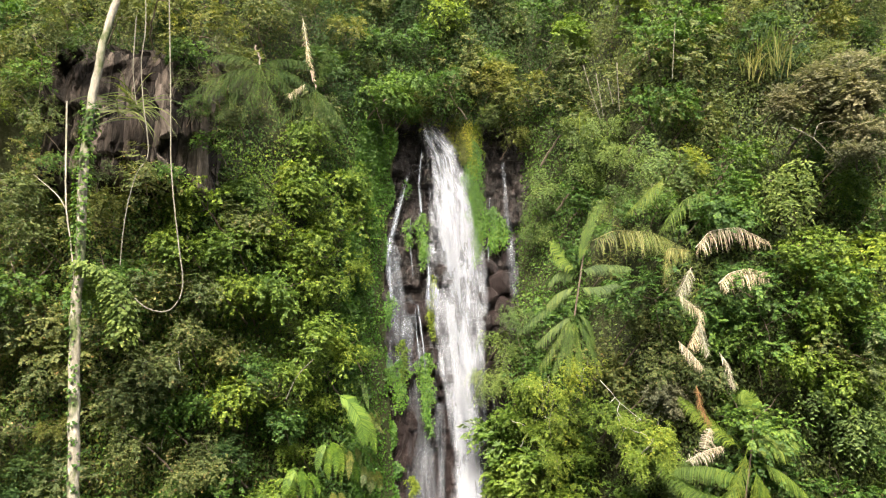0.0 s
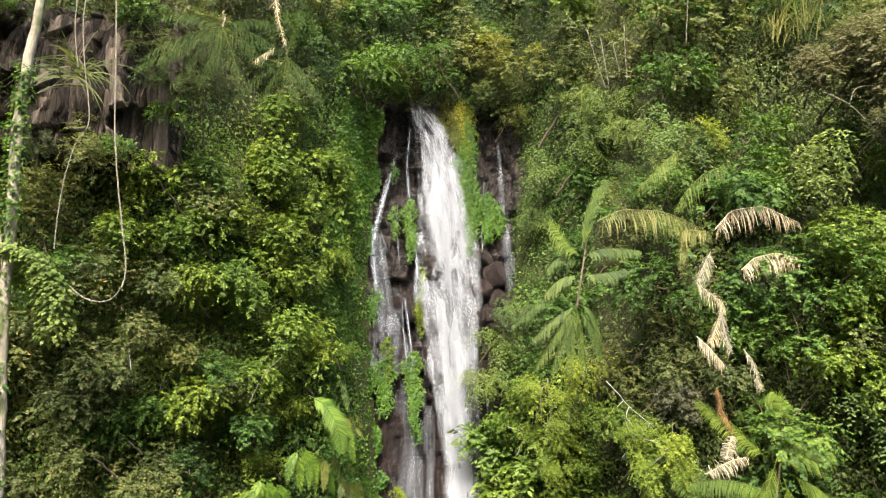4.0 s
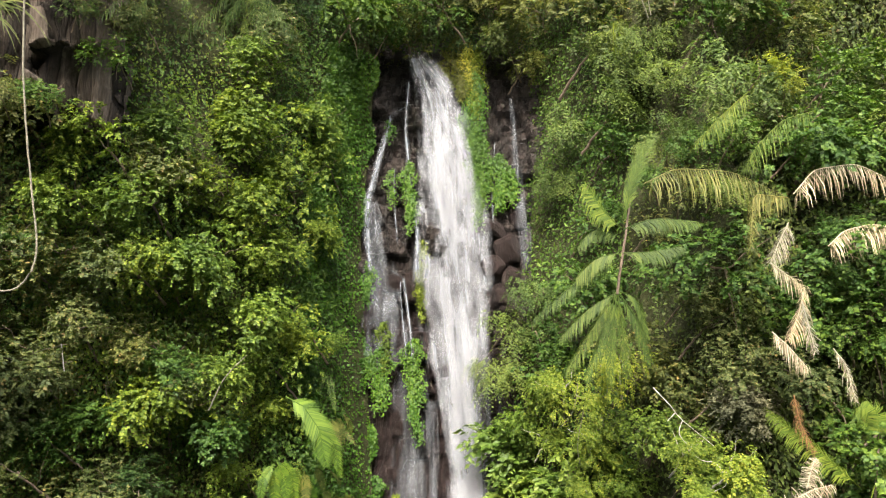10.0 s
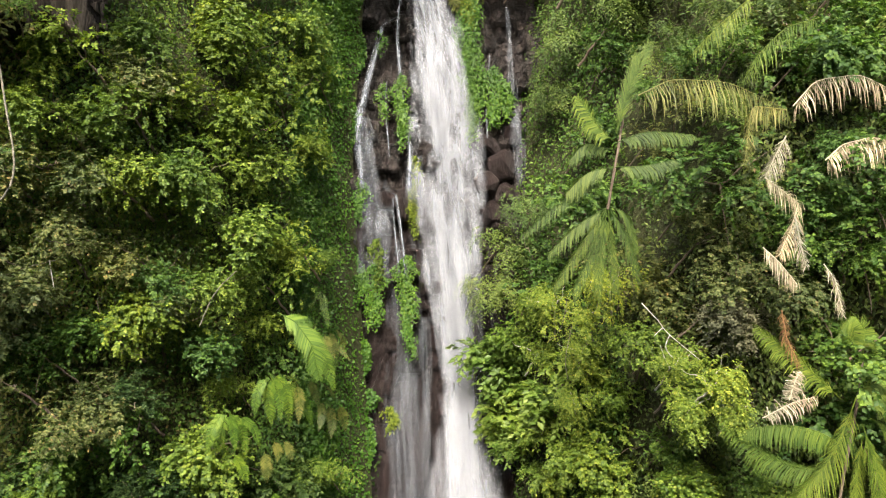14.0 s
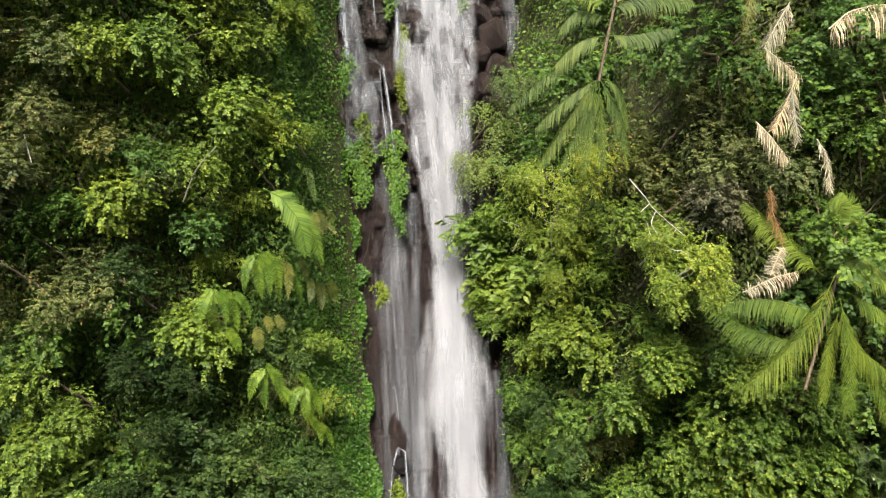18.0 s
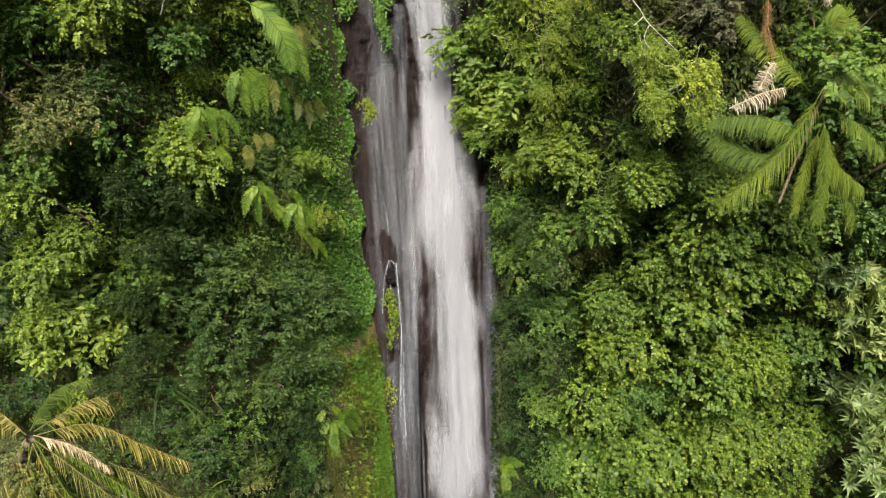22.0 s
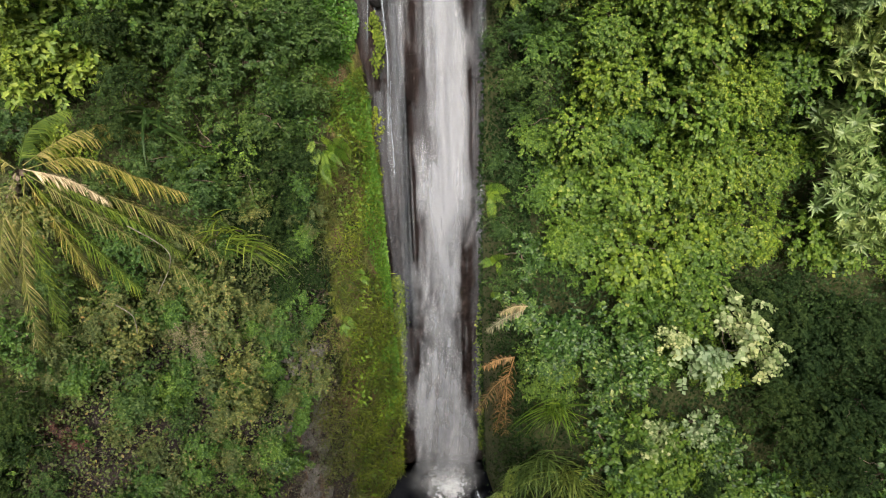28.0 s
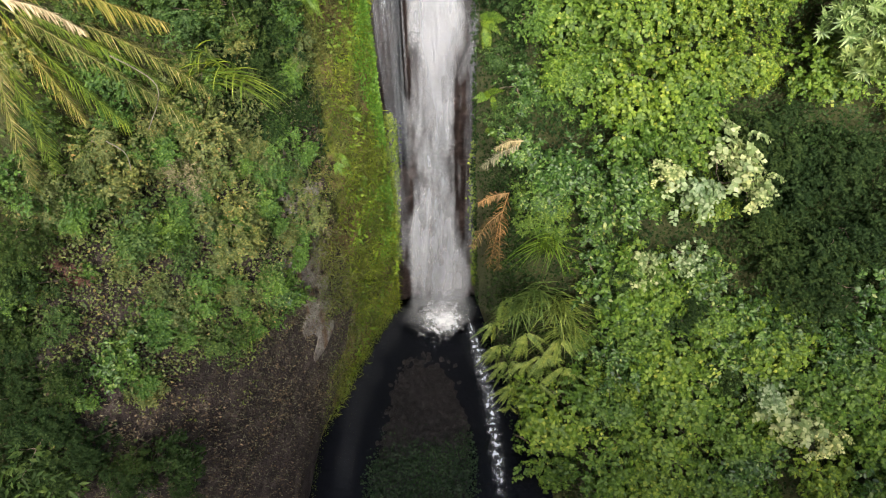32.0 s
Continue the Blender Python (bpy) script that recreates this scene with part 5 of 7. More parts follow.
# the marked trees and shrubs, from the top of the falls down
PLANT["broadleaf"].put(-7.38, -7.83, 38.80, 1.45)
PLANT["broadleaf"].put(-6.03, -6.59, 39.63, 1.48)
PLANT["broadleaf"].put(-4.44, -4.95, 39.75, 1.69)
PLANT["broadleaf"].put(-2.89, -2.80, 41.31, 1.41)
PLANT["broadleaf"].put(-7.86, -8.32, 37.34, 1.32)
PLANT["broadleaf"].put(-6.35, -7.20, 37.45, 1.62)
PLANT["broadleaf"].put(-4.70, -5.88, 37.77, 1.73)
PLANT["broadleaf"].put(-3.30, -3.87, 38.66, 1.58)
PLANT["broadleaf"].put(-2.37, -2.37, 39.90, 1.14)
PLANT["dull"].put(-6.75, -7.66, 35.75, 1.41)
PLANT["broadleaf"].put(-5.12, -6.65, 35.89, 1.57)
PLANT["broadleaf"].put(-3.63, -4.97, 36.34, 1.47)
PLANT["broadleaf"].put(-2.51, -3.29, 37.37, 1.07)
PLANT["dull"].put(-7.94, -8.43, 35.91, 1.22)
PLANT["broadleaf"].put(-3.78, -5.75, 34.17, 1.61)
PLANT["broadleaf"].put(-2.53, -4.45, 34.10, 1.23)
PLANT["broadleaf"].put(-3.25, -5.32, 32.97, 1.24)
PLANT["broadleaf"].put(-4.44, -6.48, 32.97, 1.17)
PLANT["broadleaf"].put(-1.92, -3.26, 33.84, 0.61)
PLANT["dull"].put(-7.60, -7.91, 34.06, 1.24)
PLANT["dull"].put(-8.26, -7.98, 32.73, 1.08)
PLANT["dull"].put(-6.18, -7.03, 33.68, 1.15)
PLANT["dull"].put(-5.60, -6.40, 32.41, 1.17)
PLANT["shrub"].put(-6.94, -7.14, 31.90, 1.25)
PLANT["shrub"].put(-4.59, -5.66, 31.37, 1.34)
PLANT["shrub"].put(-8.21, -7.79, 31.29, 1.07)
PLANT["shrub"].put(-1.68, -2.39, 45.40, 1.78)
PLANT["shrub"].put(-0.15, -1.75, 46.22, 1.64)
PLANT["shrub"].put(1.49, -1.57, 46.34, 1.45)
PLANT["shrub"].put(-0.37, -1.70, 45.15, 0.92)
PLANT["olive"].put(3.62, -0.76, 46.74, 1.71)
PLANT["olive"].put(5.27, -0.98, 46.14, 1.68)
PLANT["olive"].put(4.01, -0.69, 45.00, 1.27)
PLANT["olive"].put(4.64, -0.63, 44.16, 0.95)
PLANT["dull"].put(6.86, -3.23, 45.31, 1.53)
PLANT["dull"].put(7.84, -5.57, 43.63, 1.20)
PLANT["weeping"].put(3.77, -1.10, 34.45, 1.43)
PLANT["weeping"].put(3.62, -1.29, 32.96, 1.30)
PLANT["weeping"].put(4.79, -1.72, 35.52, 1.13)
PLANT["bigleaf"].put(3.35, -1.67, 30.66, 1.17)
PLANT["broadleaf"].put(4.49, -2.69, 31.41, 1.38)
PLANT["bigleaf"].put(3.39, -1.64, 30.28, 1.28)
PLANT["bigleaf"].put(4.21, -2.10, 28.75, 1.42)
PLANT["bigleaf"].put(5.03, -4.94, 29.67, 1.10)
PLANT["broadleaf"].put(4.89, -3.78, 32.27, 1.16)
PLANT["broadleaf"].put(6.76, -7.71, 31.30, 1.14)
PLANT["broadleaf"].put(7.34, -8.40, 31.09, 0.90)
PLANT["weeping"].put(6.06, -2.18, 40.83, 1.63)
PLANT["weeping"].put(7.08, -4.37, 40.98, 1.49)
PLANT["weeping"].put(5.65, -2.07, 39.32, 1.15)
PLANT["weeping"].put(7.75, -6.94, 38.88, 0.92)
PLANT["weeping"].put(8.59, -8.68, 38.86, 0.98)
PLANT["yellow"].put(9.51, -9.20, 40.08, 0.69)
PLANT["yellow"].put(9.89, -9.49, 39.60, 0.54)
PLANT["shrub"].put(10.82, -9.40, 38.96, 1.20)
PLANT["shrub"].put(11.21, -9.90, 37.83, 1.03)
PLANT["shrub"].put(9.95, -9.71, 37.93, 0.79)
PLANT["dull"].put(7.97, -8.36, 33.90, 1.07)
PLANT["dull"].put(8.54, -9.02, 33.09, 1.01)
PLANT["dull"].put(7.80, -7.95, 34.75, 0.97)
PLANT["brown"].put(8.36, -8.88, 31.98, 1.01)
PLANT["brown"].put(8.02, -8.53, 32.19, 0.90)
PLANT["shrub"].put(9.96, -9.80, 34.51, 0.99)
PLANT["shrub"].put(10.58, -9.78, 33.53, 0.98)
PLANT["shrub"].put(10.40, -10.01, 35.73, 0.87)
PLANT["brown"].put(13.68, -10.94, 41.29, 1.97, 0.75)
PLANT["brown"].put(14.93, -11.29, 42.14, 1.61, 0.75)
PLANT["brown"].put(12.36, -10.94, 41.04, 1.08, 0.75)
PLANT["brown"].put(14.39, -11.58, 39.95, 1.39, 0.75)
PLANT["brown"].put(13.15, -11.00, 41.97, 1.27, 0.75)
PLANT["brown"].put(13.67, -11.73, 39.21, 1.03, 0.75)
PLANT["brown"].put(12.28, -10.91, 41.48, 0.91, 0.75)
PLANT["brown"].put(14.88, -11.38, 40.94, 1.58, 0.75)
PLANT["broadleaf"].put(13.00, -10.24, 36.53, 1.42)
PLANT["broadleaf"].put(13.61, -10.17, 34.39, 1.56)
PLANT["broadleaf"].put(12.45, -9.85, 33.06, 1.22)
PLANT["broadleaf"].put(14.23, -9.73, 32.02, 1.55)
PLANT["broadleaf"].put(14.12, -10.07, 38.64, 1.28)
PLANT["olive"].put(-13.41, -8.63, 44.53, 1.62)
PLANT["olive"].put(-11.9, -10.3, 45.1, 1.15)
PLANT["olive"].put(-8.6, -10.4, 45.6, 1.2)
PLANT["olive"].put(-10.2, -10.2, 46.0, 1.1)
PLANT["olive"].put(-7.89, -7.88, 45.65, 1.48)
PLANT["olive"].put(-6.77, -7.31, 44.64, 1.08)
PLANT["olive"].put(-13.51, -9.53, 42.42, 1.16)
PLANT["olive"].put(-10.06, -7.92, 46.14, 1.27)
PLANT["olive"].put(-7.96, -8.77, 43.92, 0.81)
PLANT["olive"].put(-12.33, -9.61, 41.83, 0.67)
PLANT["olive"].put(-11.18, -7.84, 46.44, 1.28)
PLANT["olive"].put(-8.82, -8.76, 44.39, 0.71)
PLANT["dull"].put(-13.18, -9.09, 39.70, 1.34)
PLANT["dull"].put(-12.43, -9.22, 37.31, 1.30)
PLANT["dull"].put(-12.63, -9.18, 34.69, 1.44)
PLANT["dull"].put(-11.90, -8.80, 32.57, 1.26)
PLANT["bigleaf"].put(-9.27, -10.59, 35.38, 0.78)
PLANT["dull"].put(-12.16, -9.97, 44.11, 0.97)
PLANT["shrub"].put(-12.27, -10.47, 42.60, 0.93)
PLANT["dull"].put(-11.79, -10.53, 40.99, 0.83)
PLANT["shrub"].put(-7.57, -9.27, 44.05, 0.99)
PLANT["dull"].put(-7.00, -9.00, 42.90, 0.90)
PLANT["dull"].put(-6.70, -8.78, 41.73, 0.80)
PLANT["dull"].put(-7.23, -9.41, 41.92, 0.55)
PLANT["dull"].put(-7.59, -9.70, 42.93, 0.58)
PLANT["dull"].put(-11.82, -10.62, 40.59, 0.64)
PLANT["shrub"].put(-7.79, -9.90, 39.36, 0.74)
PLANT["shrub"].put(-6.72, -8.83, 40.86, 0.79)
PLANT["dull"].put(-9.92, -10.46, 39.28, 0.73)
PLANT["shrub"].put(-11.14, -10.62, 39.42, 0.63)
PLANT["dull"].put(-8.54, -10.31, 39.14, 0.64)
PLANT["dull"].put(-6.33, -8.41, 42.11, 0.81)
PLANT["dull"].put(-8.71, -8.26, 30.61, 1.27)
PLANT["dull"].put(-6.47, -7.15, 30.00, 1.32)
PLANT["broadleaf"].put(7.42, -8.58, 30.53, 1.04)
PLANT["bigleaf"].put(4.98, -4.67, 29.24, 1.38)
PLANT["bigleaf"].put(4.10, -1.90, 28.56, 0.93)
PLANT["bigleaf"].put(5.39, -6.03, 30.66, 0.90)
PLANT["shrub"].put(5.09, -4.31, 26.09, 1.36)
PLANT["shrub"].put(6.15, -5.76, 26.05, 1.27)
PLANT["shrub"].put(4.84, -3.83, 24.44, 1.05)
PLANT["creeper"].put(7.34, -8.41, 28.05, 0.88)
PLANT["creeper"].put(8.48, -9.00, 28.32, 0.65)
PLANT["gold"].put(9.47, -7.83, 26.36, 1.68)
PLANT["gold"].put(11.09, -7.29, 25.22, 1.61)
PLANT["gold"].put(8.24, -7.22, 25.30, 1.18)
PLANT["gold"].put(7.45, -6.54, 23.88, 1.24)
PLANT["gold"].put(9.59, -6.71, 24.08, 1.96)
PLANT["dull"].put(-7.27, -8.03, 29.47, 1.22)
PLANT["broadleaf"].put(-7.83, -8.09, 27.67, 1.24)
PLANT["broadleaf"].put(-7.86, -7.54, 25.60, 1.58)
PLANT["broadleaf"].put(-8.62, -7.81, 24.31, 1.29)
PLANT["broadleaf"].put(-7.21, -7.67, 26.77, 1.00)
PLANT["dark"].put(-5.96, -6.27, 27.75, 1.36)
PLANT["dark"].put(-5.13, -5.47, 25.59, 1.76)
PLANT["dark"].put(-6.32, -6.79, 30.24, 1.01)
PLANT["dark"].put(-3.84, -5.19, 24.45, 1.79)
PLANT["dark"].put(-2.49, -4.91, 23.57, 1.50)
PLANT["dark"].put(-4.39, -5.93, 22.85, 1.44)
PLANT["broadleaf"].put(-1.73, -3.86, 27.38, 0.94)
PLANT["broadleaf"].put(-1.44, -3.96, 25.60, 0.87)
PLANT["gold"].put(10.13, -7.27, 25.39, 1.69)
PLANT["gold"].put(9.12, -6.85, 23.80, 1.46)
PLANT["gold"].put(8.02, -6.53, 22.40, 1.69)
PLANT["gold"].put(10.06, -6.43, 21.19, 2.07)
PLANT["gold"].put(11.54, -6.98, 22.08, 1.18)
PLANT["gold"].put(7.05, -6.40, 20.32, 1.59)
PLANT["gold"].put(9.09, -6.02, 18.41, 2.22)
PLANT["gold"].put(11.33, -6.16, 18.35, 1.85)
PLANT["gold"].put(13.24, -6.35, 19.01, 1.46)
PLANT["gold"].put(13.09, -6.83, 16.47, 1.68)
PLANT["creeper"].put(7.00, -7.37, 16.68, 0.92)
PLANT["creeper"].put(7.30, -8.73, 28.11, 0.81)
PLANT["creeper"].put(6.76, -7.56, 26.74, 0.89)
PLANT["shrub"].put(5.44, -5.11, 24.74, 1.37)
PLANT["shrub"].put(5.83, -5.51, 22.99, 1.23)
PLANT["rosette"].put(13.21, -7.43, 24.83, 1.25)
PLANT["rosette"].put(14.56, -7.36, 23.37, 1.29)
PLANT["rosette"].put(14.89, -6.83, 20.35, 1.40)
PLANT["rosette"].put(16.03, -6.97, 18.44, 1.27)
PLANT["rosette"].put(15.64, -7.11, 18.14, 1.31)
PLANT["rosette"].put(16.93, -7.83, 16.97, 1.33)
PLANT["rosette"].put(14.85, -7.34, 20.45, 0.87)
PLANT["creeper"].put(7.39, -6.93, 16.35, 1.37)
PLANT["creeper"].put(9.39, -7.14, 15.78, 1.77)
PLANT["creeper"].put(11.37, -7.62, 15.46, 1.38)
PLANT["pale"].put(12.22, -9.53, 14.31, 1.35)
PLANT["pale"].put(13.17, -10.35, 13.59, 0.96)
PLANT["pale"].put(11.07, -10.12, 13.52, 1.16)
PLANT["pale"].put(10.30, -9.75, 14.13, 0.67)
PLANT["pale"].put(10.02, -11.00, 10.00, 1.04)
PLANT["pale"].put(11.85, -10.97, 10.42, 0.83)
PLANT["lowland"].put(7.39, -8.88, 13.56, 1.39)
PLANT["lowland"].put(9.01, -9.33, 12.84, 1.60)
PLANT["lowland"].put(8.16, -9.56, 11.72, 1.23)
PLANT["lowland"].put(6.43, -9.32, 12.73, 1.00)
# hollow on the right: shade painted as near-black leaves
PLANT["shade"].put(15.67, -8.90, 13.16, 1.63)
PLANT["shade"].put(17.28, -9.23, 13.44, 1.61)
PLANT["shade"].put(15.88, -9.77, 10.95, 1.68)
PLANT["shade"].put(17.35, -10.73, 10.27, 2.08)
PLANT["creeper"].put(6.81, -13.76, 2.74, 0.99)
PLANT["creeper"].put(6.03, -12.75, 2.17, 0.77)
PLANT["pale"].put(15.61, -16.02, 6.94, 1.29)
PLANT["pale"].put(16.66, -16.78, 6.05, 0.98)
PLANT["pale"].put(14.75, -15.39, 7.52, 0.96)
PLANT["creeper"].put(7.62, -13.72, 3.50, 2.17, 0.80)
PLANT["creeper"].put(6.81, -14.91, 0.91, 1.78, 0.80)
PLANT["creeper"].put(8.78, -15.90, 2.87, 1.89, 0.80)
PLANT["creeper"].put(11.48, -14.93, 4.48, 2.09, 0.80)
PLANT["creeper"].put(11.89, -16.60, 3.26, 1.64, 0.80)
PLANT["lowland"].put(13.15, -13.70, 7.75, 1.74)
PLANT["lowland"].put(14.22, -12.66, 8.84, 1.73)
PLANT["lowland"].put(12.40, -11.30, 9.63, 1.51)
PLANT["shade"].put(17.18, -11.27, 10.78, 1.89)
PLANT["lowland"].put(18.39, -13.04, 9.49, 1.90)
PLANT["lowland"].put(17.17, -14.04, 8.57, 1.49)
PLANT["lowland"].put(15.58, -13.54, 8.65, 1.29)
PLANT["lowland"].put(19.06, -16.73, 5.11, 2.02)
PLANT["lowland"].put(14.70, -16.82, 3.91, 1.61)
# more of the right hollow's shade, put into leaf colour
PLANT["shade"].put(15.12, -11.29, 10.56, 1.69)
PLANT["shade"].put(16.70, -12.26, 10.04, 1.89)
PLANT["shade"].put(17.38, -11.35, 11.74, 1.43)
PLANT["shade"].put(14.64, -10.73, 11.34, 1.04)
PLANT["lowland"].put(8.99, -11.80, 8.51, 1.75)
PLANT["lowland"].put(9.42, -13.20, 7.19, 1.55)
PLANT["lowland"].put(8.38, -10.58, 9.68, 1.31)
PLANT["lowland"].put(10.45, -12.33, 8.52, 1.31)
PLANT["thicket"].put(-5.22, -10.99, 16.99, 0.81)
PLANT["thicket"].put(-4.92, -11.24, 16.26, 0.83)
PLANT["purple"].put(-7.93, -13.88, 16.57, 0.57)
PLANT["purple"].put(-7.60, -14.21, 16.15, 0.46)
PLANT["low_green"].put(-5.99, -12.52, 15.88, 0.81)
PLANT["low_dull"].put(-4.60, -12.30, 14.53, 0.77)
PLANT["low_dull"].put(-3.72, -11.65, 14.08, 0.71)
PLANT["low_dull"].put(-6.55, -13.53, 15.63, 0.63)
PLANT["low_dull"].put(-4.92, -11.71, 15.47, 0.76)
PLANT["low_dull"].put(-4.45, -13.16, 13.45, 0.53)
# lower left corner: near-black leaf colour stands in for shade
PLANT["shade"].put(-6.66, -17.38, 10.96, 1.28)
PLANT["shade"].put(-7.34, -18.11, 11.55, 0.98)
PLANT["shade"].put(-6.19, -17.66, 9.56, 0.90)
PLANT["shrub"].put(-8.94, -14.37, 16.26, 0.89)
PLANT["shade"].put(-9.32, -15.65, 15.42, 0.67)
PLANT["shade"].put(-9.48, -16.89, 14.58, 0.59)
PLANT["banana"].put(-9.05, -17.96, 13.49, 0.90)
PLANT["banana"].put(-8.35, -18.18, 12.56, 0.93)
# recess beside the mossy bank: its shade is in the shrubs' near-black colour
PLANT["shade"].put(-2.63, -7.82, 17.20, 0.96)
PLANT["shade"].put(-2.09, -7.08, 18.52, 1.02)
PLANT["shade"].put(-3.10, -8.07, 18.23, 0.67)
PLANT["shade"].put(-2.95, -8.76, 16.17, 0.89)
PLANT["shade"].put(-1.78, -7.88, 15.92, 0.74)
PLANT["dark"].put(-5.69, -5.91, 23.78, 1.39)
PLANT["dark"].put(-4.52, -5.59, 23.12, 1.60)
PLANT["dark"].put(-3.25, -5.50, 22.34, 1.65)
PLANT["dark"].put(-4.75, -6.75, 21.93, 1.28)
PLANT["dark"].put(-2.86, -6.41, 21.10, 1.34)
PLANT["dark"].put(-1.78, -4.71, 22.93, 1.34)
PLANT["dark"].put(-3.41, -5.07, 23.65, 1.29)
PLANT["dark"].put(-1.56, -5.46, 21.58, 1.03)
PLANT["shade"].put(-2.89, -7.67, 19.02, 1.03)
PLANT["dark"].put(-1.69, -6.24, 20.03, 0.88)
PLANT["dark"].put(-5.76, -8.32, 20.90, 1.10)
PLANT["dark"].put(-4.70, -8.31, 20.11, 1.29)
PLANT["dark"].put(-3.45, -7.61, 19.69, 1.18)
PLANT["shade"].put(-2.36, -6.88, 19.70, 1.04)
PLANT["dark"].put(-4.23, -8.98, 18.86, 0.99)
PLANT["bigleaf"].put(-7.95, -7.08, 24.35, 1.16)
PLANT["bigleaf"].put(-8.47, -7.56, 23.32, 1.03)
PLANT["bigleaf"].put(-7.55, -7.13, 23.53, 0.90)
PLANT["weeping"].put(7.40, -4.82, 42.15, 1.31)
PLANT["weeping"].put(8.10, -6.59, 41.11, 1.12)
PLANT["weeping"].put(7.18, -4.22, 43.53, 1.02)
PLANT["weeping"].put(7.87, -5.81, 42.57, 1.06)
PLANT["dark"].put(4.66, -3.20, 25.61, 0.80)
PLANT["dark"].put(4.90, -3.67, 23.92, 0.91)
PLANT["dark"].put(4.83, -3.98, 22.04, 0.85)
PLANT["dark"].put(5.16, -5.00, 20.47, 0.94)
PLANT["dark"].put(4.87, -5.25, 18.32, 0.82)
PLANT["dark"].put(4.83, -5.70, 15.91, 0.85)
PLANT["dark"].put(4.92, -6.58, 14.00, 0.86)
PLANT["shrub"].put(5.31, -4.86, 25.30, 0.92)
PLANT["shrub"].put(5.56, -5.22, 23.27, 1.04)
PLANT["shrub"].put(5.51, -5.83, 20.15, 1.10)
PLANT["shrub"].put(5.71, -6.21, 17.88, 1.05)
PLANT["lowland"].put(5.47, -6.98, 15.51, 0.98)
PLANT["lowland"].put(5.61, -8.02, 13.89, 1.07)
PLANT["creeper"].put(9.25, -13.67, 5.25, 1.86, 0.80)
PLANT["creeper"].put(12.22, -14.37, 6.46, 2.00, 0.80)
PLANT["creeper"].put(14.39, -15.53, 5.19, 1.81, 0.80)
PLANT["creeper"].put(10.24, -12.71, 8.04, 1.53, 0.80)
PLANT["creeper"].put(12.75, -12.48, 8.89, 1.30, 0.80)
PLANT["creeper"].put(17.18, -15.21, 7.43, 1.93, 0.80)
PLANT["creeper"].put(18.35, -14.46, 8.44, 1.70, 0.80)
PLANT["creeper"].put(17.06, -17.03, 4.22, 1.82, 0.80)
PLANT["creeper"].put(13.62, -16.95, 3.43, 1.85, 0.80)
PLANT["creeper"].put(10.10, -16.73, 2.64, 1.65, 0.80)
PLANT["dark"].put(-10.76, -10.37, 43.78, 0.81)
PLANT["dark"].put(-7.71, -9.90, 43.65, 0.73)
PLANT["dark"].put(-7.27, -9.72, 41.76, 0.63)
# shade of the lower left, again put into the leaf colour
PLANT["shade"].put(-8.97, -16.46, 14.79, 0.82)
PLANT["shade"].put(-8.30, -17.13, 13.96, 0.83)
PLANT["shade"].put(-7.71, -17.70, 12.88, 0.94)
PLANT["shade"].put(-8.72, -18.17, 13.12, 0.91)
PLANT["dark"].put(-9.12, -15.45, 15.65, 0.66)
PLANT["spring"].put(4.96, -4.93, 32.28, 1.01)
PLANT["spring"].put(5.38, -6.82, 31.15, 0.81)
PLANT["spring"].put(4.60, -4.04, 30.94, 1.01)
PLANT["spring"].put(4.66, -4.42, 29.46, 0.94)
PLANT["spring"].put(5.23, -6.55, 29.78, 0.81)
PLANT["spring"].put(6.00, -7.40, 32.80, 0.94)
PLANT["spring"].put(5.54, -7.01, 32.03, 0.81)
PLANT["spring"].put(7.64, -9.96, 30.72, 1.01)
PLANT["spring"].put(6.95, -9.17, 31.01, 0.81)
PLANT["spring"].put(7.15, -9.46, 30.09, 0.88)
PLANT["spring"].put(7.83, -10.19, 30.08, 0.68)
# dark gaps between the bushes, painted as small near-black shrubs
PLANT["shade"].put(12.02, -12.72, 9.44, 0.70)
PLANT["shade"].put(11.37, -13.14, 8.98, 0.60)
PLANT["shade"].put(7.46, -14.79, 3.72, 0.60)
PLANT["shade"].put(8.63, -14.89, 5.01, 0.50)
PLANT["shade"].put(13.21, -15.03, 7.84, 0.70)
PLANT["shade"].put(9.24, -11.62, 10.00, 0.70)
PLANT["gold"].put(8.90, -8.44, 26.89, 1.30)
PLANT["gold"].put(10.61, -7.77, 25.70, 1.30)
PLANT["gold"].put(8.84, -7.38, 25.25, 1.20)
PLANT["gold"].put(10.69, -8.78, 27.12, 1.10)
PLANT["gold"].put(9.18, -9.25, 27.96, 1.00)
PLANT["rosette"].put(12.87, -7.77, 25.34, 0.90)
PLANT["lowland"].put(12.67, -8.84, 26.96, 1.00)
PLANT["rosette"].put(14.54, -7.52, 24.01, 0.90)
PLANT["rosette"].put(12.99, -7.38, 23.98, 0.80)
PLANT["creeper"].put(7.29, -8.43, 28.15, 0.80)
PLANT["creeper"].put(7.09, -7.97, 27.61, 0.60)
PLANT["bigleaf"].put(3.55, -2.12, 29.64, 0.75)
PLANT["bigleaf"].put(3.90, -2.61, 28.05, 0.75)
PLANT["bigleaf"].put(4.56, -4.68, 28.81, 0.70)
PLANT["bigleaf"].put(3.46, -1.93, 30.89, 0.60)
PLANT["bigleaf"].put(5.01, -6.29, 28.32, 0.60)
PLANT["bigleaf"].put(4.31, -4.17, 27.48, 0.50)
# left rim of the open slope darkened by leaf colour instead of shade
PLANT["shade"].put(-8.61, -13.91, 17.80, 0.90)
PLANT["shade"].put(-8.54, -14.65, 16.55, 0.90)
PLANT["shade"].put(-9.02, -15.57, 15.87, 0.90)
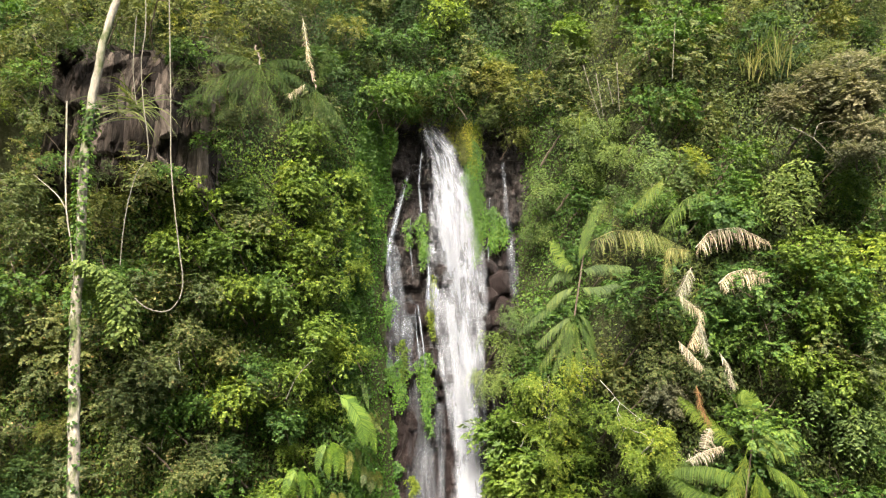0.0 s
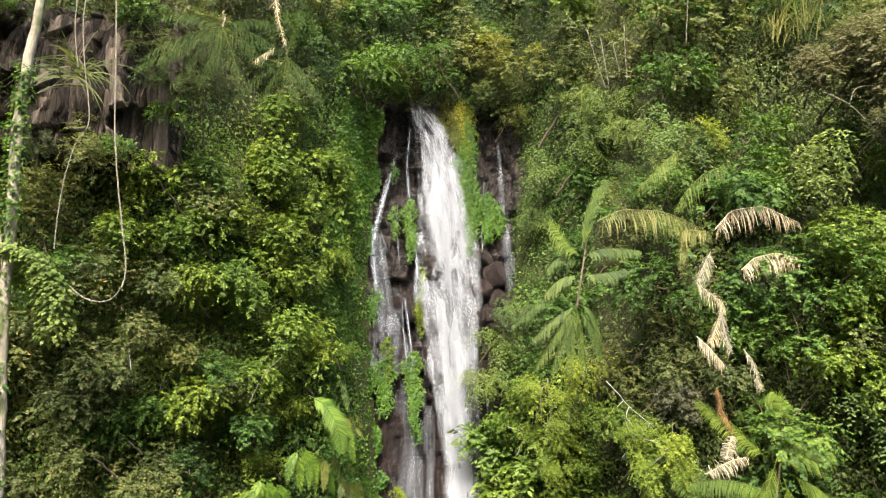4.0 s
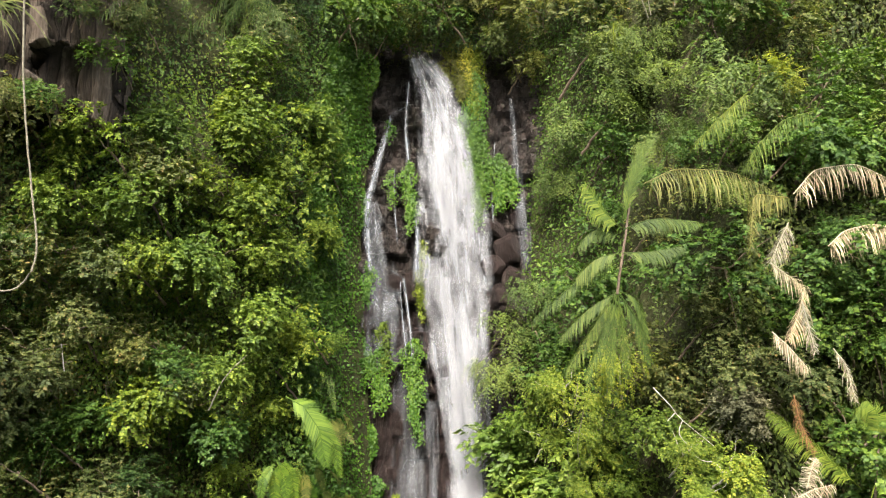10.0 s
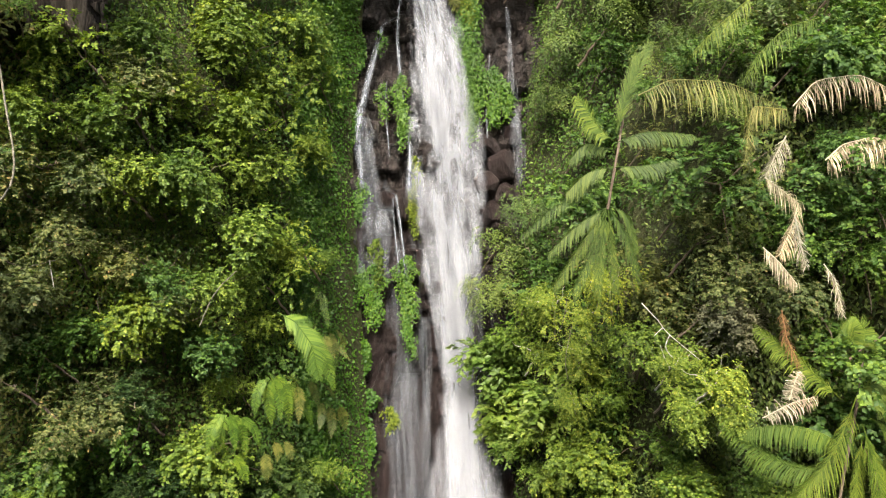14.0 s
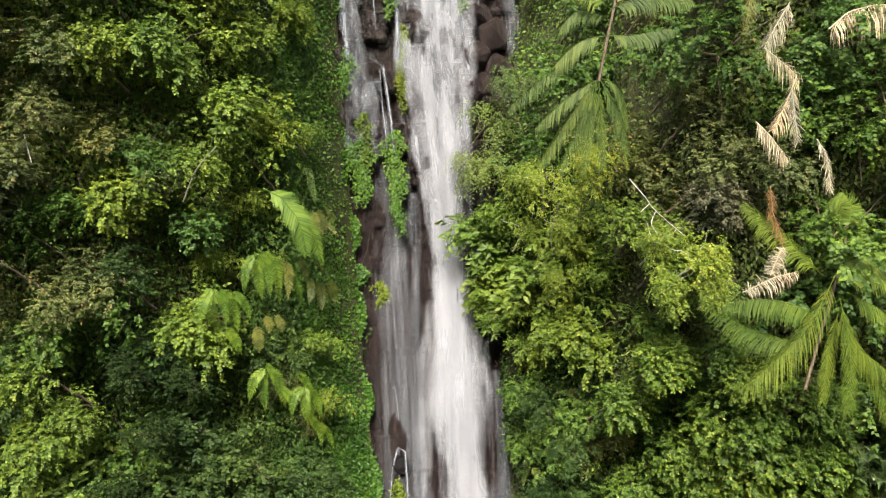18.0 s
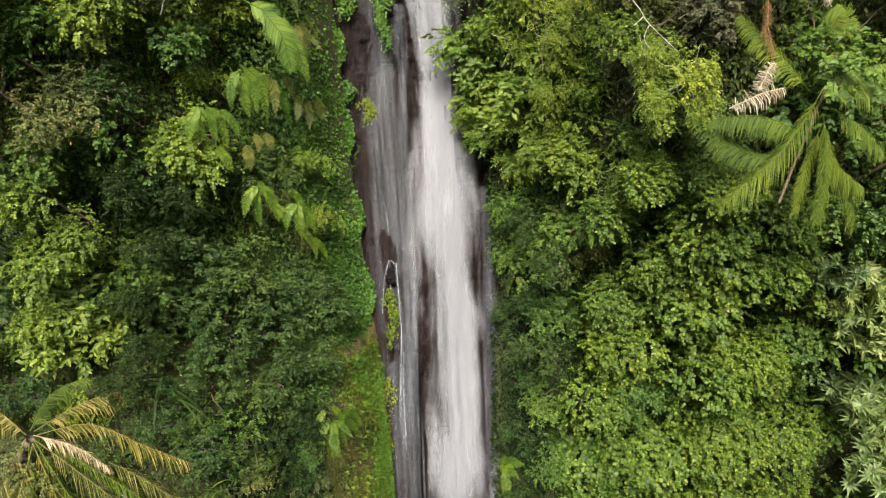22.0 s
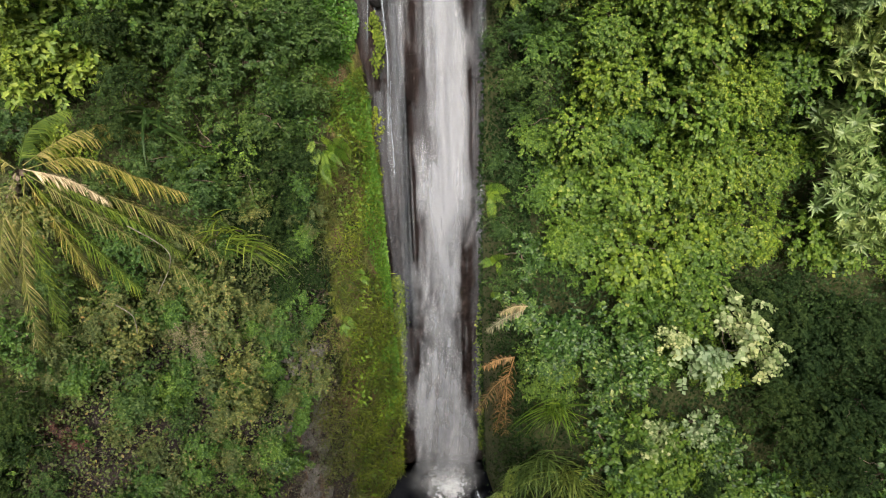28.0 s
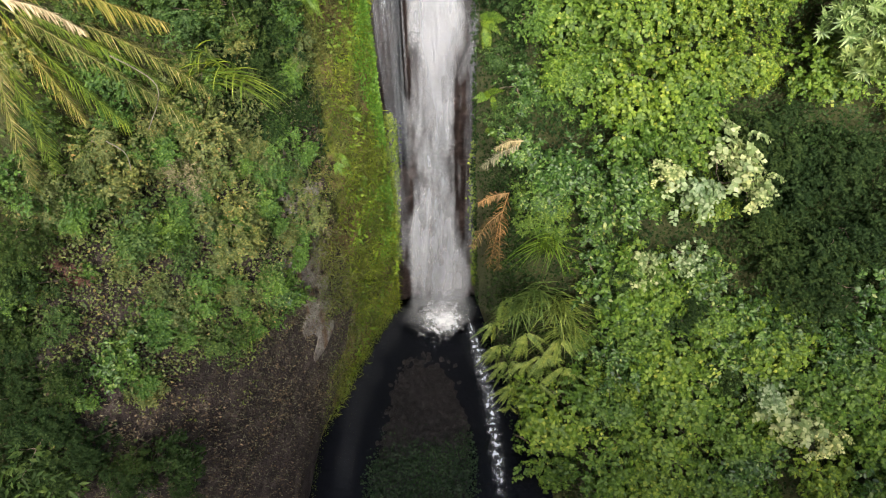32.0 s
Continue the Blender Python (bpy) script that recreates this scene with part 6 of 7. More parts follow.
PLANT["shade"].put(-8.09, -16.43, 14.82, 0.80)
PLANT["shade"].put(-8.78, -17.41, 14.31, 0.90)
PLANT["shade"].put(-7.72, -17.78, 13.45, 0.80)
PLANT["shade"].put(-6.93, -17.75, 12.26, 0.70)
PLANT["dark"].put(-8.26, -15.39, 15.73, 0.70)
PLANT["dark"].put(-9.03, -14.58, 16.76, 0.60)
# dark hollow higher on the left: shade painted by leaf colour
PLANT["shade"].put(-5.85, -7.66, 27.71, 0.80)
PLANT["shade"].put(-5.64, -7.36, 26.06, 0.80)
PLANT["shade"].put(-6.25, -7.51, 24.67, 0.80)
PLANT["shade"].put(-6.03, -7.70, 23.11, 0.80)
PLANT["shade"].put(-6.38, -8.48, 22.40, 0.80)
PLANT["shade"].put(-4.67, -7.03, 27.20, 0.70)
PLANT["dark"].put(4.92, -5.39, 25.93, 0.80)
PLANT["dark"].put(5.64, -6.70, 25.05, 0.80)
PLANT["dark"].put(4.91, -5.33, 23.39, 0.80)
PLANT["dark"].put(5.43, -6.55, 22.18, 0.80)
PLANT["dark"].put(4.59, -5.39, 21.54, 0.70)
PLANT["dark"].put(6.26, -7.49, 26.64, 0.70)
PLANT["weeping"].put(7.68, -7.24, 39.36, 0.90)
PLANT["shrub"].put(8.05, -8.56, 38.27, 0.90)
PLANT["dull"].put(7.65, -8.09, 37.38, 0.80)
PLANT["shrub"].put(7.22, -6.94, 38.02, 0.80)
PLANT["weeping"].put(8.13, -9.23, 37.06, 0.80)
PLANT["shrub"].put(8.52, -9.52, 38.22, 0.90)

wild(5, 2.15, 0.8, 1.15, 2.05, 0.36)
wild(6, 1.15, 0.3, 0.75, 1.1, 0.85)
slope_shrubs()

# palms
young = tagged(new("palm_tree"), "green palm with drooping feather fronds among bushes", "palm")
frond(young, rounded([(5.29, -11.49, 35.89), (5.53, -11.49, 36.73), (5.97, -11.49, 37.68)]), 0.38, "palm", np.random.default_rng(300), 52, hang=0.2, sweep=2.2, stalk=0.018, wide=0.03, loose=0.12)
frond(young, rounded([(5.29, -11.39, 35.92), (5.48, -11.39, 36.64), (5.75, -11.38, 37.50)]), 0.30, "palm", np.random.default_rng(301), 52, hang=0.2, sweep=2.4, stalk=0.018, wide=0.03, loose=0.12)
frond(young, rounded([(5.18, -11.59, 35.70), (4.85, -11.59, 36.05), (4.50, -11.59, 36.61)]), 0.45, "palm", np.random.default_rng(302), 52, hang=0.9, sweep=1.1, stalk=0.018, wide=0.03, loose=0.12)
frond(young, rounded([(5.23, -11.59, 35.66), (5.87, -11.59, 35.87), (6.74, -11.60, 35.81)]), 0.45, "palm_mid", np.random.default_rng(303), 52, hang=1.1, sweep=1.0, stalk=0.018, wide=0.03, loose=0.12)
frond(young, rounded([(5.13, -11.68, 35.16), (4.66, -11.69, 35.05), (4.22, -11.69, 34.66)]), 0.45, "palm_mid", np.random.default_rng(304), 52, hang=0.9, sweep=1.1, stalk=0.018, wide=0.03, loose=0.12)
frond(young, rounded([(5.15, -11.48, 35.08), (4.22, -11.49, 34.57), (3.37, -11.48, 33.87)]), 0.36, "palm_mid", np.random.default_rng(305), 52, hang=0.9, sweep=1.2, stalk=0.018, wide=0.03, loose=0.12)
frond(young, rounded([(5.17, -11.69, 35.16), (5.73, -11.69, 35.18), (6.33, -11.69, 35.29)]), 0.41, "palm_mid", np.random.default_rng(306), 52, hang=0.9, sweep=1.0, stalk=0.018, wide=0.03, loose=0.12)
frond(young, rounded([(5.23, -11.38, 35.56), (4.70, -11.39, 35.69), (4.34, -11.39, 35.34)]), 0.36, "palm_mid", np.random.default_rng(307), 52, hang=1.0, sweep=1.0, stalk=0.018, wide=0.03, loose=0.12)
frond(young, rounded([(4.98, -11.69, 34.35), (4.53, -11.69, 33.71), (3.94, -11.69, 32.84)]), 0.45, "palm_mid", np.random.default_rng(308), 52, hang=0.8, sweep=1.5, stalk=0.018, wide=0.03, loose=0.12)
frond(young, rounded([(4.93, -11.88, 34.29), (4.63, -11.89, 33.48), (4.27, -11.89, 32.70)]), 0.45, "palm_mid", np.random.default_rng(309), 52, hang=0.8, sweep=1.5, stalk=0.018, wide=0.03, loose=0.12)
frond(young, rounded([(4.93, -11.98, 34.28), (4.79, -11.99, 33.48), (4.70, -11.99, 32.64)]), 0.41, "palm_mid", np.random.default_rng(310), 52, hang=0.8, sweep=1.6, stalk=0.018, wide=0.03, loose=0.12)
frond(young, rounded([(4.98, -11.89, 34.29), (5.04, -11.88, 33.48), (5.09, -11.90, 32.79)]), 0.41, "palm_mid", np.random.default_rng(311), 52, hang=0.8, sweep=1.6, stalk=0.018, wide=0.03, loose=0.12)
frond(young, rounded([(5.05, -11.69, 34.35), (5.36, -11.70, 33.81), (5.60, -11.69, 33.03)]), 0.45, "palm_mid", np.random.default_rng(312), 52, hang=0.8, sweep=1.5, stalk=0.018, wide=0.03, loose=0.12)
frond(young, rounded([(5.08, -11.60, 34.40), (5.41, -11.58, 34.21), (5.58, -11.60, 33.49)]), 0.36, "palm_mid", np.random.default_rng(313), 52, hang=0.9, sweep=1.3, stalk=0.018, wide=0.03, loose=0.12)
frond(young, rounded([(5.04, -11.48, 34.39), (4.48, -11.49, 34.06), (3.89, -11.50, 33.51)]), 0.41, "palm_mid", np.random.default_rng(314), 52, hang=0.9, sweep=1.3, stalk=0.018, wide=0.03, loose=0.12)
limb("stem", [(5.49, -11.30, 36.36), (5.32, -11.28, 35.46), (5.11, -11.29, 34.39)], 0.02, 0.03, BARK, "reddish brown stem", "palm", 5, young)
dead_frond([(8.99, -11.08, 36.50), (9.47, -11.09, 37.03), (10.39, -11.09, 37.15), (11.28, -11.08, 36.67)], 0.60, "dry", 60, "pale dry palm frond with hanging leaflets", 3.0)
dead_frond([(9.56, -11.14, 35.36), (9.93, -11.13, 35.69), (10.53, -11.15, 35.83), (11.10, -11.14, 35.68)], 0.55, "dry", 61, "pale dry palm frond with hanging leaflets", 3.0)
dead_frond([(8.77, -11.19, 35.86), (8.53, -11.19, 35.45), (8.31, -11.18, 35.01)], 0.42, "dry", 62, "folded dry palm frond with bleached leaflets", 1.2)
dead_frond([(8.28, -11.24, 35.00), (8.60, -11.24, 34.76), (8.93, -11.24, 34.48)], 0.42, "dry", 63, "folded dry palm frond with bleached leaflets", 1.2)
dead_frond([(8.91, -11.29, 34.48), (8.73, -11.28, 33.93), (8.48, -11.28, 33.43)], 0.42, "dry", 64, "folded dry palm frond with bleached leaflets", 1.5)
dead_frond([(8.80, -11.34, 34.21), (8.88, -11.34, 33.70), (8.97, -11.34, 33.20)], 0.38, "dry", 65, "folded dry palm frond with bleached leaflets", 1.5)
dead_frond([(8.12, -11.38, 33.59), (8.41, -11.40, 33.31), (8.76, -11.38, 32.87)], 0.40, "dry", 66, "brown dry palm frond hanging in the bushes", 2.0)
dead_frond([(9.27, -11.44, 33.25), (9.49, -11.44, 32.92), (9.60, -11.44, 32.22)], 0.30, "dry", 67, "bleached frond stalk hanging from a palm", 1.5)
dead_frond([(5.72, -11.50, 36.63), (6.39, -11.49, 36.96), (7.55, -11.49, 36.89), (8.66, -11.49, 36.32)], 0.75, "straw", 68, "yellowing palm frond with long hanging leaflets", 3.0)
dead_frond([(8.63, -11.54, 36.30), (7.94, -11.55, 36.39), (7.77, -11.54, 35.28)], 0.50, "straw", 69, "yellowing palm frond with long hanging leaflets", 2.5)
dead_frond([(9.34, -11.59, 38.14), (8.67, -11.59, 37.96), (8.08, -11.60, 37.40), (7.80, -11.59, 36.92)], 0.55, "palm", 70, "arching green palm frond over the bushes", 2.0)
dead_frond([(8.00, -11.65, 38.57), (7.49, -11.64, 38.14), (6.79, -11.64, 37.46)], 0.50, "palm", 71, "arching green palm frond over the bushes", 2.0)
dead_frond([(8.32, -10.59, 30.14), (9.00, -10.60, 30.47), (9.41, -10.58, 30.55)], 0.35, "dry", 80, "bleached dry palm frond in the bushes", 1.2)
dead_frond([(8.89, -10.58, 30.49), (9.03, -10.60, 30.91), (9.14, -10.58, 31.08)], 0.3, "dry", 81, "bleached dry palm frond in the bushes", 1.2)
dead_frond([(8.86, -10.48, 32.34), (8.93, -10.49, 31.77), (9.17, -10.50, 31.19)], 0.3, "rust", 82, "dry brown stems hanging from a palm", 1.2)
broad = tagged(new("palm_tree"), "large green palm with broad arching fronds", "palm")
frond(broad, rounded([(10.09, -10.89, 30.59), (9.78, -10.89, 29.89), (9.31, -10.88, 29.12), (8.27, -10.89, 28.16)]), 0.75, "palm", np.random.default_rng(330), 84, hang=0.9, sweep=1.0, stalk=0.02, wide=0.028, loose=0.1)
frond(broad, rounded([(9.93, -10.59, 29.17), (9.16, -10.58, 29.11), (8.37, -10.59, 29.42), (7.56, -10.60, 30.09)]), 0.60, "palm", np.random.default_rng(331), 84, hang=0.5, sweep=1.1, stalk=0.02, wide=0.028, loose=0.1)
frond(broad, rounded([(9.97, -10.69, 29.55), (9.35, -10.69, 29.89), (8.64, -10.68, 30.01), (7.83, -10.69, 29.90)]), 0.55, "palm", np.random.default_rng(332), 84, hang=1.6, sweep=0.8, stalk=0.02, wide=0.028, loose=0.1)
frond(broad, rounded([(10.18, -10.79, 30.69), (10.71, -10.79, 30.92), (11.50, -10.79, 31.08)]), 0.60, "palm", np.random.default_rng(333), 84, hang=1.2, sweep=0.9, stalk=0.02, wide=0.028, loose=0.1)
frond(broad, rounded([(10.19, -10.88, 30.41), (10.69, -10.88, 30.64), (11.47, -10.90, 30.69)]), 0.65, "palm", np.random.default_rng(334), 84, hang=1.2, sweep=0.9, stalk=0.02, wide=0.028, loose=0.1)
frond(broad, rounded([(10.12, -10.29, 30.46), (9.33, -10.28, 31.22), (8.42, -10.30, 31.97)]), 0.55, "palm", np.random.default_rng(335), 84, hang=0.5, sweep=1.2, stalk=0.02, wide=0.028, loose=0.1)
frond(broad, rounded([(10.37, -10.79, 29.69), (10.72, -10.79, 28.97), (11.42, -10.80, 28.42)]), 0.60, "palm", np.random.default_rng(336), 84, hang=0.9, sweep=1.1, stalk=0.02, wide=0.028, loose=0.1)
frond(broad, rounded([(10.12, -11.00, 30.08), (10.40, -11.00, 28.90), (10.41, -10.99, 27.69)]), 0.65, "palm", np.random.default_rng(337), 84, hang=0.8, sweep=1.3, stalk=0.02, wide=0.028, loose=0.1)
frond(broad, rounded([(10.38, -10.69, 31.43), (10.42, -10.70, 31.94), (10.20, -10.70, 32.20), (10.00, -10.69, 31.94)]), 0.45, "palm", np.random.default_rng(338), 84, hang=1.0, sweep=1.0, stalk=0.02, wide=0.028, loose=0.1)
frond(broad, rounded([(10.30, -10.68, 29.79), (10.10, -10.69, 28.70), (10.05, -10.69, 27.83)]), 0.50, "palm", np.random.default_rng(339), 84, hang=0.8, sweep=1.3, stalk=0.02, wide=0.028, loose=0.1)
frond(broad, rounded([(10.38, -10.80, 30.16), (11.05, -10.80, 29.80), (11.70, -10.79, 29.20)]), 0.60, "palm", np.random.default_rng(340), 84, hang=1.0, sweep=1.0, stalk=0.02, wide=0.028, loose=0.1)
frond(broad, rounded([(10.44, -10.70, 29.43), (11.14, -10.69, 28.33), (11.46, -10.69, 27.45)]), 0.60, "palm", np.random.default_rng(341), 84, hang=0.9, sweep=1.2, stalk=0.02, wide=0.028, loose=0.1)
limb("stem", [(10.54, -10.50, 31.76), (10.42, -10.50, 30.94), (10.26, -10.49, 30.11), (9.99, -10.50, 29.02), (9.77, -10.50, 28.03)], 0.022, 0.034, BARK, "reddish brown stem", "palm", 6, broad)
ragged = tagged(new("palm_tree"), "yellowing palm with long ragged fronds above the slope", "palm")
frond(ragged, rounded([(-8.51, -9.58, 21.66), (-7.10, -9.71, 21.14), (-5.55, -9.90, 20.29), (-3.96, -10.25, 19.05)]), 0.77, "ragged", np.random.default_rng(360), 84, hang=0.8, sweep=1.5, stalk=0.02, wide=0.034, loose=0.24, ragged=0.5)
frond(ragged, rounded([(-8.45, -9.70, 21.63), (-6.78, -10.34, 20.68), (-5.54, -10.76, 19.78), (-4.18, -11.10, 18.57)]), 0.84, "ragged", np.random.default_rng(361), 84, hang=1.0, sweep=1.5, stalk=0.02, wide=0.034, loose=0.24, ragged=0.5)
frond(ragged, rounded([(-8.44, -9.62, 21.80), (-7.42, -8.83, 22.15), (-6.47, -8.34, 22.16), (-5.60, -8.32, 21.77)]), 0.63, "ragged", np.random.default_rng(362), 84, hang=1.1, sweep=1.5, stalk=0.02, wide=0.034, loose=0.24, ragged=0.5)
frond(ragged, rounded([(-8.30, -9.75, 21.78), (-7.14, -9.28, 21.75), (-5.75, -9.37, 21.09), (-4.69, -9.37, 20.54)]), 0.77, "ragged", np.random.default_rng(363), 84, hang=1.2, sweep=1.5, stalk=0.02, wide=0.034, loose=0.24, ragged=0.5)
frond(ragged, rounded([(-8.48, -9.73, 21.52), (-7.52, -10.79, 20.58), (-6.61, -11.81, 19.55)]), 0.84, "ragged", np.random.default_rng(364), 84, hang=1.4, sweep=1.5, stalk=0.02, wide=0.034, loose=0.24, ragged=0.5)
frond(ragged, rounded([(-8.51, -9.80, 21.59), (-8.06, -11.22, 20.49), (-7.23, -13.07, 19.10)]), 0.84, "palm", np.random.default_rng(365), 84, hang=0.8, sweep=1.5, stalk=0.02, wide=0.034, loose=0.24, ragged=0.5)
frond(ragged, rounded([(-8.57, -9.80, 21.70), (-8.77, -10.92, 20.95), (-8.70, -12.29, 20.05)]), 0.84, "ragged", np.random.default_rng(366), 84, hang=1.0, sweep=1.5, stalk=0.02, wide=0.034, loose=0.24, ragged=0.5)
frond(ragged, rounded([(-8.48, -9.71, 21.86), (-8.21, -8.94, 22.47), (-7.44, -8.45, 22.70)]), 0.63, "palm", np.random.default_rng(367), 84, hang=1.1, sweep=1.5, stalk=0.02, wide=0.034, loose=0.24, ragged=0.5)
frond(ragged, rounded([(-8.49, -9.65, 21.59), (-7.20, -10.72, 20.52), (-5.70, -11.66, 19.13)]), 0.84, "palm", np.random.default_rng(368), 84, hang=1.2, sweep=1.5, stalk=0.02, wide=0.034, loose=0.24, ragged=0.5)
frond(ragged, rounded([(-8.63, -9.66, 21.72), (-9.54, -9.34, 22.30), (-10.09, -9.74, 22.15)]), 0.70, "ragged", np.random.default_rng(369), 84, hang=1.4, sweep=1.5, stalk=0.02, wide=0.034, loose=0.24, ragged=0.5)
frond(ragged, rounded([(-8.38, -9.92, 21.55), (-8.25, -11.61, 20.36), (-7.72, -13.45, 19.05)]), 0.84, "ragged", np.random.default_rng(370), 84, hang=0.8, sweep=1.5, stalk=0.02, wide=0.034, loose=0.24, ragged=0.5)
frond(ragged, rounded([(-8.38, -9.76, 21.78), (-7.35, -9.80, 21.43), (-6.46, -10.06, 20.91)]), 0.42, "dry", np.random.default_rng(371), 84, hang=1.0, sweep=1.5, stalk=0.02, wide=0.034, loose=0.24, ragged=0.5)
frond(ragged, rounded([(-8.43, -9.57, 21.65), (-7.23, -9.92, 21.06), (-5.82, -10.22, 20.20), (-4.76, -10.56, 19.35)]), 0.70, "palm", np.random.default_rng(372), 84, hang=1.1, sweep=1.5, stalk=0.02, wide=0.034, loose=0.24, ragged=0.5)
limb("trunk", [(-9.31, -9.55, 20.44), (-8.91, -9.73, 21.03), (-8.56, -9.65, 21.56)], 0.14, 0.12, BARK, "", "palm", 7, ragged)
palm("palm_tree", (-9.0, -10.6, 19.4), ((-40, 2.6, 0.25, 0.5), (-20, 2.5, 0.4, 0.4), (-65, 2.6, 0.1, 0.6), (-90, 2.5, 0.05, 0.7), (-110, 2.4, 0.1, 0.5), (10, 2.2, 0.5, 0.4), (-52, 2.3, 0.2, 0.9), (-78, 2.3, 0.1, 1.1)), "palm_mid", 47, "green palm below the yellowing one on the slope", 0.6, (-9.6, -9.4, 18.2), 0.08, 70)
palm("palm_tree", (-5.12, -9.79, 43.38), ((-95, 2.6, 0.0, 0.4), (-120, 2.4, 0.1, 0.3), (-65, 2.5, 0.1, 0.4), (-150, 2.6, 0.2, 0.3), (-165, 2.2, 0.35, 0.3), (-35, 2.4, 0.25, 0.3), (-10, 2.2, 0.4, 0.3), (-80, 2.4, 0.05, 0.6), (-135, 2.2, 0.2, 0.6), (20, 2.0, 0.5, 0.3), (150, 2.0, 0.5, 0.3)), "frond", 45, "dark green palm hanging over the cliff edge", 0.6, (-6.24, -6.49, 46.00), 0.03)
palm("palm_tree", (-3.25, -9.18, 42.72), ((-88, 2.6, 0.0, 0.4), (-72, 2.4, 0.05, 0.4), (-108, 2.3, 0.05, 0.4), (-45, 1.8, 0.3, 0.3), (-140, 1.9, 0.3, 0.3), (75, 1.6, 0.1, 0.2), (-98, 2.0, 0.0, 0.7), (-60, 2.0, 0.1, 0.6)), "frond", 46, "dark green palm with fronds hanging straight down", 0.55, (-4.19, -5.49, 45.40), 0.03)
dead_frond([(-3.74, -9.60, 45.31), (-3.49, -9.60, 43.88), (-3.23, -9.60, 42.89)], 0.25, "dry", 83, "bleached dead palm frond at the cliff top", 1.0)
dead_frond([(-3.53, -9.59, 42.79), (-3.96, -9.59, 42.50), (-4.13, -9.60, 42.34)], 0.35, "dry", 84, "bleached dead palm frond at the cliff top", 1.0)
dead_frond([(5.21, -8.8, 11.97), (5.02, -8.8, 10.4), (4.8, -8.85, 7.12)], 0.75, "rust", 85, "rust-brown dead frond hanging beside the falls", 0.8, 40, 0.03, wide=0.045)
dead_frond([(5.1, -8.85, 11.0), (4.5, -8.85, 10.2), (3.95, -8.85, 8.68)], 0.6, "rust", 86, "rust-brown dead frond hanging beside the falls", 0.8, 40, 0.03, wide=0.045)
dead_frond([(5.05, -8.85, 10.2), (5.12, -8.85, 8.5), (5.26, -8.85, 6.81)], 0.6, "rust", 87, "rust-brown dead frond hanging beside the falls", 0.8, 40, 0.03, wide=0.045)
dead_frond([(5.2, -8.8, 11.97), (4.6, -8.8, 11.85), (4.07, -8.8, 11.45)], 0.35, "rust", 88, "rust-brown dead frond hanging beside the falls", 0.8, 40, 0.03, wide=0.045)
dead_frond([(5.37, -8.8, 14.61), (4.7, -8.8, 14.2), (4.06, -8.8, 13.51)], 0.35, "grey", 89, "grey dead frond beside the falls", 0.8, 40, 0.03, wide=0.045)
dead_frond([(5.45, -8.8, 14.75), (4.95, -8.8, 14.75), (4.5, -8.8, 14.44)], 0.3, "grey", 90, "grey dead frond beside the falls", 0.8, 40, 0.03, wide=0.045)

# ferns, grasses and long-leaved plants
big = tagged(new("fern"), "large bright green tree-fern frond by the falls", "fern")
frond(big, [(-2.76, -6.00, 32.31), (-2.25, -5.99, 32.04), (-1.81, -6.00, 31.43), (-1.62, -5.98, 30.48)], 0.6, "fern", np.random.default_rng(50), 60, wide=0.055, hang=0.15, stalk=0.03, loose=0.03, ragged=0.1, tip=0.5)
frond(big, [(-2.35, -5.9, 32.1), (-1.85, -5.85, 31.7), (-1.45, -5.8, 31.0), (-1.25, -5.75, 30.2)], 0.45, "fern", np.random.default_rng(51), 50, wide=0.05, hang=0.3, stalk=0.02, loose=0.03, ragged=0.1, tip=0.6)
hanging_fern("fern with broad fronds on the mossy bank", "fern", 140, [[(-1.38, -6.43, 20.22), (-1.58, -6.77, 19.92), (-1.49, -6.97, 19.48)], [(-1.24, -6.38, 20.27), (-0.96, -6.22, 19.85), (-0.88, -6.40, 19.31)], [(-1.08, -6.40, 19.98), (-0.70, -6.08, 19.41), (-0.31, -5.74, 18.54)], [(-1.15, -6.64, 19.93), (-1.08, -6.84, 19.42), (-0.94, -6.93, 18.81)], [(-0.91, -6.22, 20.07), (-0.57, -5.88, 19.61), (-0.29, -5.68, 19.01)]], 0.2)
hanging_fern("fern hanging in a row down the bank", "fern", 141, [[(-3.13, -5.87, 27.26), (-2.98, -5.78, 26.83), (-2.85, -5.74, 26.39)], [(-2.21, -5.48, 27.14), (-1.89, -5.28, 26.75), (-1.75, -5.20, 26.13)], [(-2.05, -5.55, 26.33), (-1.79, -5.38, 25.99), (-1.72, -5.36, 25.58)], [(-1.60, -5.28, 25.50), (-1.34, -4.99, 25.08), (-1.19, -4.89, 24.54)], [(-2.84, -6.02, 27.53), (-2.67, -5.95, 27.12), (-2.51, -5.89, 26.62)], [(-1.83, -5.70, 25.96), (-1.53, -5.36, 25.31), (-1.46, -5.38, 24.78)], [(-2.46, -6.03, 26.82), (-2.21, -5.94, 26.47), (-2.10, -5.91, 26.04)]], 0.2)
hanging_fern("fern at the foot of the green dome", "lime", 142, [[(4.68, -4.48, 23.83), (4.54, -4.27, 23.45), (4.50, -4.29, 23.01)], [(4.72, -4.63, 23.84), (4.89, -4.97, 23.74), (4.97, -5.12, 23.52)]], 0.2)
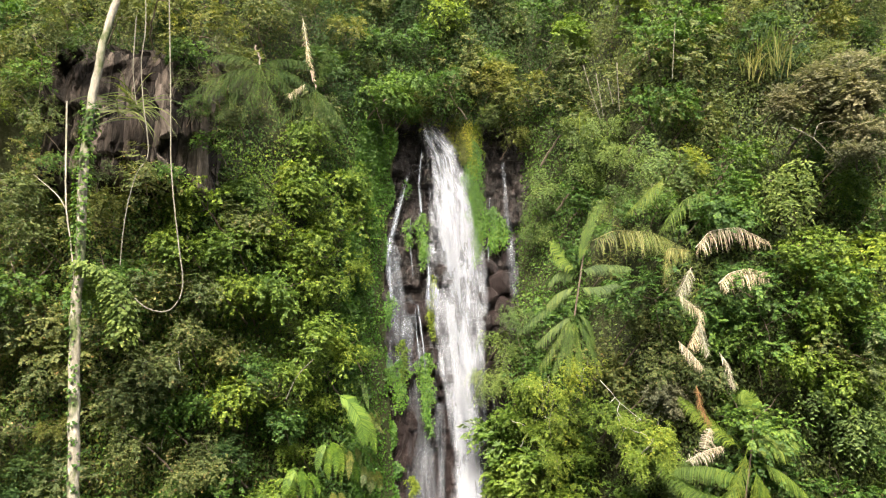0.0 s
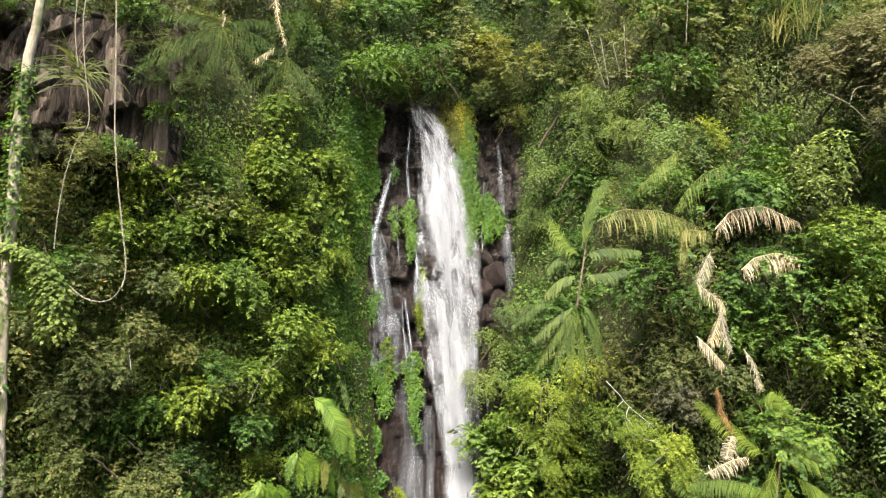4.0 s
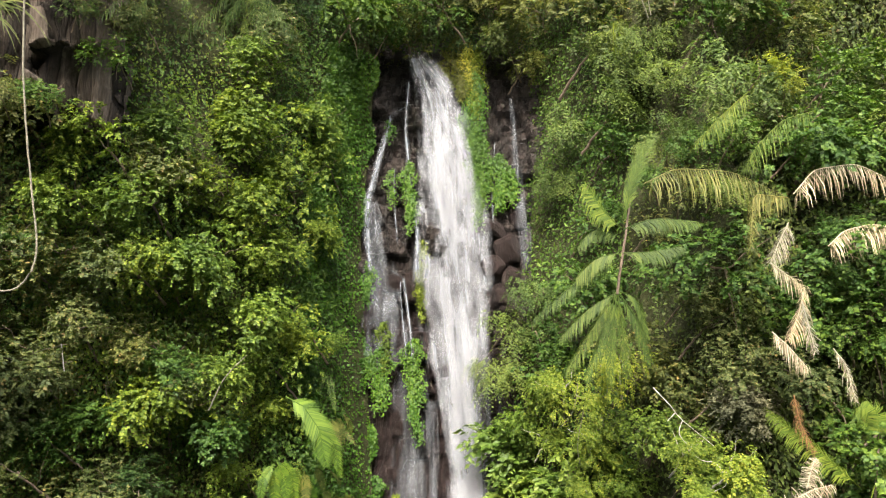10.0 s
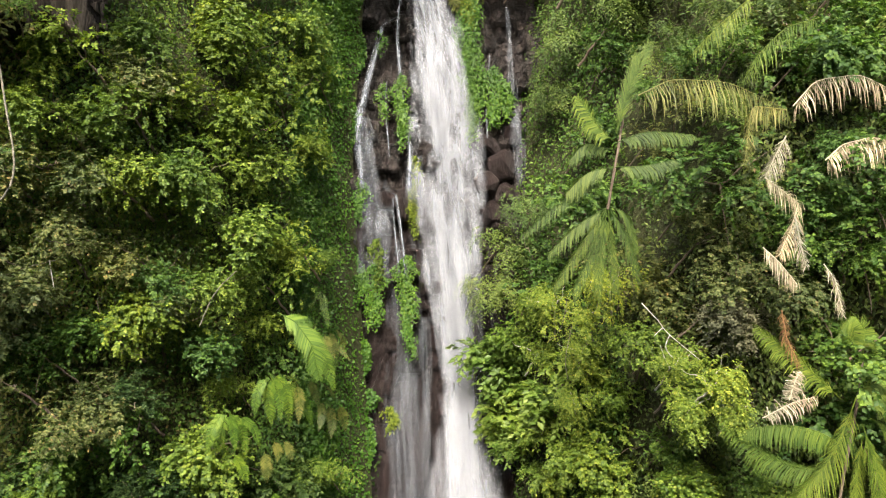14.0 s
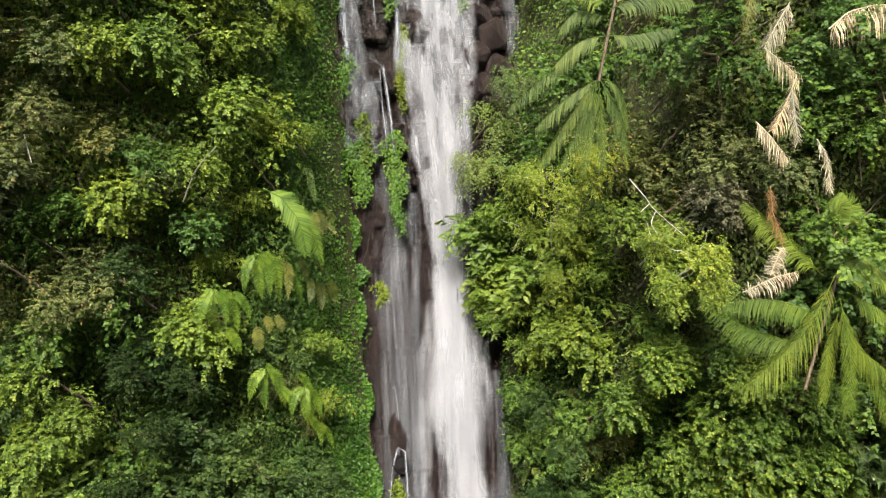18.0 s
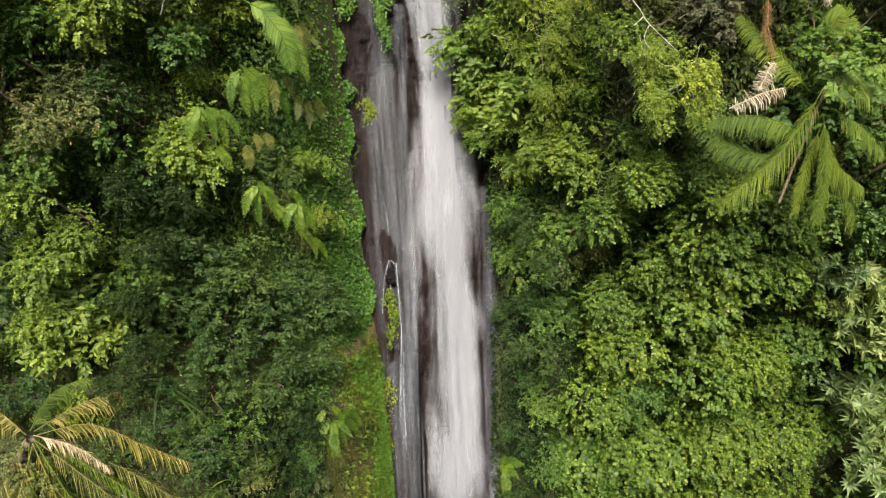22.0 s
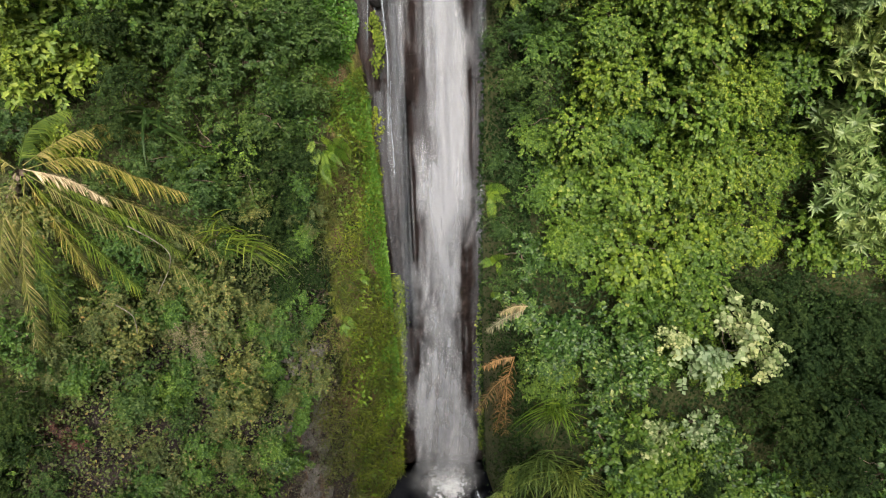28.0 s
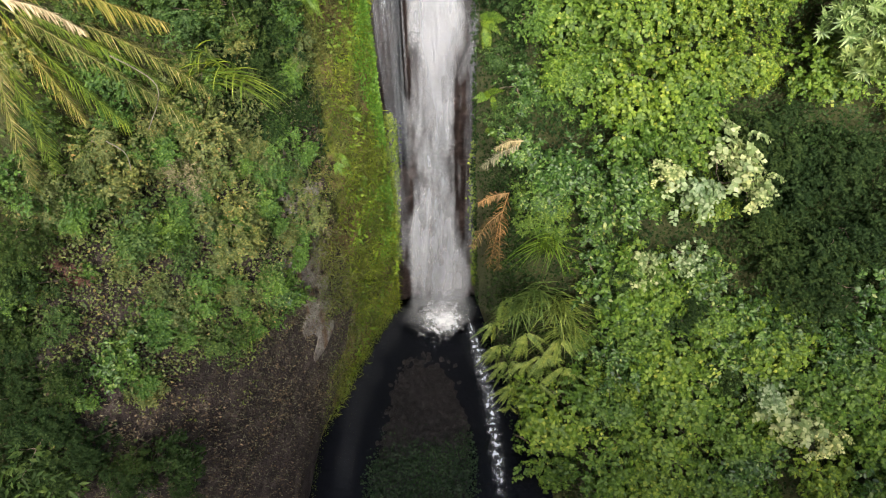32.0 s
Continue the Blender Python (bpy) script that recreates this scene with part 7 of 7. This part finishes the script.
hanging_fern("fern with pale fronds on the dark rim", "fern", 143, [[(4.19, -5.18, 17.05), (4.63, -5.56, 17.46), (5.07, -5.99, 17.53)], [(4.22, -5.29, 17.02), (4.63, -5.71, 17.08), (4.89, -6.01, 16.95)], [(4.37, -6.22, 14.42), (4.71, -6.56, 14.99), (5.05, -6.91, 15.31)], [(4.46, -6.77, 13.16), (4.71, -7.13, 13.52), (4.91, -7.51, 13.37)]], 0.2)
hanging_fern("fern with bright fronds on the mossy bank", "fern", 144, [[(-1.17, -6.47, 19.88), (-0.97, -6.41, 19.43), (-0.78, -6.43, 18.68)], [(-1.09, -6.41, 19.88), (-0.64, -5.95, 19.30), (-0.40, -5.80, 18.65)], [(-1.24, -6.68, 19.93), (-1.44, -6.99, 19.64), (-1.40, -7.20, 19.17)]], 0.2)
hanging_fern("hanging fern with long yellow-green fronds", "fern", 100, [[(-2.92, -5.93, 30.64), (-2.57, -5.73, 30.15), (-2.47, -5.71, 29.07)], [(-2.96, -6.08, 30.48), (-2.95, -6.09, 29.92), (-2.87, -6.05, 29.26)], [(-2.98, -6.18, 30.58), (-3.19, -6.33, 30.19), (-3.26, -6.41, 29.51)], [(-2.27, -5.82, 30.18), (-2.08, -5.55, 29.73), (-1.92, -5.26, 29.06)], [(-2.87, -6.31, 30.64), (-2.65, -6.18, 30.09), (-2.61, -6.20, 29.35)]])
hanging_fern("large hanging fern with arching green fronds", "fern", 101, [[(-3.93, -6.64, 29.77), (-4.05, -6.71, 28.99), (-3.87, -6.58, 28.40)], [(-3.85, -6.68, 29.71), (-3.55, -6.48, 29.20), (-3.44, -6.43, 28.46)], [(-3.57, -6.59, 29.62), (-3.25, -6.41, 29.25), (-3.13, -6.33, 28.72)], [(-3.68, -6.78, 28.67), (-3.50, -6.65, 28.33), (-3.34, -6.57, 27.87)], [(-3.74, -6.91, 29.78), (-3.65, -6.85, 29.14), (-3.63, -6.85, 28.68)], [(-3.87, -7.08, 29.81), (-4.10, -7.24, 29.36), (-4.19, -7.30, 28.78)]])
hanging_fern("olive fern with browning fronds", "olive", 102, [[(-2.07, -5.10, 30.36), (-1.94, -4.81, 29.96), (-1.87, -4.73, 29.55)], [(-1.84, -4.70, 29.73), (-1.78, -4.62, 29.36), (-1.83, -4.88, 28.89)], [(-1.62, -4.28, 29.53), (-1.56, -4.21, 29.12), (-1.56, -4.36, 28.60)], [(-1.41, -3.82, 29.46), (-1.28, -3.62, 29.02), (-1.24, -3.66, 28.66)], [(-1.74, -4.66, 30.20), (-1.59, -4.29, 29.99), (-1.50, -4.08, 29.71)], [(-2.73, -6.39, 28.92), (-2.62, -6.34, 28.64), (-2.66, -6.36, 28.38)], [(-2.49, -6.33, 28.90), (-2.36, -6.26, 28.70), (-2.29, -6.25, 28.38)]])
hanging_fern("withered brown fern beside the ivy", "olive", 103, [[(-1.71, -3.82, 31.68), (-1.59, -3.61, 31.28), (-1.49, -3.47, 30.82)], [(-1.55, -3.52, 31.72), (-1.41, -3.19, 31.43), (-1.34, -3.08, 31.07)], [(-1.77, -4.22, 31.62), (-1.72, -4.16, 31.32), (-1.68, -4.12, 31.01)], [(-2.24, -5.79, 30.34), (-2.18, -5.76, 29.87), (-2.21, -5.85, 29.25)], [(-2.96, -6.44, 28.66), (-2.91, -6.42, 28.34), (-2.90, -6.42, 27.87)]])
hanging_fern("small fern with hanging green fronds", "fern", 104, [[(-2.83, -6.01, 27.36), (-2.56, -5.89, 27.00), (-2.37, -5.85, 26.15)], [(-2.81, -6.09, 27.35), (-2.90, -6.15, 26.91), (-2.86, -6.15, 26.09)], [(-2.76, -6.17, 27.40), (-3.07, -6.33, 27.13), (-3.24, -6.42, 26.51)]])
hanging_fern("small fern with hanging green fronds", "fern", 105, [[(-1.86, -5.48, 26.70), (-1.66, -5.21, 26.27), (-1.47, -5.12, 25.55)], [(-1.84, -5.53, 26.72), (-1.86, -5.70, 26.27), (-1.78, -5.70, 25.59)], [(-1.85, -5.66, 26.72), (-2.10, -5.91, 26.50), (-2.19, -5.99, 25.95)]])
fern(-1.17, -6.25, 19.65, 0.90, 6, 130, "fern", "small fern with arching fronds on the bank", 60)
fern(5.08, -4.22, 23.30, 0.80, 4, 131, "fern", "small fern with arching fronds on the bank", 60)
fern(-1.41, -6.59, 19.40, 0.90, 5, 132, "fern", "small fern with arching fronds on the bank", 60)
fern(-0.47, -7.02, 14.99, 0.50, 5, 133, "fern", "small fern with arching fronds on the bank", 60)
fern(-0.90, -8.35, 14.10, 0.50, 5, 134, "fern", "small fern with arching fronds on the bank", 60)
fern(4.48, -5.15, 16.90, 1.00, 4, 135, "fern", "small fern with arching fronds on the bank", 60)
fern(4.71, -6.21, 14.52, 0.90, 4, 136, "fern", "small fern with arching fronds on the bank", 60)
fern(4.92, -6.98, 13.18, 0.80, 4, 137, "lime", "small fern with arching fronds on the bank", 60)
fern(-0.23, -7.66, 12.14, 0.40, 5, 138, "fern", "small fern with arching fronds on the bank", 60)
fern(-0.40, -7.03, 14.73, 0.60, 5, 139, "fern", "small fern with arching fronds on the bank", 60)
fern(-1.01, -8.60, 13.93, 0.50, 5, 140, "fern", "small fern with arching fronds on the bank", 60)
fern(-1.92, -3.10, 31.46, 0.90, 5, 141, "olive", "small fern with arching fronds on the bank", 60)
fern(-2.11, -3.23, 32.99, 1.00, 4, 142, "fern", "small fern with arching fronds on the bank", 60)
grass_clump(6.27, -11.29, 8.69, 2.0, 120, 160, "soft", "long arching strap-shaped leaves above the pool", 0.026, -0.1, "strap_leaf_plant", 0.6, 0.9)
grass_clump(7.06, -11.86, 8.69, 2.0, 120, 161, "soft", "long arching strap-shaped leaves above the pool", 0.026, -0.1, "strap_leaf_plant", 0.6, 0.9)
grass_clump(6.65, -10.19, 10.55, 1.8, 80, 162, "fern", "long arching strap-shaped leaves above the pool", 0.026, -0.1, "strap_leaf_plant", 0.6, 0.9)
grass_clump(5.76, -11.06, 7.49, 1.6, 120, 163, "soft", "long arching strap-shaped leaves above the pool", 0.026, -0.1, "strap_leaf_plant", 0.6, 0.9)
grass_clump(7.29, -12.46, 7.92, 1.7, 100, 164, "soft", "long arching strap-shaped leaves above the pool", 0.026, -0.1, "strap_leaf_plant", 0.6, 0.9)
fern(5.36, -9.84, 5.93, 1.3, 15, 170, "lime", "pale lime fern drooping over the stream", 85, 0.1)
fern(5.22, -9.54, 3.39, 1.3, 15, 171, "lime", "pale lime fern drooping over the stream", 85, 0.1)
fern(5.41, -10.46, 2.85, 1.3, 15, 172, "lime", "pale lime fern drooping over the stream", 85, 0.1)
fern(5.65, -11.45, 3.06, 1.3, 15, 173, "lime", "pale lime fern drooping over the stream", 85, 0.1)
fern(6.11, -12.28, 4.72, 1.3, 15, 174, "lime", "pale lime fern drooping over the stream", 85, 0.1)
fern(5.82, -12.37, 2.61, 1.3, 15, 175, "lime", "pale lime fern drooping over the stream", 85, 0.1)
fern(6.70, -12.50, 5.61, 1.3, 15, 176, "lime", "pale lime fern drooping over the stream", 85, 0.1)
fern(5.78, -12.45, 0.14, 1.3, 15, 177, "lime", "pale lime fern drooping over the stream", 85, 0.1)
fern(7.15, -12.60, 7.25, 1.3, 15, 178, "lime", "pale lime fern drooping over the stream", 85, 0.1)
fern(5.99, -11.81, 6.42, 1.3, 15, 179, "lime", "pale lime fern drooping over the stream", 85, 0.1)
fern(5.45, -10.68, 0.23, 1.3, 15, 180, "lime", "pale lime fern drooping over the stream", 85, 0.1)
fern(6.54, -13.11, 4.14, 1.3, 15, 181, "lime", "pale lime fern drooping over the stream", 85, 0.1)
fern(7.48, -13.21, 5.89, 1.3, 15, 182, "lime", "pale lime fern drooping over the stream", 85, 0.1)
fern(5.51, -13.50, -0.01, 1.3, 15, 183, "lime", "pale lime fern drooping over the stream", 85, 0.1)
grass_clump(-3.59, -9.44, 18.71, 2.0, 34, 180, "palm", "clump of long sword-shaped leaves on the slope", 0.026, 0.5, "sword_leaf_plant", 0.7, 0.8)
grass_clump(-4.05, -9.41, 19.22, 1.6, 26, 181, "palm", "clump of long sword-shaped leaves on the slope", 0.026, 0.2, "sword_leaf_plant", 0.8, 0.8)
grass_clump(-5.74, -7.76, 21.88, 2.0, 40, 182, "dark", "dark clump of long narrow leaves in the shade", 0.045, 0.0, "sword_leaf_plant", 0.6, 0.9)
grass_clump(11.95, -10.02, 42.89, 1.8, 34, 185, "straw", "tall yellow-green grass on the upper slope", 0.014, 0.0, "tall_grass", 1.6, 0.4)
grass_clump(12.74, -10.23, 42.99, 2.2, 36, 186, "straw", "tall yellow-green grass on the upper slope", 0.014, 0.0, "tall_grass", 1.6, 0.4)
grass_clump(12.47, -9.96, 43.78, 1.8, 26, 187, "palm", "tall yellow-green grass on the upper slope", 0.014, 0.0, "tall_grass", 1.6, 0.4)
grass_clump(6.64, -4.38, 42.69, 1.7, 30, 188, "olive", "tall yellow-green grass on the upper slope", 0.014, 0.0, "tall_grass", 1.6, 0.4)
grass_clump(7.13, -5.44, 42.51, 1.6, 30, 189, "palm", "tall yellow-green grass on the upper slope", 0.014, 0.0, "tall_grass", 1.6, 0.4)
grass_clump(8.15, -6.98, 44.70, 1.4, 26, 190, "olive", "tall yellow-green grass on the upper slope", 0.014, 0.0, "tall_grass", 1.6, 0.4)
grass_clump(-9.18, -10.19, 41.64, 2.0, 60, 195, "olive", "drooping tuft of long dry leaves on the bare rock", 0.022, 0.0, "hanging_tuft", 0.35, 1.2)

# trunks, vines and bare branches
tall = tagged(new("tall_tree"), "tall pale slender trunk wrapped in creepers", "tree")
TALL = [(-9.48, -11.49, 46.12), (-9.49, -11.50, 44.86), (-9.76, -11.49, 43.03), (-9.88, -11.50, 41.26), (-9.92, -11.50, 39.18), (-9.74, -11.48, 36.49), (-9.67, -11.50, 34.43), (-9.45, -11.49, 32.15), (-9.11, -11.49, 29.08)]
limb("trunk", TALL, 0.11, 0.17, PALE_BARK, "pale blotched bark", "tree", 3, tall)
limb("branch", [(-10.63, -11.59, 41.22), (-10.41, -11.59, 38.97), (-10.25, -11.59, 37.70), (-9.96, -11.59, 36.46), (-9.69, -11.58, 35.09)], 0.03, 0.02, PALE_BARK, "", "tree", 4, tall)
limb("branch", [(-11.36, -11.59, 38.79), (-10.59, -11.59, 38.15), (-10.24, -11.60, 37.66)], 0.012, 0.018, PALE_BARK, "", "tree", 5, tall)
leafy_sleeve(tall, TALL[3:6], 0.3, 620, "mid", 0.13, 6)
leafy_sleeve(tall, TALL[5:9], 0.24, 260, "mid", 0.12, 7)
leafy_sleeve(tall, [(-9.61, -11.70, 35.92), (-8.74, -11.70, 35.57), (-8.24, -11.70, 34.73), (-8.05, -11.69, 33.58)], 0.5, 1300, "soft", 0.13, 8)
limb("vine", [(-7.69, -11.99, 46.18), (-7.46, -11.98, 43.73), (-7.23, -12.00, 41.39), (-7.01, -11.98, 38.81), (-6.65, -11.98, 36.70), (-6.40, -11.98, 35.34), (-6.53, -11.99, 34.71), (-6.86, -12.00, 34.48), (-7.36, -12.00, 34.58), (-7.75, -11.99, 34.88)], 0.022, 0.018, VINE, "long grey vine hanging in a loop from the cliff", "vine", 9)
limb("vine", [(-8.48, -11.99, 46.19), (-8.21, -11.99, 43.73), (-8.23, -11.99, 42.36), (-8.05, -11.99, 41.02), (-7.75, -11.99, 39.35), (-8.06, -11.98, 38.63), (-8.25, -11.99, 37.39), (-8.27, -11.98, 35.85)], 0.018, 0.014, VINE, "thin grey vine hanging from the cliff", "vine", 10)
limb("vine", [(-8.72, -11.59, 44.18), (-8.65, -11.59, 42.34), (-8.44, -11.58, 41.11)], 0.018, 0.012, VINE, "thin grey vine hanging from the cliff", "vine", 11)
limb("bare_branch", [(5.92, -10.59, 32.51), (6.24, -10.60, 32.15), (6.48, -10.58, 31.85), (7.09, -10.58, 31.33)], 0.012, 0.005, WHITE_BARK, "bare white forked branch among the leaves", "branch", 20)
limb("bare_branch", [(6.48, -10.58, 31.85), (6.39, -10.59, 31.59), (6.52, -10.59, 31.39)], 0.012, 0.005, WHITE_BARK, "bare white forked branch among the leaves", "branch", 21)
limb("bare_branch", [(6.34, -10.59, 32.00), (6.16, -10.59, 31.83)], 0.012, 0.005, WHITE_BARK, "bare white forked branch among the leaves", "branch", 22)
limb("bare_branch", [(12.03, -11.79, 40.17), (12.68, -11.80, 39.79), (13.14, -11.80, 39.23), (13.44, -11.79, 38.86)], 0.016, 0.008, VINE, "bare pale branch of a withered tree", "branch", 24)
limb("bare_branch", [(12.68, -11.80, 39.79), (12.93, -11.79, 40.26), (13.46, -11.80, 40.35)], 0.016, 0.008, VINE, "bare pale branch of a withered tree", "branch", 25)
limb("bare_branch", [(13.93, -11.79, 41.20), (14.13, -11.79, 40.06), (13.70, -11.80, 39.51)], 0.016, 0.008, VINE, "bare pale branch of a withered tree", "branch", 26)
limb("bare_branch", [(4.62, -9.19, 32.63), (4.48, -9.20, 32.01), (4.19, -9.19, 31.65)], 0.007, 0.004, VINE, "thin pale branch among bright leaves", "branch", 28)
limb("bare_branch", [(4.72, -9.18, 32.01), (4.55, -9.20, 31.28), (4.59, -9.19, 30.80)], 0.007, 0.004, VINE, "thin pale branch among bright leaves", "branch", 29)
limb("bare_branch", [(-3.98, -8.58, 32.05), (-3.62, -8.58, 32.82), (-3.12, -8.59, 33.34)], 0.016, 0.01, VINE, "thin bare branch showing between the leaves", "branch", 32)
limb("bare_branch", [(-9.10, -8.39, 33.13), (-8.33, -8.39, 33.45), (-7.54, -8.39, 33.65)], 0.016, 0.01, VINE, "thin bare branch showing between the leaves", "branch", 33)
limb("bare_branch", [(-7.70, -8.39, 33.65), (-7.57, -8.39, 32.98)], 0.016, 0.01, WHITE_BARK, "thin bare branch showing between the leaves", "branch", 34)
limb("bare_branch", [(-5.94, -12.60, 19.60), (-5.65, -12.59, 19.15), (-5.72, -12.59, 18.50)], 0.016, 0.01, VINE, "thin bare branch showing between the leaves", "branch", 35)
limb("bare_branch", [(-5.02, -12.39, 22.00), (-4.30, -12.39, 21.07), (-4.91, -12.39, 19.73)], 0.016, 0.01, VINE, "thin bare branch showing between the leaves", "branch", 36)
limb("bare_branch", [(11.28, -9.59, 12.31), (12.44, -9.60, 11.90), (12.99, -9.60, 12.20)], 0.016, 0.01, VINE, "thin bare branch showing between the leaves", "branch", 37)
limb("bare_branch", [(6.81, -8.78, 43.55), (6.89, -8.80, 42.65), (6.97, -8.79, 41.89)], 0.016, 0.01, VINE, "thin bare branch showing between the leaves", "branch", 38)
limb("bare_branch", [(7.20, -8.79, 43.32), (7.35, -8.79, 42.33)], 0.016, 0.01, VINE, "thin bare branch showing between the leaves", "branch", 39)
limb("bare_branch", [(9.69, -9.20, 45.34), (9.41, -9.19, 43.11)], 0.016, 0.01, VINE, "thin bare branch showing between the leaves", "branch", 40)
limb("bare_branch", [(6.22, -9.39, 43.56), (6.44, -9.38, 42.57), (6.71, -9.39, 41.49)], 0.016, 0.01, VINE, "thin bare branch showing between the leaves", "branch", 41)
limb("bare_branch", [(7.42, -9.38, 43.66), (7.39, -9.39, 41.78)], 0.016, 0.01, VINE, "thin bare branch showing between the leaves", "branch", 42)
